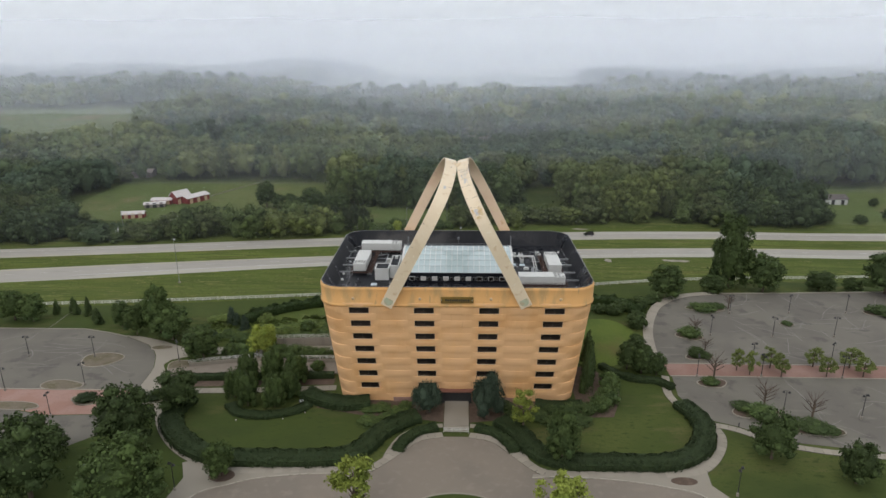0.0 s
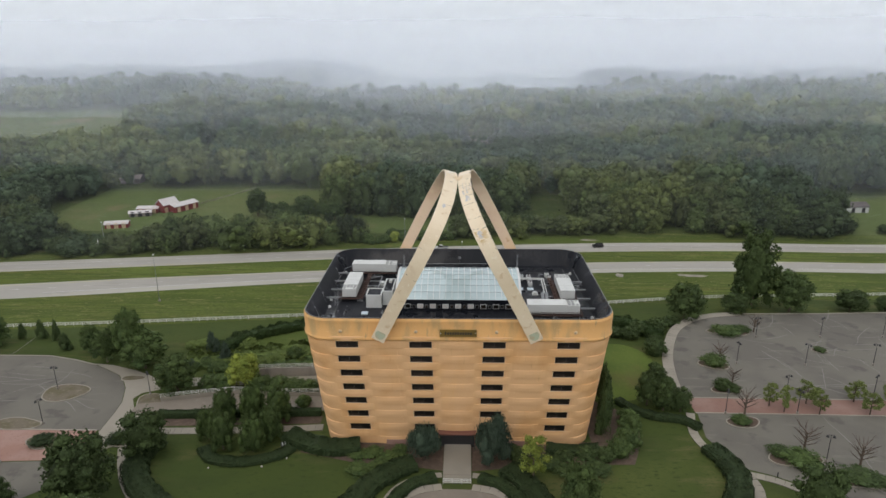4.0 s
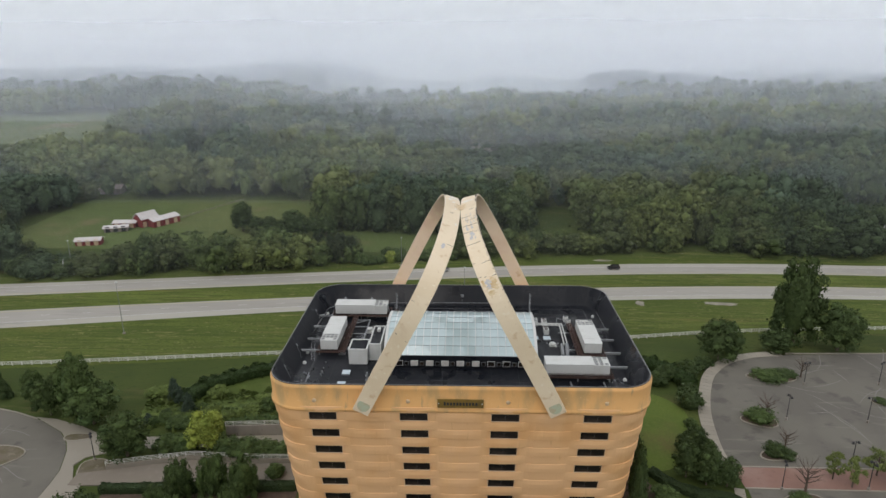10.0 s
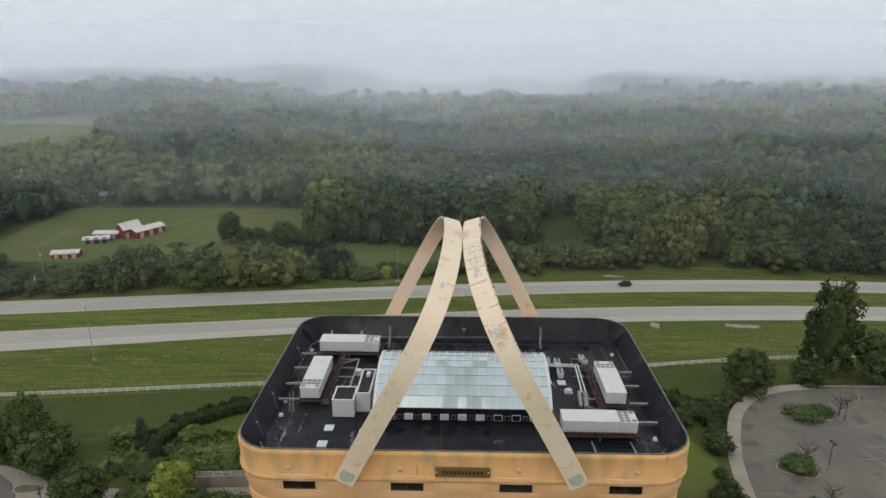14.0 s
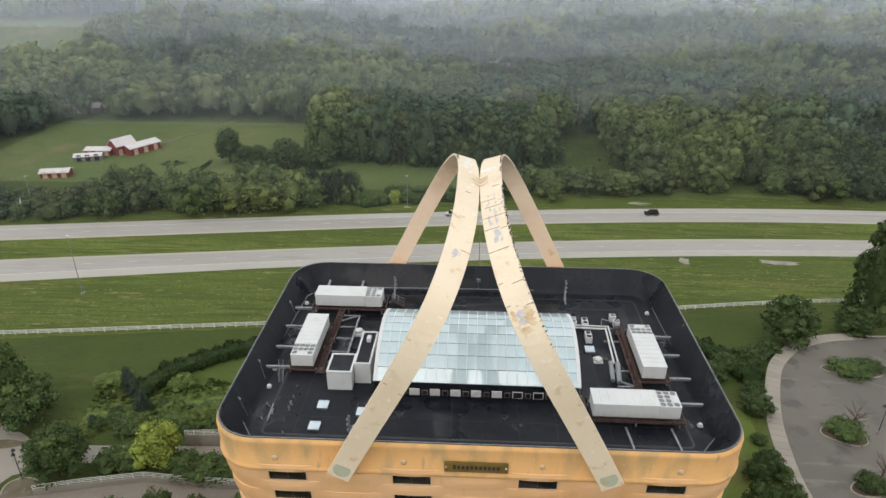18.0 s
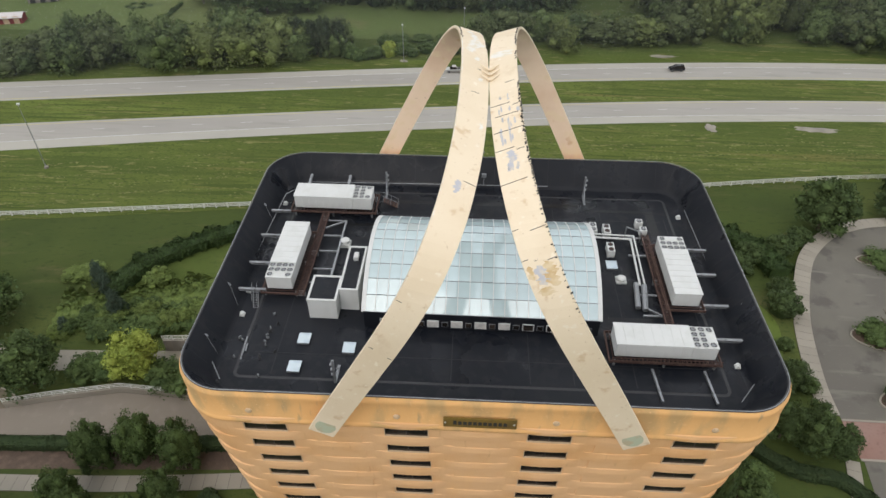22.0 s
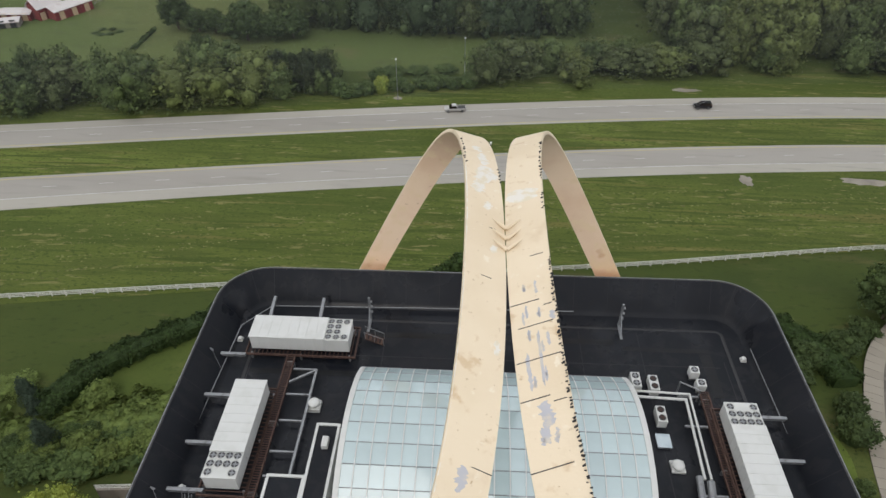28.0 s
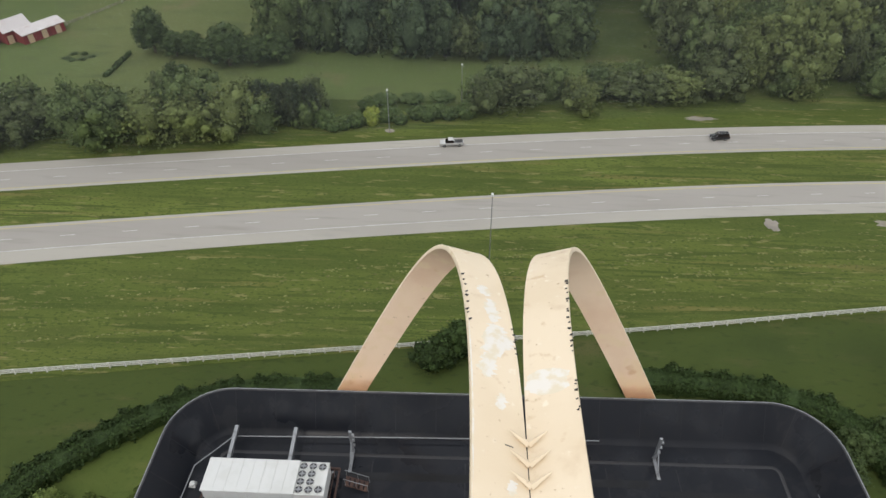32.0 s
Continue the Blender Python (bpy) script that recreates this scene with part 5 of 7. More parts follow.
# low mist: see-through sheets stand in for haze, their colour paler with distance
def veil(y, top, alpha, low, tone, rise, thin):
    half = 0.75 * (y + 140) + 60
    mat = bpy.data.materials.new("thin_mist")
    mat.use_nodes = True
    nt = mat.node_tree
    nt.nodes.clear()
    out = nt.nodes.new("ShaderNodeOutputMaterial")
    clear = nt.nodes.new("ShaderNodeBsdfTransparent")
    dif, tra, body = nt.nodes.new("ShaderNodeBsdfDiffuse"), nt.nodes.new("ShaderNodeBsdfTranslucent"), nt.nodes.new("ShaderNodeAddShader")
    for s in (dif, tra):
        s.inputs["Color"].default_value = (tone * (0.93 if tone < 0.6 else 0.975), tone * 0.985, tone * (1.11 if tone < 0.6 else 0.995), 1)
    nt.links.new(dif.outputs[0], body.inputs[0])
    nt.links.new(tra.outputs[0], body.inputs[1])
    co, sep = nt.nodes.new("ShaderNodeTexCoord"), nt.nodes.new("ShaderNodeSeparateXYZ")
    nt.links.new(co.outputs["Object"], sep.inputs[0])
    mr = nt.nodes.new("ShaderNodeMapRange")
    mr.interpolation_type = "SMOOTHSTEP"
    mr.inputs["From Min"].default_value, mr.inputs["From Max"].default_value = 0, rise
    mr.inputs["To Min"].default_value, mr.inputs["To Max"].default_value = low, alpha
    nt.links.new(sep.outputs["Z"], mr.inputs["Value"])
    no = nt.nodes.new("ShaderNodeTexNoise")
    no.inputs["Scale"].default_value, no.inputs["Detail"].default_value = 0.006, 4
    nt.links.new(co.outputs["Object"], no.inputs["Vector"])
    mu = nt.nodes.new("ShaderNodeMath")
    mu.operation = "MULTIPLY"
    ra = nt.nodes.new("ShaderNodeMapRange")
    ra.inputs["From Min"].default_value, ra.inputs["From Max"].default_value = 0.15, 0.85
    ra.inputs["To Min"].default_value, ra.inputs["To Max"].default_value = 0.86, 1.0
    ra.clamp = True
    nt.links.new(no.outputs["Fac"], ra.inputs["Value"])
    nt.links.new(mr.outputs["Result"], mu.inputs[0])
    nt.links.new(ra.outputs["Result"], mu.inputs[1])
    mu.use_clamp = True
    up, fade = nt.nodes.new("ShaderNodeMapRange"), nt.nodes.new("ShaderNodeMath")
    up.interpolation_type = "SMOOTHSTEP"
    up.inputs["From Min"].default_value, up.inputs["From Max"].default_value = 60, 290
    up.inputs["To Min"].default_value, up.inputs["To Max"].default_value = 1, thin
    nt.links.new(sep.outputs["Z"], up.inputs["Value"])
    fade.operation = "MULTIPLY"
    nt.links.new(mu.outputs[0], fade.inputs[0])
    nt.links.new(up.outputs["Result"], fade.inputs[1])
    mix = nt.nodes.new("ShaderNodeMixShader")
    nt.links.new(fade.outputs[0], mix.inputs[0])
    nt.links.new(clear.outputs[0], mix.inputs[1])
    nt.links.new(body.outputs[0], mix.inputs[2])
    nt.links.new(mix.outputs[0], out.inputs[0])
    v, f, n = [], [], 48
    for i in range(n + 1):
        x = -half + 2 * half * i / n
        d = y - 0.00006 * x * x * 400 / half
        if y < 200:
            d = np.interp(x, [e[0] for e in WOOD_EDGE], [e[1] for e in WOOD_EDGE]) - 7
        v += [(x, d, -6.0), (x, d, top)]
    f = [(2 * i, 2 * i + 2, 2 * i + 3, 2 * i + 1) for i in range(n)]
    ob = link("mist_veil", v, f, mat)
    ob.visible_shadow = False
    return tagged(ob, "see-through sheet standing in for distance haze over the valley", "mist", "mist veils", "stuff")


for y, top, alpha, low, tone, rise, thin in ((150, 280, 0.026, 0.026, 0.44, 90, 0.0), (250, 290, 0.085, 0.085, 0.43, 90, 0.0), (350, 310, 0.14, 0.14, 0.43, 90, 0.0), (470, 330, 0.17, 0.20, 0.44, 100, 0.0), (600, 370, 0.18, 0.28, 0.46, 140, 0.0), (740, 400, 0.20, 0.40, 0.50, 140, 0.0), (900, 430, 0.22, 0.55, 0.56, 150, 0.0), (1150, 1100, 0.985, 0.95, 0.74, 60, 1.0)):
    veil(y, top, alpha, low, tone, rise, thin)

def grass_clumps(count, seed):
    """Dry tufts left by the mower, in rows beside the highway."""
    rng = np.random.default_rng(seed)
    rows = -np.cumsum(rng.uniform(0.9, 2.6, 12)) - 4.5
    V, F, n = [], [], 0
    while n < count:
        k = rng.integers(len(rows))
        x = rng.uniform(-145, 145)
        if math.sin(x * 0.045 + k * 1.9) + 0.6 * math.sin(x * 0.16 + k) + rng.normal() * 0.5 < 0.25:
            continue
        y = south_edge(x) + rows[k] + rng.normal() * 0.22
        z = lie(x, y) + 0.05
        w, h, a = rng.uniform(0.12, 0.36), rng.uniform(0.05, 0.13), rng.uniform(0, 6.28)
        b = len(V)
        V += [(x + 1.4 * w * math.cos(a + m * 1.257) * rng.uniform(0.6, 1.2), y + w * math.sin(a + m * 1.257) * rng.uniform(0.6, 1.2), z - 0.02) for m in range(5)]
        V.append((x + rng.normal() * 0.05, y, z + h))
        F += [(b + m, b + (m + 1) % 5, b + 5) for m in range(5)]
        n += 1
    return tagged(link("dry_grass_clumps", V, F, STRAW), "dry straw-coloured grass clumps in mown rows beside the highway", "grass", kind="stuff")


grass_clumps(2600, 5)

# ---------------------------------------------------------------- drives, lots and walks
slab("drive", [(-2.8, -12.6), (-8, -14.4), (-11.8, -19.3), (-15.5, -24.0), (-18.5, -26.2), (-30, -26.0), (-44, -27.5), (-51, -33), (-55, -60), (55, -60), (46.5, -45), (47.5, -32), (44, -26.5), (30, -26.3), (18.5, -26.2), (15.5, -24.0), (11.8, -19.3), (8, -14.4), (2.8, -12.6)], -0.1, 0.04, PLAZA, "tan aggregate forecourt and drive loop", "driveway")
slab("island_lawn", [(0.3 + 8.5 * math.cos(a), -36.4 + 4.9 * math.sin(a)) for a in np.linspace(0, 2 * math.pi, 28)[:-1]], 0.0, 0.16, GRASS, "oval grass island in the drive loop", "lawn")
strip("island_kerb", [(0.3 + 8.7 * math.cos(a), -36.4 + 5.1 * math.sin(a)) for a in np.linspace(0, 2 * math.pi, 40)], 0.4, 0.0, 0.2, WALKWAY, "pale kerb round the grass island", "kerb")
def paved(name, line, w, top, label, category, length=1.7):
    """A concrete walk: a bed with single slabs laid along it, a narrow joint between them."""
    bed = strip(name, line, w, -0.1, top - 0.02, JOINT, label, category)
    pts = [Vector(p) for p in line]
    far = [0.0]
    for a, b in zip(pts, pts[1:]):
        far.append(far[-1] + (b - a).length)
    n = max(2, round(far[-1] / length))

    def at(d):
        return Vector([float(np.interp(d, far, [p[k] for p in pts])) for k in (0, 1)])

    for i in range(n):
        a, b = at(far[-1] * i / n), at(far[-1] * (i + 1) / n)
        m, d = (a + b) / 2, b - a
        shared("slab", PAVING, bed, pose(m.x, m.y, top - 0.05, 0, 0, math.degrees(math.atan2(d.y, d.x))) @ Matrix.Diagonal((d.length - 0.07, w, 0.05, 1)))
    return bed


o = part("slab", box(0, 0, 0.5, 1, 1, 1), WALKWAY)
PAVING = o.data
bpy.data.objects.remove(o)
LOOP_L = smoothed([(-2.9, -12.0), (-8.3, -13.6), (-12.6, -18.8), (-15.6, -22.6), (-19, -24.8), (-28, -24.6), (-42, -25.4), (-50, -24.3), (-58, -19.5), (-63.5, -14), (-67.5, -8), (-71, -1), (-73, 3.5)], False)
LOOP_R = smoothed([(2.9, -12.0), (8.3, -13.6), (12.6, -18.8), (15.6, -22.6), (19, -24.8), (30, -24.8), (44.5, -24.4), (51, -22), (56.5, -14.6), (57.6, -8.5), (54.2, -3), (51.4, 6), (53.3, 15.5)], False)
paved("walk_west", LOOP_L, 1.9, 0.13, "pale concrete walk curving round the lawn", "path")
paved("walk_east", LOOP_R, 1.9, 0.13, "pale concrete walk curving round the lawn", "path")
paved("walk_entry_west", smoothed([(-3.0, -8.4), (-7.2, -9.2), (-11.6, -12.6), (-13.7, -17.6), (-14.4, -20.8)], False), 1.5, 0.11, "narrow curved concrete path beside a hedge", "path")
paved("walk_entry_east", smoothed([(3.0, -8.4), (7.2, -9.2), (11.6, -12.6), (13.7, -17.6), (14.4, -20.8)], False), 1.5, 0.11, "narrow curved concrete path beside a hedge", "path")
APRON = "wide pale concrete apron between walk and drive"
slab("apron_west", [(-17.5, -24.2), (-28, -24.4), (-37.4, -23.9), (-44.1, -24.5), (-51.3, -24.4), (-54, -22.4), (-56, -23.2), (-53.8, -28), (-54.6, -34), (-58.5, -42), (-55.5, -43.5), (-49.6, -32.8), (-44.6, -29.9), (-38.6, -27.5), (-28.8, -26.0), (-18.7, -25.7)], -0.1, 0.118, WALKWAY, APRON, "path")
slab("apron_east", [(15.5, -25.2), (38.7, -24.0), (44.9, -22.3), (51.3, -17.2), (52.8, -19.1), (50.4, -22.5), (49.7, -27.7), (51.7, -31), (54.5, -40), (51, -41), (47.5, -31.1), (40.9, -28.3), (32.6, -26.5), (21.7, -25.7), (15.2, -26.1)], -0.1, 0.118, WALKWAY, APRON, "path")
for line in ([(-18.7, -25.8), (-28.8, -26.1), (-38.6, -27.6), (-44.6, -30.0), (-49.6, -32.9), (-55.3, -43.6)], [(15.2, -26.2), (21.7, -25.8), (32.6, -26.6), (40.9, -28.4), (47.4, -31.2), (50.8, -41)]):
    strip("apron_kerb", smoothed(line, False), 0.22, 0.0, 0.16, KERB, "worn concrete kerb along the drive", "kerb")
slab("tree_bed", [(-46.4 + 2.6 * math.cos(a), -27.2 + 1.9 * math.sin(a)) for a in np.linspace(0, 6.283, 20)[:-1]], 0.0, 0.15, MULCH, "round mulch bed under a small tree", "bed")
slab("mulch_island", [(44.8 + 2.6 * math.cos(a), -26.6 + 1.2 * math.sin(a)) for a in np.linspace(0, 6.283, 20)[:-1]], 0.0, 0.16, MULCH, "bare mulch island in the drive mouth", "bed")
slab("entry_walk", [(-2.8, -8.9), (2.8, -8.9), (2.8, 2.2), (-2.8, 2.2)], -0.1, 0.6, WALKWAY, "pale concrete entrance walk", "path")
for k in range(4):
    slab("step", [(-2.8, -8.9 - 0.45 * (k + 1)), (2.8, -8.9 - 0.45 * (k + 1)), (2.8, -8.9 - 0.45 * k), (-2.8, -8.9 - 0.45 * k)], -0.1, 0.6 - 0.14 * (k + 1), WALKWAY, "wide pale concrete entrance step", "step")
rail = thing("entrance_railing", "low white railing across the entrance steps", "railing", (0, -10.9, 0))
for sx in (-2.7, -0.9, 0.9, 2.7):
    part("post", box(sx, 0, 0.6, 0.12, 0.12, 1.2), FENCE, rail)
for z in (0.35, 0.75, 1.12):
    part("bar", box(0, 0, z, 5.4, 0.07, 0.07), FENCE, rail)
for i in range(22):
    part("baluster", box(-2.5 + i * 0.238, 0.0, 0.6, 0.045, 0.045, 1.0), FENCE, rail)
slab("front_bed", [(-33, -1.5), (-22, -4.5), (-8, -6.0), (-2.9, -7.0), (-2.9, 3.5), (-30, 3.5)], -0.1, 0.02, MULCH, "brown mulch bed before the facade", "bed")
slab("front_bed_east", [(2.9, -7.0), (9, -6.0), (24, -4.5), (36, -4), (39, 3.5), (2.9, 3.5)], -0.1, 0.02, MULCH, "brown mulch bed before the facade", "bed")
slab("side_bed", [(28.5, 3.6), (39, 3.6), (40, 9), (35, 20), (28.5, 20)], -0.1, 0.02, MULCH, "brown mulch bed along the side wall", "bed")
slab("side_lawn", smoothed([(32.5, 21), (39, 20.5), (43.5, 22.5), (49.5, 33), (51.5, 43), (46, 50.5), (37, 50), (32, 47)]), -0.1, 0.012, LUSH, "lush bright green lawn beside the building", "lawn")
slab("hedge_bed", [(-68, 7.2), (-31, 9.2), (-31, 12.4), (-45, 11.5), (-68, 10.4)], -0.1, 0.03, MULCH, "bare brown bed before the straight hedge", "bed")

def blob(cx, cy, rx, ry, n=26, grow=0.0):
    """An uneven oval outline."""
    k = random.Random(int(cx * 7 + cy * 13))
    p, q = k.uniform(0, 6), k.uniform(0, 6)
    out = []
    for i in range(n):
        a = 2 * math.pi * i / n
        w = 1 + 0.10 * math.sin(2 * a + p) + 0.07 * math.sin(3 * a + q)
        out.append((cx + (rx * w + grow) * math.cos(a), cy + (ry * w + grow) * math.sin(a)))
    return out


# west parking lot
slab("west_lot", [(-260, 40.0), (-111.8, 40.0), (-103, 37.6), (-95.5, 34.8), (-88, 30.2), (-84.8, 26.6), (-82.8, 23.4), (-80.4, 17), (-79.8, 12.4), (-79.4, 5.3), (-260, 4.9)], -0.1, 0.03, ASPHALT, "cracked grey asphalt parking lot", "parking lot")
slab("west_lot_lower", [(-260, -3.3), (-108, -3.5), (-94.5, -6.6), (-84, -5.9), (-79, -9), (-79, -14), (-86, -21), (-100, -24), (-260, -27)], -0.1, 0.03, ASPHALT, "cracked grey asphalt parking lot", "parking lot")
slab("west_crossing", [(-200, 4.7), (-80, 5.0), (-79, 0), (-83.5, -5.6), (-94.5, -6.3), (-108, -3.2), (-200, -3.0)], -0.1, 0.05, PAVERS, "red brick paved crossing between parking lots", "paving")
slab("west_plaza", [(-97, 35.9), (-92, 35.2), (-84.3, 32.4), (-75.5, 27.8), (-73, 23.4), (-77.4, 21.2), (-78.4, 18.6), (-76.0, 14.2), (-73.5, 12.6), (-72.5, 8), (-72, 1), (-76, -3.5), (-79, 0), (-79.2, 5.3), (-79.6, 12.4), (-80.2, 17), (-82.6, 23.4), (-84.6, 26.6), (-87.8, 30.2), (-95.3, 34.8)], -0.1, 0.14, WALKWAY, "broad pale concrete walk beside the lot", "path")
paved("path_west", smoothed([(-73, 5.2), (-62, 5.4), (-46, 6.2), (-30, 7.6)], False), 2.4, 0.12, "concrete path leading to the building", "path")
strip("west_kerb", [(-260, 5.0), (-80, 5.2)], 0.35, 0, 0.15, WALKWAY, "pale kerb along the brick crossing", "kerb")
strip("west_kerb_back", [(-260, 40.2), (-111.8, 40.2), (-103, 37.8), (-96.5, 35.3)], 0.35, 0, 0.15, WALKWAY, "pale kerb at the back of the lot", "kerb")
for cx, cy, rx, ry, lab in ((-96.5, 21.0, 5.8, 3.6, "bare brown island in the parking lot"), (-99.5, 7.2, 5.0, 2.4, "bare brown island in the parking lot"), (-83.2, 28.4, 2.7, 1.3, "small bare bed in the concrete"), (-73.6, 17.8, 3.6, 2.8, "mulch bed beside the ramp"), (-73.0, 1.4, 3.2, 1.8, "mulch bed round a clipped hedge"), (-89.2, 0.4, 3.6, 2.2, "mulch bed round a clipped hedge"), (-106.5, -2.6, 8, 1.6, "bare brown island in the parking lot")):
    slab("island", blob(cx, cy, rx, ry), 0.0, 0.17, DIRT, lab, "bed")
    strip("island_kerb", blob(cx, cy, rx, ry, 26, 0.1) + blob(cx, cy, rx, ry, 26, 0.1)[:1], 0.25, 0.0, 0.2, WALKWAY, "pale kerb round a parking island", "kerb")

# east parking lot
EDGE_E = smoothed([(54.6, 22.6), (54.9, 29), (56.6, 39), (58.4, 45.5), (60.8, 52), (64.2, 59.3), (68.3, 64.4), (72.6, 68), (79.5, 71), (88, 72.4)], False)
slab("east_lot", EDGE_E + [(110, 73.4), (170, 76.5), (170, 22.2), (55.4, 22.6)], -1.2, 0.03, ASPHALT, "worn grey asphalt parking lot with faded bays", "parking lot")
slab("east_lot_lower", [(55, 15.6), (53.6, 6), (56.5, -4.2), (62.3, -6.8), (71.8, -12.8), (89.6, -15.9), (170, -18), (170, 14.7)], -1.2, 0.03, ASPHALT, "worn grey asphalt parking lot with faded bays", "parking lot")
slab("east_crossing", [(54.6, 15.9), (170, 15.0), (170, 21.9), (54.6, 22.3)], -0.1, 0.05, PAVERS, "red brick paved crossing between parking lots", "paving")
paved("east_walk", [(x - 1.3, y + 0.6) for x, y in EDGE_E], 2.8, 0.15, "pale concrete walk along the lot", "path")
strip("east_kerb_back", [(88.2, 73.2), (110, 73.8), (170, 77)], 0.4, -0.1, 0.15, WALKWAY, "pale kerb at the back of the lot", "kerb")
strip("east_kerb_n", [(54.6, 22.4), (170, 22.0)], 0.35, 0, 0.14, WALKWAY, "pale kerb along the brick crossing", "kerb")
strip("east_kerb_s", [(54.6, 15.7), (170, 14.8)], 0.35, 0, 0.14, WALKWAY, "pale kerb along the brick crossing", "kerb")
paved("east_walk_south", smoothed([(57.2, -6.6), (62, -8.4), (72, -14.6), (90, -17.6), (130, -19), (170, -20)], False), 1.9, 0.14, "pale concrete walk south of the lot", "path")
for cx, cy, rx, ry in ((78.8, 59.6, 5.8, 2.2), (67.2, 39.4, 3.6, 2.6), (65.4, 26.4, 3.4, 1.8), (64.0, 12.0, 3.4, 2.2), (69.0, -1.2, 4.8, 2.8), (79.8, -8.2, 5.2, 2.4), (98.9, 48.1, 2.0, 1.0), (132.4, 57.3, 5.2, 2.4)):
    slab("island", blob(cx, cy, rx, ry), 0.0, 0.17, MULCH, "overgrown island in the parking lot", "bed")
    strip("island_kerb", blob(cx, cy, rx, ry, 26, 0.1) + blob(cx, cy, rx, ry, 26, 0.1)[:1], 0.25, 0.0, 0.2, WALKWAY, "pale kerb round a parking island", "kerb")
# worn traces in the asphalt: sealed cracks and pale patches
CRACK = material("crack_filler", (0.185, 0.175, 0.16), 0.9)
rr = random.Random(8)
for lot, x0, x1, y0, y1, n in (("east_lot", 74, 150, 26, 68, 70), ("east_lot_lower", 74, 150, -10, 12, 26), ("west_lot", -150, -96, 10, 38, 26)):
    for k in range(n):
        x, y, a = rr.uniform(x0, x1), rr.uniform(y0, y1), rr.choice((0.0, 0.0, 1.5, 0.9, -0.7)) + rr.uniform(-0.15, 0.15)
        v, f, m = [], [], 7
        step = rr.uniform(1.0, 3.0)
        for i in range(m):
            w = 0.03 + 0.11 * math.sin(math.pi * (i + 0.3) / m) * rr.uniform(0.4, 1.0)
            v += [(x - w * math.sin(a), y + w * math.cos(a), 0.036), (x + w * math.sin(a), y - w * math.cos(a), 0.036)]
            x, y, a = x + step * math.cos(a), y + step * math.sin(a), a + rr.uniform(-0.25, 0.25)
        link("crack", v, [(2 * i, 2 * i + 1, 2 * i + 3, 2 * i + 2) for i in range(m - 1)], CRACK, bpy.data.objects[lot])

# ramp and its walls west of the building
for pts, h, lab in ((((-71.0, 17.4), (-64.2, 19.2), (-54.5, 21.3), (-49.5, 21.0), (-40, 20.6), (-30, 21.0)), 1.1, "low concrete ramp wall with rails"), (((-51.0, 30.0), (-41, 30.8), (-30.5, 31.6)), 2.5, "stained concrete retaining wall")):
    w = strip("retaining_wall", list(pts), 0.35, -0.1, h, WALKWAY if h < 1.5 else CONCRETE, lab, "wall", "")
    for (x0, y0), (x1, y1) in zip(pts, pts[1:]):
        n = max(2, round(math.hypot(x1 - x0, y1 - y0) / 1.8))
        for i in range(n):
            x, y = x0 + (x1 - x0) * i / n, y0 + (y1 - y0) * i / n
            part("post", rod((x, y, h), (x, y, h + 1.0), 0.045), FENCE, w)
        for z in (0.35, 0.68, 1.0):
            part("rail", rod((x0, y0, h + z), (x1, y1, h + z), 0.05), FENCE, w, "pale painted handrail")
slab("ramp", [(-76, 12.4), (-68, 12.6), (-47, 13.6), (-30, 14.6), (-30, 20.7), (-40, 20.3), (-49.5, 20.7), (-54.5, 21.0), (-64.2, 18.9), (-71, 17.1), (-76, 16)], -0.1, 0.25, PLAZA, "concrete ramp between retaining walls", "ramp")
slab("service_court", [(-69.5, 24.6), (-68.5, 29.0), (-46.6, 30.0), (-30, 31.2), (-30, 26.6), (-46, 26.0), (-58, 25.6)], -0.1, 0.10, WALKWAY, "concrete service court beside the building", "paving")
slab("loading_door", [(-29.2, 19), (-28.9, 19), (-28.9, 29), (-29.2, 29)], 0.0, 3.0, DARK, "dark service opening beside the building", "door")


# lamp posts
def lamp_post():
    ob = thing("lamp_post", "dark metal parking lot lamp post with two heads", "lamp post", group="parking lot lamps")
    part("base", rod((0, 0, -0.1), (0, 0, 0.7), 0.26, sides=10), CONCRETE, ob)
    part("pole", rod((0, 0, 0.6), (0, 0, 6.4), 0.09, sides=8, r2=0.06), DARK, ob)
    part("arm", rod((-0.6, 0, 6.3), (0.6, 0, 6.3), 0.04), DARK, ob)
    for s in (-1, 1):
        bm = bmesh.new()
        bmesh.ops.create_cone(bm, cap_ends=True, segments=10, radius1=0.34, radius2=0.14, depth=0.4, matrix=pose(s * 0.6, 0, 6.05))
        part("lamp_head", bm, DARK, ob)
    return ob


first = lamp_post()
spots = ((-117.2, 22.1), (-99.2, 22.5), (-111.8, 4.2), (-93.5, 7.4), (-93.4, -7.0), (-75.0, 20.5), (-53.9, -31.7), (85.0, 56.2), (103.4, 56.6), (121.2, 57.0), (73.3, 40.0), (90.8, 39.3), (108.5, 39.7), (78.0, 22.5), (98.8, 23.0), (61.2, 15.4), (77.6, 15.8), (97.7, 15.4), (74.9, -2.1), (91.9, -3.3), (53.5, -30.5), (120, 15.6))
first.matrix_world = pose(*spots[0], 0)
for i, (x, y) in enumerate(spots[1:]):
    copy_thing(first, pose(x, y, 0, 0, 0, 31 * i % 180))


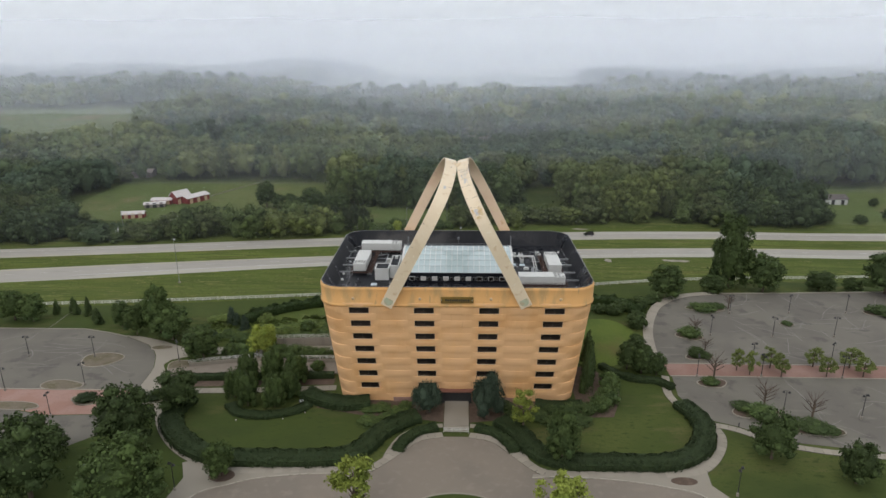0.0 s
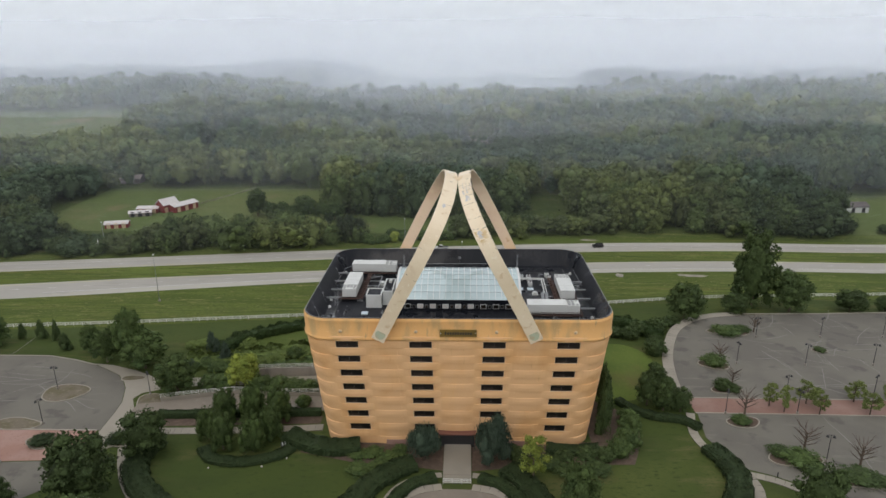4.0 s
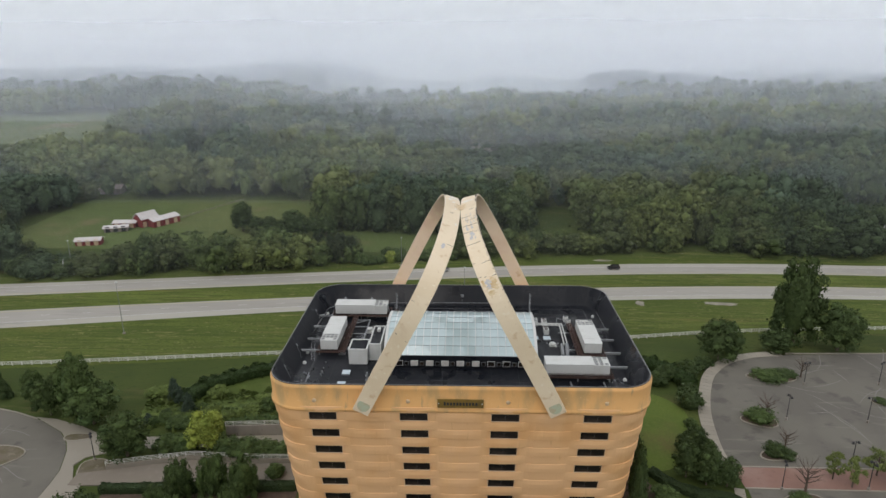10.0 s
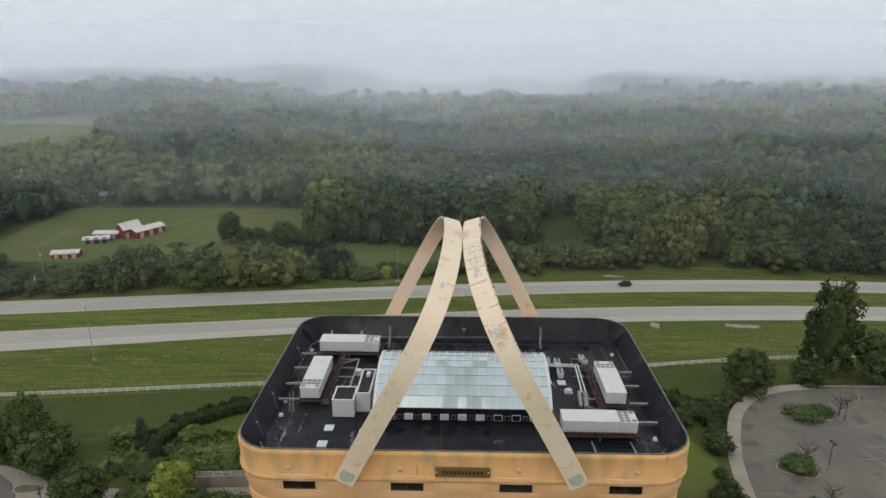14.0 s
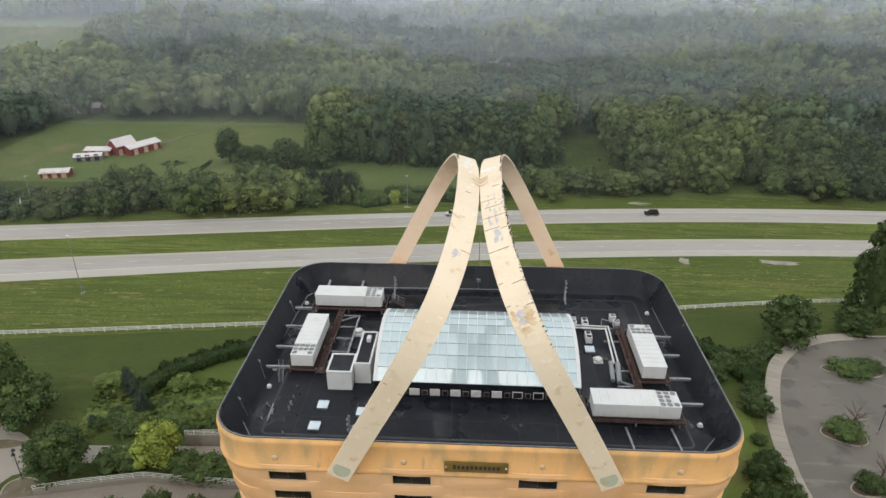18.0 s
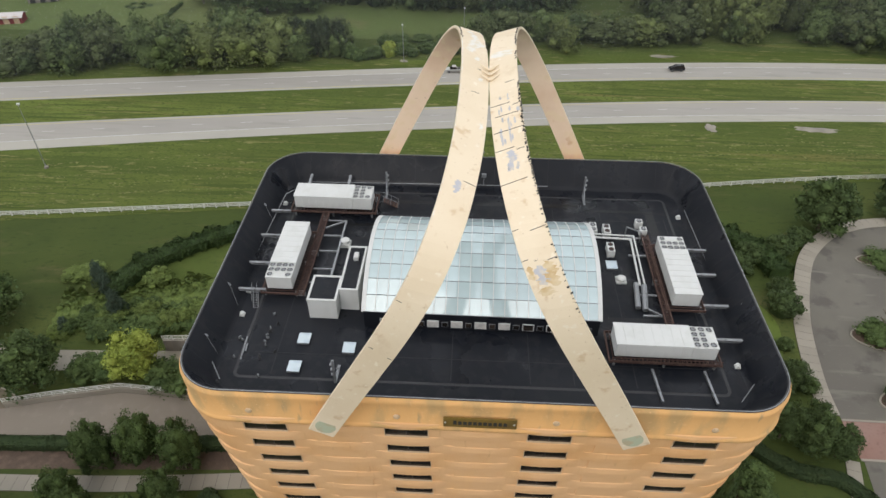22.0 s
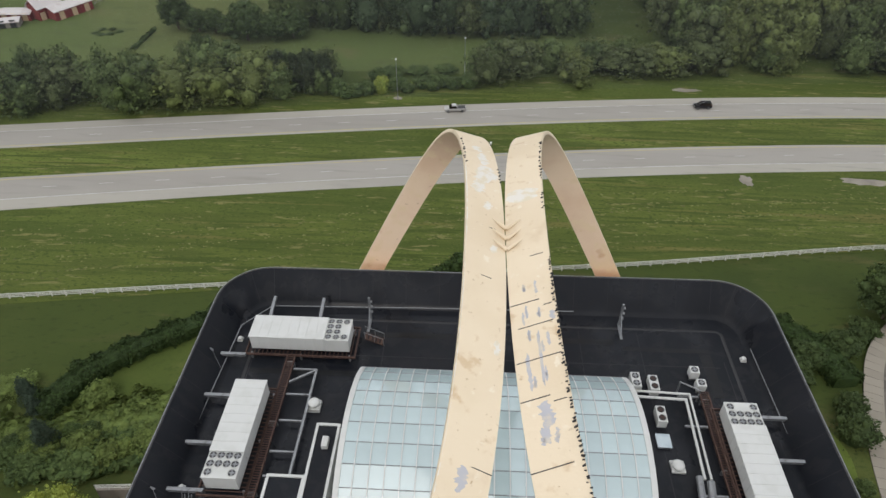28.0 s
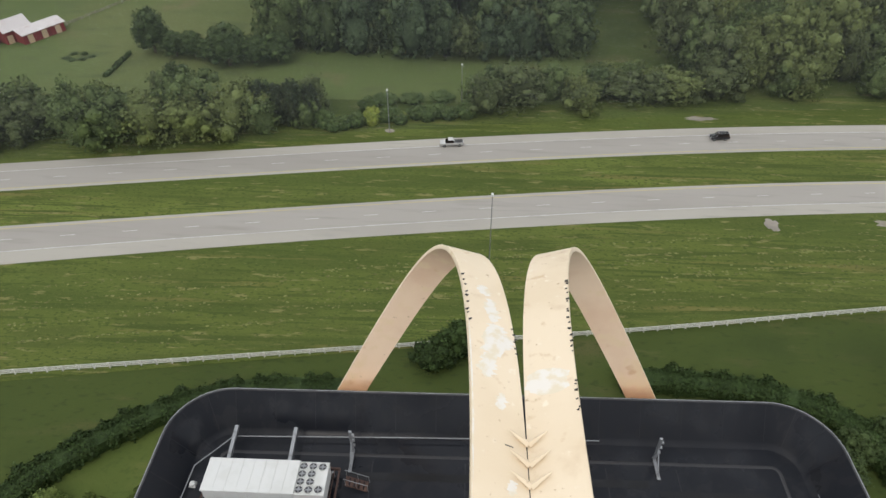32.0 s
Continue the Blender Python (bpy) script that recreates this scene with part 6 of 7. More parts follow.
def highway_lamp():
    ob = thing("highway_lamp", "tall slender grey highway light pole", "street lamp", group="highway lamps")
    part("footing", rod((0, 0, -0.1), (0, 0, 0.3), 0.5, sides=10), CONCRETE, ob)
    part("pole", rod((0, 0, 0.2), (0, 0, 11.4), 0.11, sides=8, r2=0.06), STEEL, ob)
    part("head", box(0.1, 0, 11.45, 0.7, 0.42, 0.26, 0.08), WHITE, ob, "white lamp head")
    return ob


first = highway_lamp()
for x, y, k in ((0.4, 99.0, (15.0 - lie(0.4, 99.0)) / 11.4), (-24.2, 149.3, 1.0), (-6.4, 164.6, 1.0), (-150, 140, 1.0)):
    copy_thing(first, pose(x, y, lie(x, y), 0, 0, 90) @ Matrix.Diagonal((1, 1, k, 1)))
first.matrix_world = pose(-103.1, 86.8, lie(-103.1, 86.8)) @ Matrix.Diagonal((1, 1, 1.46, 1))

# white board fence
fence_post = None
fence = thing("paddock_fence", "long white board fence across the grass", "fence")
fy = lambda x: 81.0 + 0.1366 * x
for k in range(-62, 63):
    x = k * 2.5
    if fence_post is None:
        o = part("post", box(0, 0, 0.6, 0.2, 0.2, 1.4), FENCE, fence)
        fence_post = o.data
    else:
        o = shared("post", fence_post, fence)
    o.location = (x, fy(x), lie(x, fy(x)))
for z in (0.45, 0.82, 1.18):
    line = [(k * 5.0, fy(k * 5.0)) for k in range(-31, 32)]
    draped("board", line, 0.07, z + 0.09, 0.18, FENCE, parent=fence, kind="", across=1)
for cx, cy, rx, ry in ((59.8, 115.6, 1.5, 2.6), (87, 117.2, 7.0, 1.6), (56, 160.5, 4.5, 1.2), (-24.2, 149.8, 1.4, 1.0)):
    rr = random.Random(int(cx))
    v = [(cx, cy, lie(cx, cy) + 0.12)]
    for a in np.linspace(0, 6.283, 18)[:-1]:
        x, y = cx + rx * rr.uniform(0.6, 1.15) * math.cos(a), cy + ry * rr.uniform(0.6, 1.15) * math.sin(a)
        v.append((x, y, lie(x, y) + 0.07))
    tagged(link("bare_patch", v, [(0, k, k % 17 + 1) for k in range(1, 18)], CONCRETE), "bare tan patch in the verge", "bare patch", kind="structure")


SHINGLE = material("dark_roof_shingle", (0.085, 0.075, 0.072), 0.9, tones=((0.5, (0.12, 0.105, 0.10), 0.45, 0.7, ONE),))


# farm and houses beyond the highway
def farm_building(name, x, y, w, d, h, rise, turn, wall, roof, label, doors=True):
    """A gabled building, ridge along its local x."""
    ob = thing(name, label, "barn" if wall is BARN else "house", (x, y, lie(x, y)), turn)
    v = [(-w / 2, -d / 2, -0.1), (w / 2, -d / 2, -0.1), (w / 2, d / 2, -0.1), (-w / 2, d / 2, -0.1), (-w / 2, -d / 2, h), (w / 2, -d / 2, h), (w / 2, d / 2, h), (-w / 2, d / 2, h), (-w / 2, 0, h + rise - 0.1), (w / 2, 0, h + rise - 0.1)]
    link("wall", v, [(0, 1, 5, 4), (1, 2, 6, 9, 5), (2, 3, 7, 6), (3, 0, 4, 8, 7)], wall, ob)
    e = 0.5
    k = rise / (d / 2)
    for s in (-1, 1):
        y1 = s * (d / 2 + e)
        z1 = h - e * k
        p = [(-w / 2 - e, 0, h + rise), (w / 2 + e, 0, h + rise), (w / 2 + e, y1, z1), (-w / 2 - e, y1, z1)]
        vv = p + [(a, b, c + 0.15) for a, b, c in p]
        link("roof", vv, [(0, 1, 2, 3), (4, 7, 6, 5), (0, 4, 5, 1), (1, 5, 6, 2), (2, 6, 7, 3), (3, 7, 4, 0)], roof, ob)
    if doors:
        for i in range(3):
            o = part("door", box(-w / 3 + i * w / 3, -d / 2 - 0.03, 1.3, 1.8, 0.1, 2.6, 0.0), TRIM if wall is BARN else DARK, ob, "plain pale door" if wall is BARN else "")
    return ob


farm_building("red_barn", -144.6, 206.2, 14, 7.0, 3.1, 1.1, 60, BARN, TIN, "red board barn with a pale tin roof")
farm_building("red_barn", -151.1, 203.4, 8.6, 6.0, 4.2, 2.4, 60, BARN, TIN, "tall red gabled barn with a pale tin roof")
farm_building("farm_shed", -159.4, 200.8, 10.4, 5.6, 2.4, 0.8, 3, BARN, TIN, "low red farm shed with a pale roof")
farm_building("farm_shed", -160.4, 193.4, 10, 4.6, 2.0, 0.7, 17, CONCRETE, TIN, "low grey farm shed with a pale roof")
farm_building("farm_shed", -161.4, 172.4, 10, 4.6, 2.2, 0.9, 12, BARN, TIN, "small open red shed with a pale roof")
farm_building("farmhouse", 203.0, 222.5, 16, 8, 3.2, 1.7, 2, WHITE, SHINGLE, "low white farmhouse with a dark roof")
farm_building("house", 156.0, 258.0, 12, 9, 5.0, 4.0, 60, FENCE, TIN, "pale house half hidden in trees", False)
farm_building("house", 11.5, 391.0, 12, 9, 4.4, 3.0, 15, CONCRETE, CONCRETE, "large pale house among the trees", False)
farm_building("house", -202.0, 270.0, 12, 8, 3.0, 1.6, 5, CONCRETE, CONCRETE, "low grey roofed house behind the field", False)
for x, y, w, d, h, a in ((-640, 1010, 40, 22, 9, 5), (-430, 800, 10, 8, 8, 20), (-385, 810, 8, 8, 9, 70), (-345, 790, 12, 9, 7, 10), (330, 830, 22, 12, 6, 4), (385, 900, 26, 14, 6, 30), (500, 930, 34, 16, 7, 0), (60, 1130, 60, 24, 9, 2), (110, 1120, 30, 20, 8, 8), (560, 850, 30, 14, 6, 12), (-170, 318, 14, 8, 3.0, 8)):
    farm_building("house", x, y, w, d, h, h * 0.35, a, WHITE, TIN, "pale distant building half lost in the mist", False)
paddock = thing("field_fence", "weathered post and rail fence between fields", "fence")
for i in range(17):
    u = i / 16
    x, y = -141 + 20 * u, 212 + 42 * u
    part("post", box(x, y, lie(x, y) + 0.6, 0.16, 0.16, 1.3), CONCRETE, paddock)
for z in (0.55, 1.0):
    draped("rail", [(-141, 212), (-131, 233), (-121, 254)], 0.07, z + 0.06, 0.12, CONCRETE, parent=paddock, kind="", across=1)
MEADOW = material("pale_meadow", (0.082, 0.110, 0.036), 0.95, tones=((0.012, (0.100, 0.118, 0.043), 0.42, 0.62, ONE), (0.03, (0.135, 0.118, 0.06), 0.58, 0.72, ONE), (0.2, (0.075, 0.095, 0.036), 0.52, 0.75, (0.4, 1, 1))), spec=0.1)
for x0, x1, yc, w, lab in ((-206, 30, 211, 90, "pale green pasture round the red barns"), (-480, -256, 420, 160, "pale green hay field between woods"), (-200, 165, 850, 310, "misty pale field among the woods"), (-156, 256, 1125, 280, "far pale field in the mist"), (178, 288, 217, 86, "mown yard round the white farmhouse")):
    draped("meadow", np.stack([np.linspace(x0, x1, 40), np.full(40, yc)], 1).tolist(), w, 0.04 if yc < 300 else 0.5, 0.1, MEADOW, lab, "field", across=2 if yc < 300 else 24)


# vehicles on the far carriageway
def vehicle(name, label, category, x, y, turn, paint, pickup):
    ob = thing(name, label, category, (x, y, lie(x, y) + 0.115), turn)
    L, W = (5.6, 1.95) if pickup else (4.7, 1.85)
    bm = bmesh.new()
    prof = [(-L / 2, 0.45), (-L / 2, 0.95), (-L / 2 + 1.2, 1.08), (L / 2, 1.08), (L / 2, 0.45)]
    for sy in (-W / 2, W / 2):
        for px, pz in prof:
            bm.verts.new((px, sy, pz))
    bm.verts.ensure_lookup_table()
    n = len(prof)
    bm.faces.new([bm.verts[i] for i in range(n)])
    bm.faces.new([bm.verts[n + i] for i in reversed(range(n))])
    for i in range(n):
        bm.faces.new([bm.verts[i], bm.verts[(i + 1) % n], bm.verts[n + (i + 1) % n], bm.verts[n + i]])
    bmesh.ops.bevel(bm, geom=bm.edges[:], offset=0.07, segments=2, affect="EDGES")
    part("body", bm, paint, ob)
    c0, c1 = (-L / 2 + 1.2, 0.5) if pickup else (-L / 2 + 1.1, L / 2 - 0.15)
    bm = bmesh.new()
    lo = [bm.verts.new((px, py, 1.05)) for px, py in ((c0, -W / 2 + 0.06), (c1, -W / 2 + 0.06), (c1, W / 2 - 0.06), (c0, W / 2 - 0.06))]
    hi = [bm.verts.new((px, py, 1.72)) for px, py in ((c0 + 0.7, -W / 2 + 0.25), (c1 - 0.2, -W / 2 + 0.25), (c1 - 0.2, W / 2 - 0.25), (c0 + 0.7, W / 2 - 0.25))]
    for i in range(4):
        bm.faces.new((lo[i], lo[(i + 1) % 4], hi[(i + 1) % 4], hi[i]))
    bm.faces.new(hi)
    part("cabin", bm, GLASS, ob, "dark glazed cabin")
    part("roof", box((c0 + 0.7 + c1 - 0.2) / 2, 0, 1.745, c1 - c0 - 0.9, W - 0.48, 0.07, 0.02), paint, ob)
    if pickup:
        part("load_bed", box((c1 + L / 2) / 2, 0, 1.07, L / 2 - c1 - 0.2, W - 0.3, 0.1), DARK, ob, "dark open load bed")
    for wx in (-L / 2 + 0.9, L / 2 - 1.0):
        for s in (-1, 1):
            tyre = part("tyre", rod((wx, s * (W / 2 - 0.2), 0.36), (wx, s * (W / 2 + 0.02), 0.36), 0.36, sides=16), DARK, ob)
            part("rim", rod((wx, s * (W / 2 + 0.0), 0.36), (wx, s * (W / 2 + 0.03), 0.36), 0.2, sides=10), STEEL, tyre)
    for s in (-1, 1):
        part("headlight", box(-L / 2, s * 0.65, 0.82, 0.06, 0.35, 0.16), WHITE, ob)
        part("tail_light", box(L / 2, s * 0.72, 0.9, 0.05, 0.18, 0.25), BARN, ob)
    return ob


SILVER = material("silver_car_paint", (0.45, 0.45, 0.44), 0.3, 0.4)
BLACKCAR = material("black_car_paint", (0.015, 0.015, 0.018), 0.25)
vehicle("pickup_truck", "silver pickup truck driving on the far carriageway", "truck", -8.3, 143.6, 6.5, SILVER, True)
vehicle("sport_utility_car", "black sport utility car driving on the far carriageway", "car", 58.1, 150.2, 4.5, BLACKCAR, False)

# small things on the lawns
for x, y in ((-50.2, -7.4), (-39.6, -6.6), (-35.5, -2.8), (-35.2, -3.8)):
    m = thing("lawn_marker", "small pale marker stone on the lawn", "marker", (x, y, 0), x * 31 % 90, "lawn markers")
    part("stone", box(0, 0, 0.1, 0.34, 0.26, 0.24, 0.05), TIN, m)
rack = thing("valve_rack", "low dark rack of valves on the lawn", "valve rack", (-36.4, 1.0, 0), 20)
part("frame", box(0, 0, 0.14, 2.6, 1.3, 0.3, 0.04), DARK, rack)
for i in range(4):
    for j in range(2):
        part("valve", rod((-0.9 + 0.6 * i, -0.3 + 0.6 * j, 0.25), (-0.9 + 0.6 * i, -0.3 + 0.6 * j, 0.62), 0.16, sides=8), WHITE, rack)
for x, y in ((54.8, 2.5), (62.9, -7.2), (72.2, -14.2)):
    b = thing("bollard", "short dark metal bollard beside the walk", "bollard", (x, y, 0.05), 0, "bollards")
    part("post", rod((0, 0, 0), (0, 0, 0.95), 0.11, sides=10), DARK, b)
    part("cap", rod((0, 0, 0.93), (0, 0, 1.05), 0.15, sides=10, r2=0.08), DARK, b)
snag = thing("dead_tree", "pale dead tree snag before the roadside wood", "dead tree", (-149.3, 133.6, lie(-149.3, 133.6)))
bm = rod((0, 0, -0.1), (0.2, 0, 5.6), 0.3, sides=7, r2=0.12)
for i in range(7):
    a, z = i * 2.4, 1.6 + 0.55 * i
    rod((0.1, 0, z), (0.1 + 1.1 * math.cos(a), 1.1 * math.sin(a), z + 1.0), 0.11, bm, 5, 0.04)
part("trunk", bm, FENCE, snag, "bleached bare trunk")

# ---------------------------------------------------------------- on the roof
DECK = 26.4
GLOSSROOF = material("wet_dark_membrane", (0.003, 0.0035, 0.0045), 0.28, tones=((0.8, (0.007, 0.008, 0.010), 0.5, 0.7, ONE),), spec=0.3)


def grating(ob, x0, x1, y0, y1, z, step=0.45):
    """Cross bars between two edge beams."""
    bm = bmesh.new()
    n = int((x1 - x0) / step)
    for i in range(n + 1):
        box(x0 + (x1 - x0) * i / n, (y0 + y1) / 2, z, 0.09, y1 - y0, 0.05, bm=bm)
    part("grating", bm, RUST, ob)
    for y in (y0, y1):
        part("edge_beam", box((x0 + x1) / 2, y, z - 0.05, x1 - x0, 0.14, 0.26), RUST, ob)


def rooftop_unit():
    """A long white air handler with a fan deck at its +x end; 10.9 by 3.2 m."""
    ob = thing("rooftop_unit", "long white rooftop air unit with a fan deck", "air conditioner", group="rooftop air units")
    part("body", box(-1.35, 0, 0.98, 8.1, 3.1, 1.9, 0.04), WHITE, ob)
    part("lid", box(-1.35, 0, 1.96, 8.25, 3.25, 0.08, 0.02), WHITE, ob)
    part("fan_section", box(4.05, 0, 0.90, 2.66, 3.1, 1.76, 0.04), WHITE, ob)
    part("fan_deck", box(4.05, 0, 1.82, 2.74, 3.2, 0.08, 0.02), WHITE, ob)
    me = None
    for s in (-1, 1):
        for i in range(8):
            if me is None:
                o = part("side_panel", box(0, 0, 0, 0.92, 0.03, 1.62, 0.0), WHITE, ob)
                me = o.data
            else:
                o = shared("side_panel", me, ob)
            o.location = (-4.85 + i * 1.0, s * 1.565, 0.98)
    for i in range(7):
        part("lid_seam", box(-4.4 + i * 1.02, 0, 2.01, 0.06, 3.2, 0.04), WHITE, ob)
    fan_parts = None
    for ix, row in enumerate((4, 4, 2)):
        for k in range(row):
            x = 3.15 + ix * 0.86
            y = (-1.14 + k * 0.76) if row == 4 else (-1.1 + k * 2.2)
            if fan_parts is None:
                bm = bmesh.new()
                bmesh.ops.create_cone(bm, cap_ends=True, segments=20, radius1=0.35, radius2=0.35, depth=0.06)
                fan = part("fan_well", bm, DARK, ob)
                bm = bmesh.new()
                for a in range(20):
                    t0, t1 = a * math.pi / 10, (a + 1) * math.pi / 10
                    q = [bm.verts.new((r * math.cos(t), r * math.sin(t), z)) for r, z in ((0.33, 0.0), (0.36, 0.12), (0.40, 0.0)) for t in (t0, t1)]
                    bm.faces.new((q[0], q[1], q[3], q[2]))
                    bm.faces.new((q[2], q[3], q[5], q[4]))
                rim = part("fan_ring", bm, WHITE, fan)
                bm = bmesh.new()
                for a in range(4):
                    box(0.16 * math.cos(a * 1.571), 0.16 * math.sin(a * 1.571), 0.05, 0.26, 0.13, 0.03, bm=bm, turn=a * 90 + 20)
                bmesh.ops.create_cone(bm, cap_ends=True, segments=10, radius1=0.09, radius2=0.07, depth=0.1, matrix=pose(0, 0, 0.06))
                blade = part("fan_blade", bm, STEEL, fan)
                fan_parts = (fan.data, rim.data, blade.data)
            else:
                fan = shared("fan_well", fan_parts[0], ob)
                shared("fan_ring", fan_parts[1], fan)
                shared("fan_blade", fan_parts[2], fan)
            fan.location = (x, y, 1.87)
    return ob


unit = rooftop_unit()
UNITS = ((-21.0, 35.4, 0), (19.95, 10.35, 0), (-24.45, 22.6, -90), (24.0, 22.45, 90))
unit.matrix_world = pose(UNITS[0][0], UNITS[0][1], DECK + 1.05, 0, 0, 0)
for x, y, a in UNITS[1:]:
    copy_thing(unit, pose(x, y, DECK + 1.05, 0, 0, a))
for x, y, a in UNITS:
    p = thing("equipment_platform", "rusty steel platform under a rooftop unit", "platform", (x, y, DECK), a, "equipment platforms")
    grating(p, -6.0, 6.0, -2.2, 2.2, 0.95)
    for ex in (-6.0, 6.0):
        part("end_beam", box(ex, 0, 0.88, 0.16, 4.5, 0.26), RUST, p)
    for lx in (-5.4, 0, 5.4):
        for ly in (-1.9, 1.9):
            part("leg", box(lx, ly, 0.42, 0.2, 0.2, 0.84), STEEL, p)
for x0, x1, y0, y1, lab in ((-22.3, -21.45, 16.4, 33.2, "rusty grated catwalk beside a rooftop unit"), (21.2, 22.05, 12.8, 30.5, "rusty grated catwalk beside a rooftop unit")):
    c = thing("catwalk", lab, "catwalk", ((x0 + x1) / 2, (y0 + y1) / 2, DECK), 90, "catwalks")
    grating(c, -(y1 - y0) / 2, (y1 - y0) / 2, -(x1 - x0) / 2, (x1 - x0) / 2, 0.95, 0.26)
    for k in (-1, 0, 1):
        part("leg", box(k * (y1 - y0) * 0.45, 0, 0.42, 0.15, 0.9, 0.84), STEEL, c)
guard = thing("guard_rail", "low rusty guard rail along a platform", "railing", (19.95, 8.0, DECK + 1.0))
for i in range(30):
    part("baluster", box(-5.8 + i * 0.4, 0, 0.35, 0.05, 0.05, 0.7), RUST, guard)
for z in (0.3, 0.7):
    part("bar", box(0, 0, z, 11.8, 0.06, 0.06), RUST, guard)


def beam(a, b, label="galvanised steel support beam on the roof", r=0.17):
    a, b = Vector(a), Vector(b)
    ob = part("support_beam", box(0, 0, 0, (b - a).length, r * 2, r * 2), STEEL, None)
    ob.matrix_world = Matrix.Translation((a + b) / 2) @ (b - a).to_track_quat("X", "Z").to_matrix().to_4x4()
    return tagged(ob, label, "beam", "support beams")


for xa, ya, xb in ((-30.6, 33.0, -26.9), (-30.5, 27.5, -26.4), (-30.4, 21.9, -26.3), (-30.3, 17.0, -26.2), (29.8, 27.6, 26.2), (29.9, 22.8, 26.2), (29.9, 17.3, 26.2), (30.1, 11.9, 26.0)):
    beam((xa, ya, DECK + 0.95), (xb, ya, DECK + 0.95))
for xa in (-25.6, -19.8):
    beam((xa, 41.4, DECK + 1.6), (xa, 37.4, DECK + 0.9))
for y in (31.5, 28.2, 25.0, 21.5, 18.9):
    beam((-21.3, y, DECK + 0.7), (-18.8, y, DECK + 0.7), r=0.09)
beam((-18.8, 31.5, DECK + 0.75), (-18.8, 17.5, DECK + 0.75), r=0.12)
beam((-18.9, 31.2, DECK + 0.9), (-21.3, 29.6, DECK + 0.9), r=0.1)
for y in (30.0, 26.4, 19.0, 15.5):
    beam((18.9, y, DECK + 0.7), (21.1, y, DECK + 0.7), r=0.1)
for x in (18.6, 24.2):
    beam((x, 7.9, DECK + 0.2), (x + 0.3, 3.6, DECK + 0.2), r=0.12)
beam((19.3, 17.4, DECK + 0.3), (21.0, 15.4, DECK + 0.9), r=0.1)


def pipe_run(name, pts, r, mat, label, category="pipe"):
    ob = thing(name, label, category)
    for a, b in zip(pts, pts[1:]):
        part("length", rod(a, b, r, sides=8), mat, ob)
    for p in pts[1:-1]:
        bm = bmesh.new()
        bmesh.ops.create_uvsphere(bm, u_segments=8, v_segments=6, radius=r * 1.15, matrix=Matrix.Translation(p))
        part("elbow", bm, mat, ob)
    return ob


pipe_run("conduit", [(-27.6, 3.6, 26.95), (-29.4, 6.2, 27.0), (-29.3, 26, 27.0), (-28.8, 37.6, 27.0), (-26.0, 40.9, 27.0), (-9, 41.4, 27.0), (9.5, 41.8, 27.0)], 0.06, STEEL, "thin grey conduit along the foot of the parapet")
pipe_run("conduit", [(26.9, 3.8, 26.95), (28.9, 6.2, 27.0), (28.9, 21, 27.0), (28.4, 37.0, 27.0)], 0.05, STEEL, "thin grey conduit along the foot of the parapet")
pipe_run("duct", [(14.0, 29.6, DECK + 1.0), (19.6, 29.4, DECK + 1.0), (19.3, 20.5, DECK + 1.0)], 0.14, WHITE, "white insulated pipe across the roof")
pipe_run("duct", [(14.0, 30.3, DECK + 1.0), (20.1, 30.1, DECK + 1.0), (19.9, 20.5, DECK + 1.0)], 0.12, WHITE, "white insulated pipe across the roof")
pipe_run("silencer", [(18.9, 20.8, DECK + 0.9), (18.6, 17.0, DECK + 0.5)], 0.34, STEEL, "thick silver insulated duct on the roof")
pipe_run("silencer", [(19.7, 20.2, DECK + 1.2), (19.4, 16.6, DECK + 0.5)], 0.36, STEEL, "thick silver insulated duct on the roof")
pipe_run("pipe_frame", [(19.2, 31.0, DECK), (19.2, 31.0, DECK + 1.8), (21.0, 30.0, DECK + 1.8), (21.0, 30.0, DECK)], 0.08, STEEL, "bent galvanised pipe frame")


def condenser(x, y, fans, turn=0.0):
    ob = thing("condenser", "small white outdoor condenser with a fan on top" if fans == 1 else "white outdoor condenser with two fans", "air conditioner", (x, y, DECK), turn, "condensers")
    L = 0.95 * fans
    part("body", box(0, 0, 0.75, 0.95, L, 1.0, 0.04), WHITE, ob)
    for sy in (-1, 1):
        part("foot", box(0, sy * L * 0.4, 0.13, 0.9, 0.1, 0.26), STEEL, ob)
    for k in range(fans):
        y0 = (k - (fans - 1) / 2) * 0.95
        bm = bmesh.new()
        bmesh.ops.create_cone(bm, cap_ends=True, segments=18, radius1=0.36, radius2=0.36, depth=0.04, matrix=pose(0, y0, 1.265))
        f = part("fan_well", bm, DARK, ob)
        bm = bmesh.new()
        for a in range(4):
            box(0.17 * math.cos(a * 1.571), y0 + 0.17 * math.sin(a * 1.571), 1.295, 0.27, 0.13, 0.02, bm=bm, turn=a * 90 + 20)
        part("fan_blade", bm, RUST if (x > 16 and fans == 2) else STEEL, f)
    return ob


for x, y, n in ((14.9, 31.6, 2), (16.7, 31.3, 2), (16.7, 27.4, 2), (21.3, 33.2, 1), (21.6, 31.5, 1)):
    condenser(x, y, n)


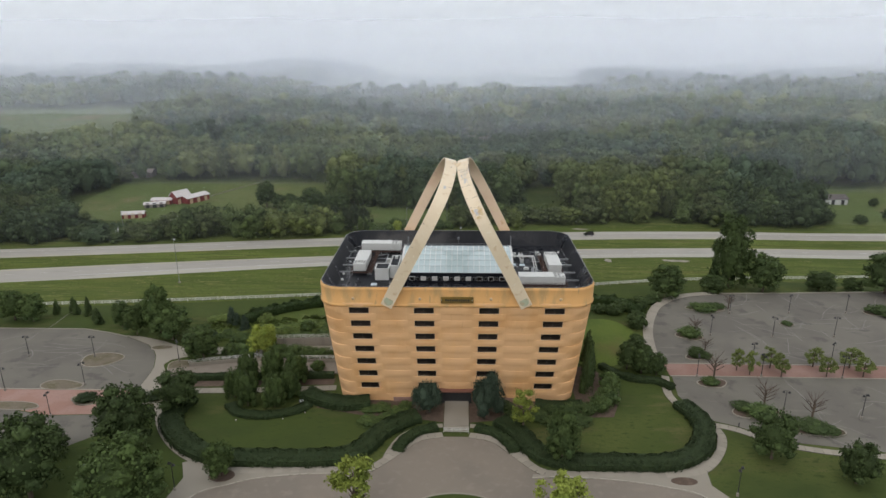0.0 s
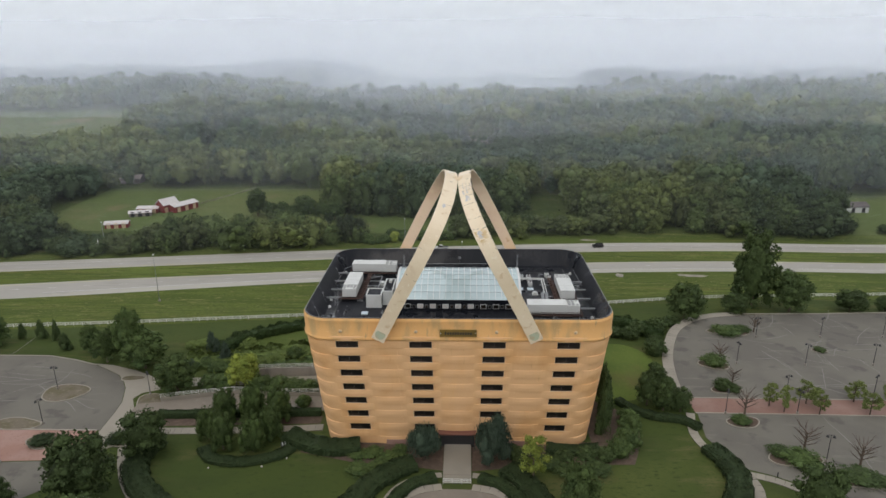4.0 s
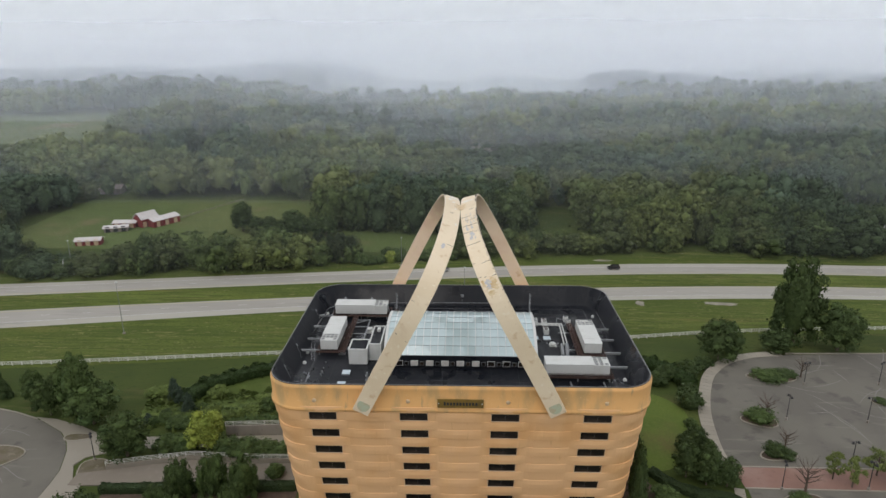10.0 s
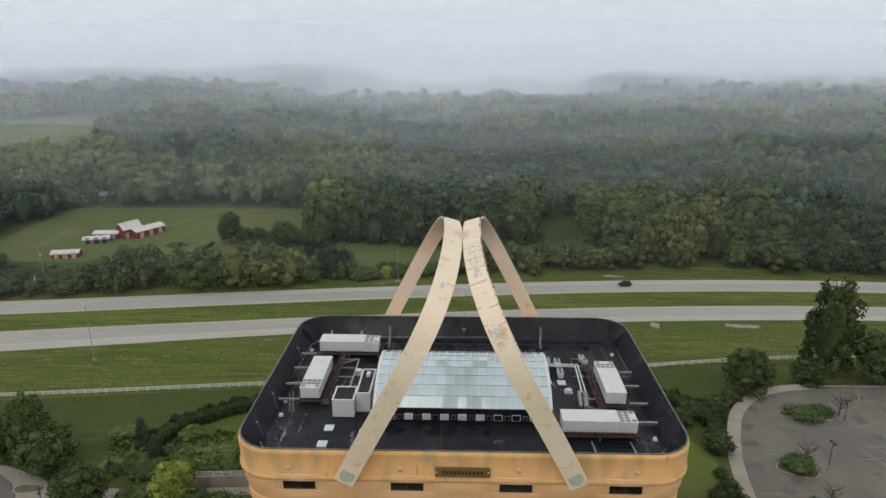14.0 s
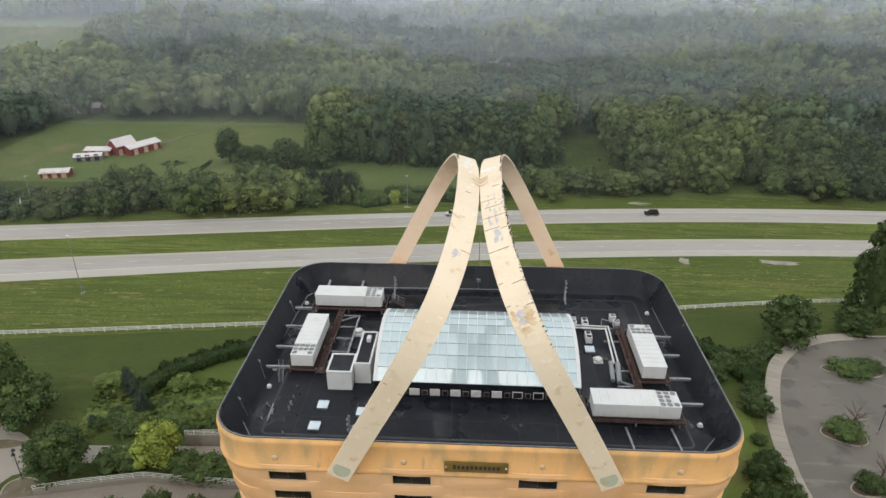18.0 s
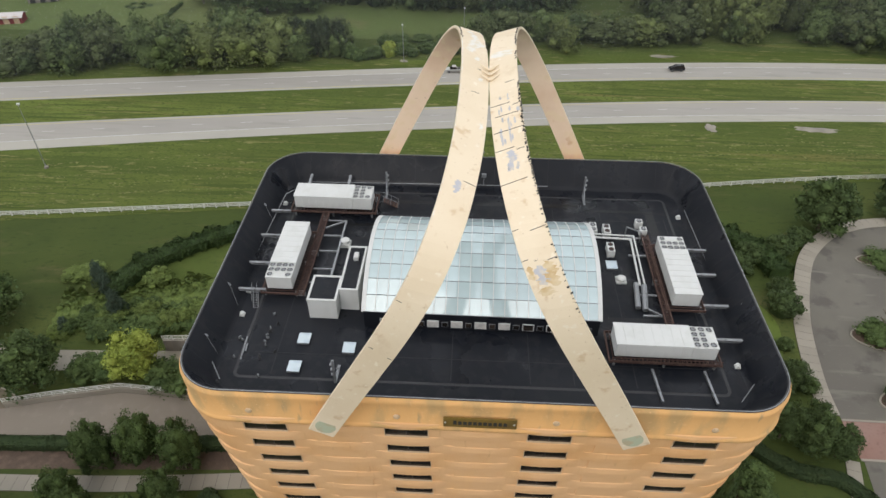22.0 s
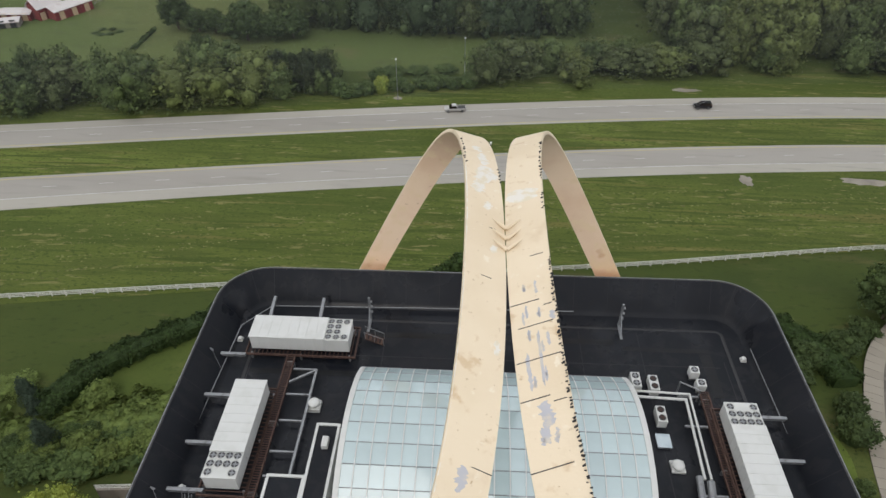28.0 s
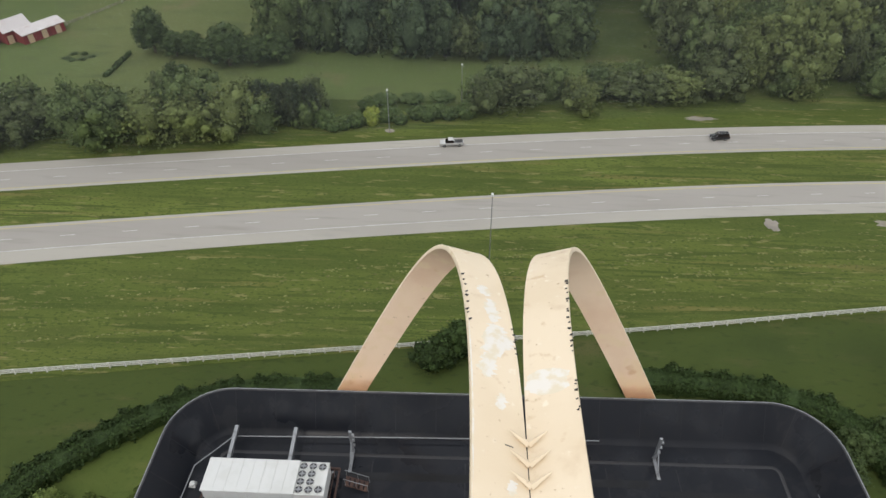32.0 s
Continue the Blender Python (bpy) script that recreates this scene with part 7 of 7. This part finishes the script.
def roof_shed(x0, x1, y0, y1, h, label):
    ob = thing("roof_shed", label, "shed", ((x0 + x1) / 2, (y0 + y1) / 2, DECK), 0, "roof sheds")
    w, d = x1 - x0, y1 - y0
    part("wall", box(0, 0, h / 2 - 0.1, w, d, h - 0.2, 0.03), WHITE, ob)
    part("roof_sheet", box(0, 0, h - 0.12, w - 0.3, d - 0.3, 0.1), MEMBRANE, ob, "black roof sheet")
    for s in (-1, 1):
        part("coping", box(s * (w / 2 - 0.08), 0, h - 0.05, 0.26, d + 0.06, 0.22, 0.02), WHITE, ob)
        part("coping", box(0, s * (d / 2 - 0.08), h - 0.05, w - 0.36, 0.26, 0.22, 0.02), WHITE, ob)
    return ob


roof_shed(-20.15, -16.8, 13.6, 17.8, 2.95, "square white stair shed with a black roof")
roof_shed(-16.7, -14.5, 15.2, 23.1, 3.25, "long white lift shed with a black roof")
lv = thing("roof_cowl", "white louvred cowl on a shed roof", "vent", (-15.5, 20.9, DECK + 3.2))
part("cowl", box(0, 0, 0.3, 0.6, 1.1, 0.6, 0.1), WHITE, lv)


def mushroom(x, y, r, h, z=DECK, label="white mushroom roof vent"):
    ob = thing("roof_vent", label, "vent", (x, y, z), 0, "roof vents")
    part("curb", box(0, 0, h * 0.2, r * 2.1, r * 2.1, h * 0.4, 0.02), WHITE, ob)
    part("stack", rod((0, 0, h * 0.3), (0, 0, h * 0.7), r * 0.7, sides=14), WHITE, ob)
    bm = bmesh.new()
    bmesh.ops.create_uvsphere(bm, u_segments=14, v_segments=8, radius=r, matrix=Matrix.Translation((0, 0, h * 0.75)) @ Matrix.Diagonal((1, 1, 0.4, 1)))
    part("cap", bm, WHITE, ob, smooth=True)
    return ob


mushroom(-18.2, 27.2, 0.62, 1.1)
mushroom(17.4, 22.2, 0.62, 0.6)
for x, y in ((28.0, 8.9), (27.4, 35.8), (-28.5, 35.9), (-28.6, 17.6), (-28.2, 13.6)):
    mushroom(x, y, 0.28, 0.5, DECK, "small white roof drain vent")


MILKY = material("milky_blue_plastic", (0.50, 0.58, 0.62), 0.35, tones=((1.2, (0.42, 0.50, 0.55), 0.45, 0.7, ONE),))


def hatch(x, y, w, d):
    ob = thing("roof_hatch", "low white square roof hatch", "hatch", (x, y, DECK), 0, "roof hatches")
    part("curb", box(0, 0, 0.12, w, d, 0.26, 0.02), STEEL, ob)
    part("lid", box(0, 0, 0.3, w + 0.1, d + 0.1, 0.1, 0.03), MILKY, ob, "milky blue-white dome sheet")


for x, y in ((-20.0, 10.1), (-20.2, 6.0), (-14.7, 9.0), (16.6, 24.9)):
    hatch(x, y, 1.3, 1.45)
hatch(14.6, 25.0, 0.6, 1.2)
walk_rng = random.Random(3)
for x, y in ((-24.4, 13.8), (-23.6, 12.3), (-24.3, 11.6), (-24.2, 11.1), (-24.4, 10.5), (-24.2, 10.0), (-24.4, 9.5), (-24.2, 9.0), (-24.5, 7.5), (-24.3, 7.0), (-23.8, 4.6), (-27.2, 7.1), (-27.4, 9.9), (-27.0, 9.6), (-28.0, 3.6), (-12.0, 4.2), (-22.9, 8.1), (-9.5, 8.4)):
    a = thing("roof_anchor", "small grey anchor bracket on the roof", "bracket", (x, y, DECK), walk_rng.uniform(0, 180), "roof anchors")
    part("plate", box(0, 0, 0.04, 0.42, 0.3, 0.08), DARK, a)
    part("lug", box(0, 0, 0.2, 0.3, 0.1, 0.28, 0.02), STEEL if walk_rng.random() < 0.6 else DARK, a)
for x0, y0, x1, y1 in ((-26.4, 6.8, -26.6, 10.1), (-28.9, 8.2, -29.0, 9.7), (-26.2, 8.0, -26.3, 9.1)):
    beam((x0, y0, DECK + 0.1), (x1, y1, DECK + 0.1), "short steel rail lying on the roof", 0.07)
for sx, y0, y1 in ((-1, 32.3, 31.0), (-1, 16.2, 14.6), (-1, 8.0, 7.0), (1, 32.4, 31.4), (1, 16.4, 15.0), (1, 25.2, 24.4)):
    p = thing("cable_sensor", "small dark sensor head on the parapet slope with a cable", "sensor", (0, 0, 0), 0, "parapet sensors")
    a, b = (sx * 30.1, y0, 28.8), (sx * 28.95, y1, 27.05)
    part("cable", rod(a, b, 0.02, sides=5), STEEL, p)
    part("head", rod((a[0] - 0.12 * sx, a[1], a[2] - 0.1), (a[0] + 0.12 * sx, a[1], a[2] + 0.25), 0.12, sides=8, r2=0.08), STEEL, p)
# darker, glossier strips laid flat on the deck
for x0, x1, y0, y1 in ((23.2, 24.4, 30.4, 36.3), (14.8, 24.4, 36.4, 37.0), (-26, -12, 31.5, 32.2), (-14, 14, 37.2, 38.0), (15.2, 20.5, 14.6, 15.6)):
    part("wet_path", box((x0 + x1) / 2, (y0 + y1) / 2, DECK + 0.004, x1 - x0, y1 - y0, 0.012), GLOSSROOF, building)


def davit(x, y, turn):
    """A leaning steel hoist stand."""
    ob = thing("davit_stand", "leaning galvanised davit stand by the parapet", "hoist", (x, y, DECK), turn, "davits")
    part("mast", box(0, 0, 1.7, 0.26, 0.22, 3.4, 0.02), STEEL, ob)
    part("brace", rod((0, -0.1, 1.9), (0, -2.0, 0.0), 0.07), STEEL, ob)
    part("foot", box(0, -1.0, 0.06, 0.3, 2.4, 0.12), STEEL, ob)
    for z in (1.2, 2.0, 2.8):
        part("pulley", rod((0.12, 0, z), (0.32, 0, z), 0.16, sides=10), STEEL, ob)


davit(14.6, 40.4, 0)
davit(-14.2, 40.0, 0)
davit(-15.4, 4.4, 180)
st = thing("roof_stair", "small rusty stair with rails on the roof", "stairs", (-13.2, 36.4, DECK), 0)
for k in range(5):
    part("tread", box(-0.9 + k * 0.42, 0, 0.95 - 0.19 * k, 0.32, 0.9, 0.04), RUST, st)
for s in (-0.45, 0.45):
    part("stringer", rod((-1.1, s, 1.0), (0.95, s, 0.0), 0.06), RUST, st)
    part("handrail", rod((-1.1, s, 2.0), (0.95, s, 1.0), 0.035), STEEL, st)
    for k in (0, 1, 2):
        part("post", rod((-1.0 + k, s, 0.95 - 0.48 * k), (-1.0 + k, s, 1.95 - 0.48 * k), 0.03), STEEL, st)
ld = thing("roof_ladder", "grey caged ladder beside a rooftop unit", "ladder", (-27.0, 14.9, DECK), 0)
for s in (-0.3, 0.3):
    part("stile", rod((s, 0, 0), (s, 1.2, 1.9), 0.04), STEEL, ld)
    part("handrail", rod((s, 0.0, 1.0), (s, 1.2, 2.9), 0.03), STEEL, ld)
for k in range(7):
    part("rung", rod((-0.3, 0.16 * k, 0.26 * k), (0.3, 0.16 * k, 0.26 * k), 0.025), STEEL, ld)
ar = thing("roof_camera_mast", "small grey sensor mast on the parapet", "mast", (0.0, 42.0, 27.4))
part("mast", rod((0, 0, -0.6), (0, 0, 1.2), 0.05), STEEL, ar)
part("box", box(0, -0.1, 1.1, 0.7, 0.3, 0.6, 0.03), STEEL, ar)

# barrel-vaulted skylight
sky_light = thing("skylight", "barrel-vaulted skylight of pale glass panes in white bars", "skylight", (-0.1, 21.7, DECK))
SX, HALF, EAVE, RISE = 13.4, 9.05, 2.4, 3.4
RAD = (HALF * HALF + RISE * RISE) / (2 * RISE)
SPAN = math.asin(HALF / RAD)


def vault(t):
    """Across the vault: t from -1 (front) to 1 (rear)."""
    a = t * SPAN
    return RAD * math.sin(a), EAVE + RISE - RAD * (1 - math.cos(a))


for s in (-1, 1):
    part("long_wall", box(0, s * (HALF - 0.1), EAVE / 2 - 0.05, 2 * SX, 0.3, EAVE + 0.02), MEMBRANE, sky_light, "black wall below the vault")
NC, NR = 20, 10
pane_mesh = None
for j in range(NR):
    y0, z0 = vault(-1 + 2 * j / NR)
    y1, z1 = vault(-1 + 2 * (j + 1) / NR)
    ang = math.degrees(math.atan2(z1 - z0, y1 - y0))
    ln = math.hypot(y1 - y0, z1 - z0)
    for i in range(NC):
        if pane_mesh is None:
            o = part("pane", box(0, 0, 0, 2 * SX / NC - 0.07, ln - 0.07, 0.04), PANE, sky_light)
            pane_mesh = o.data
        else:
            o = shared("pane", pane_mesh, sky_light)
        o.matrix_local = pose(-SX + (i + 0.5) * 2 * SX / NC, (y0 + y1) / 2, (z0 + z1) / 2, ang, 0, 0)
for j in range(NR + 1):
    y0, z0 = vault(-1 + 2 * j / NR)
    part("purlin", box(0, y0, z0, 2 * SX, 0.07, 0.11), STEEL, sky_light)
for i in range(NC + 1):
    w = 0.5 if i in (0, NC) else 0.09
    v, f = [], []
    for j in range(25):
        y, z = vault(-1 + 2 * j / 24)
        x = -SX + 2 * SX * i / NC
        v += [(x - w / 2, y, z - 0.08), (x + w / 2, y, z - 0.08), (x + w / 2, y, z + 0.07), (x - w / 2, y, z + 0.07)]
    for j in range(24):
        f += [(j * 4 + k, j * 4 + (k + 1) % 4, j * 4 + 4 + (k + 1) % 4, j * 4 + 4 + k) for k in range(4)]
    f += [(0, 1, 2, 3), (99, 98, 97, 96)]
    link("rib", v, f, WHITE, sky_light)
for s in (-1, 1):
    v = [(s * SX, *vault(-1 + 2 * j / 24)) for j in range(25)] + [(s * SX, HALF, 0), (s * SX, -HALF, 0)]
    v2 = [(x - s * 0.2, y, z) for x, y, z in v]
    n = len(v)
    f = [tuple(range(n)), tuple(reversed(range(n, 2 * n)))] + [(k, (k + 1) % n, n + (k + 1) % n, n + k) for k in range(n)]
    link("end_wall", v + v2, f, WHITE, sky_light)
# Pale colour stands for light inside five windows; the others are dark glass.
LIT_PANE = material("pale_lit_blind", (0.52, 0.50, 0.47), 0.8, tones=((1.5, (0.40, 0.39, 0.37), 0.5, 0.7, ONE),))
for k in range(-4, 5):
    x = k * 2.72
    w = part("window", box(x, -HALF - 0.08, 0.95, 1.35, 0.1, 1.05, 0.02), WHITE, sky_light)
    part("blind", box(x, -HALF - 0.14, 0.95, 1.15, 0.04, 0.85), LIT_PANE if -3 <= k <= 1 else GLASS, w)
    v = part("window", box(x + 1.36, -HALF - 0.07, 0.9, 0.75, 0.08, 0.75), STEEL, sky_light)
    part("pane", box(x + 1.36, -HALF - 0.12, 0.9, 0.62, 0.04, 0.62), GLASS, v)
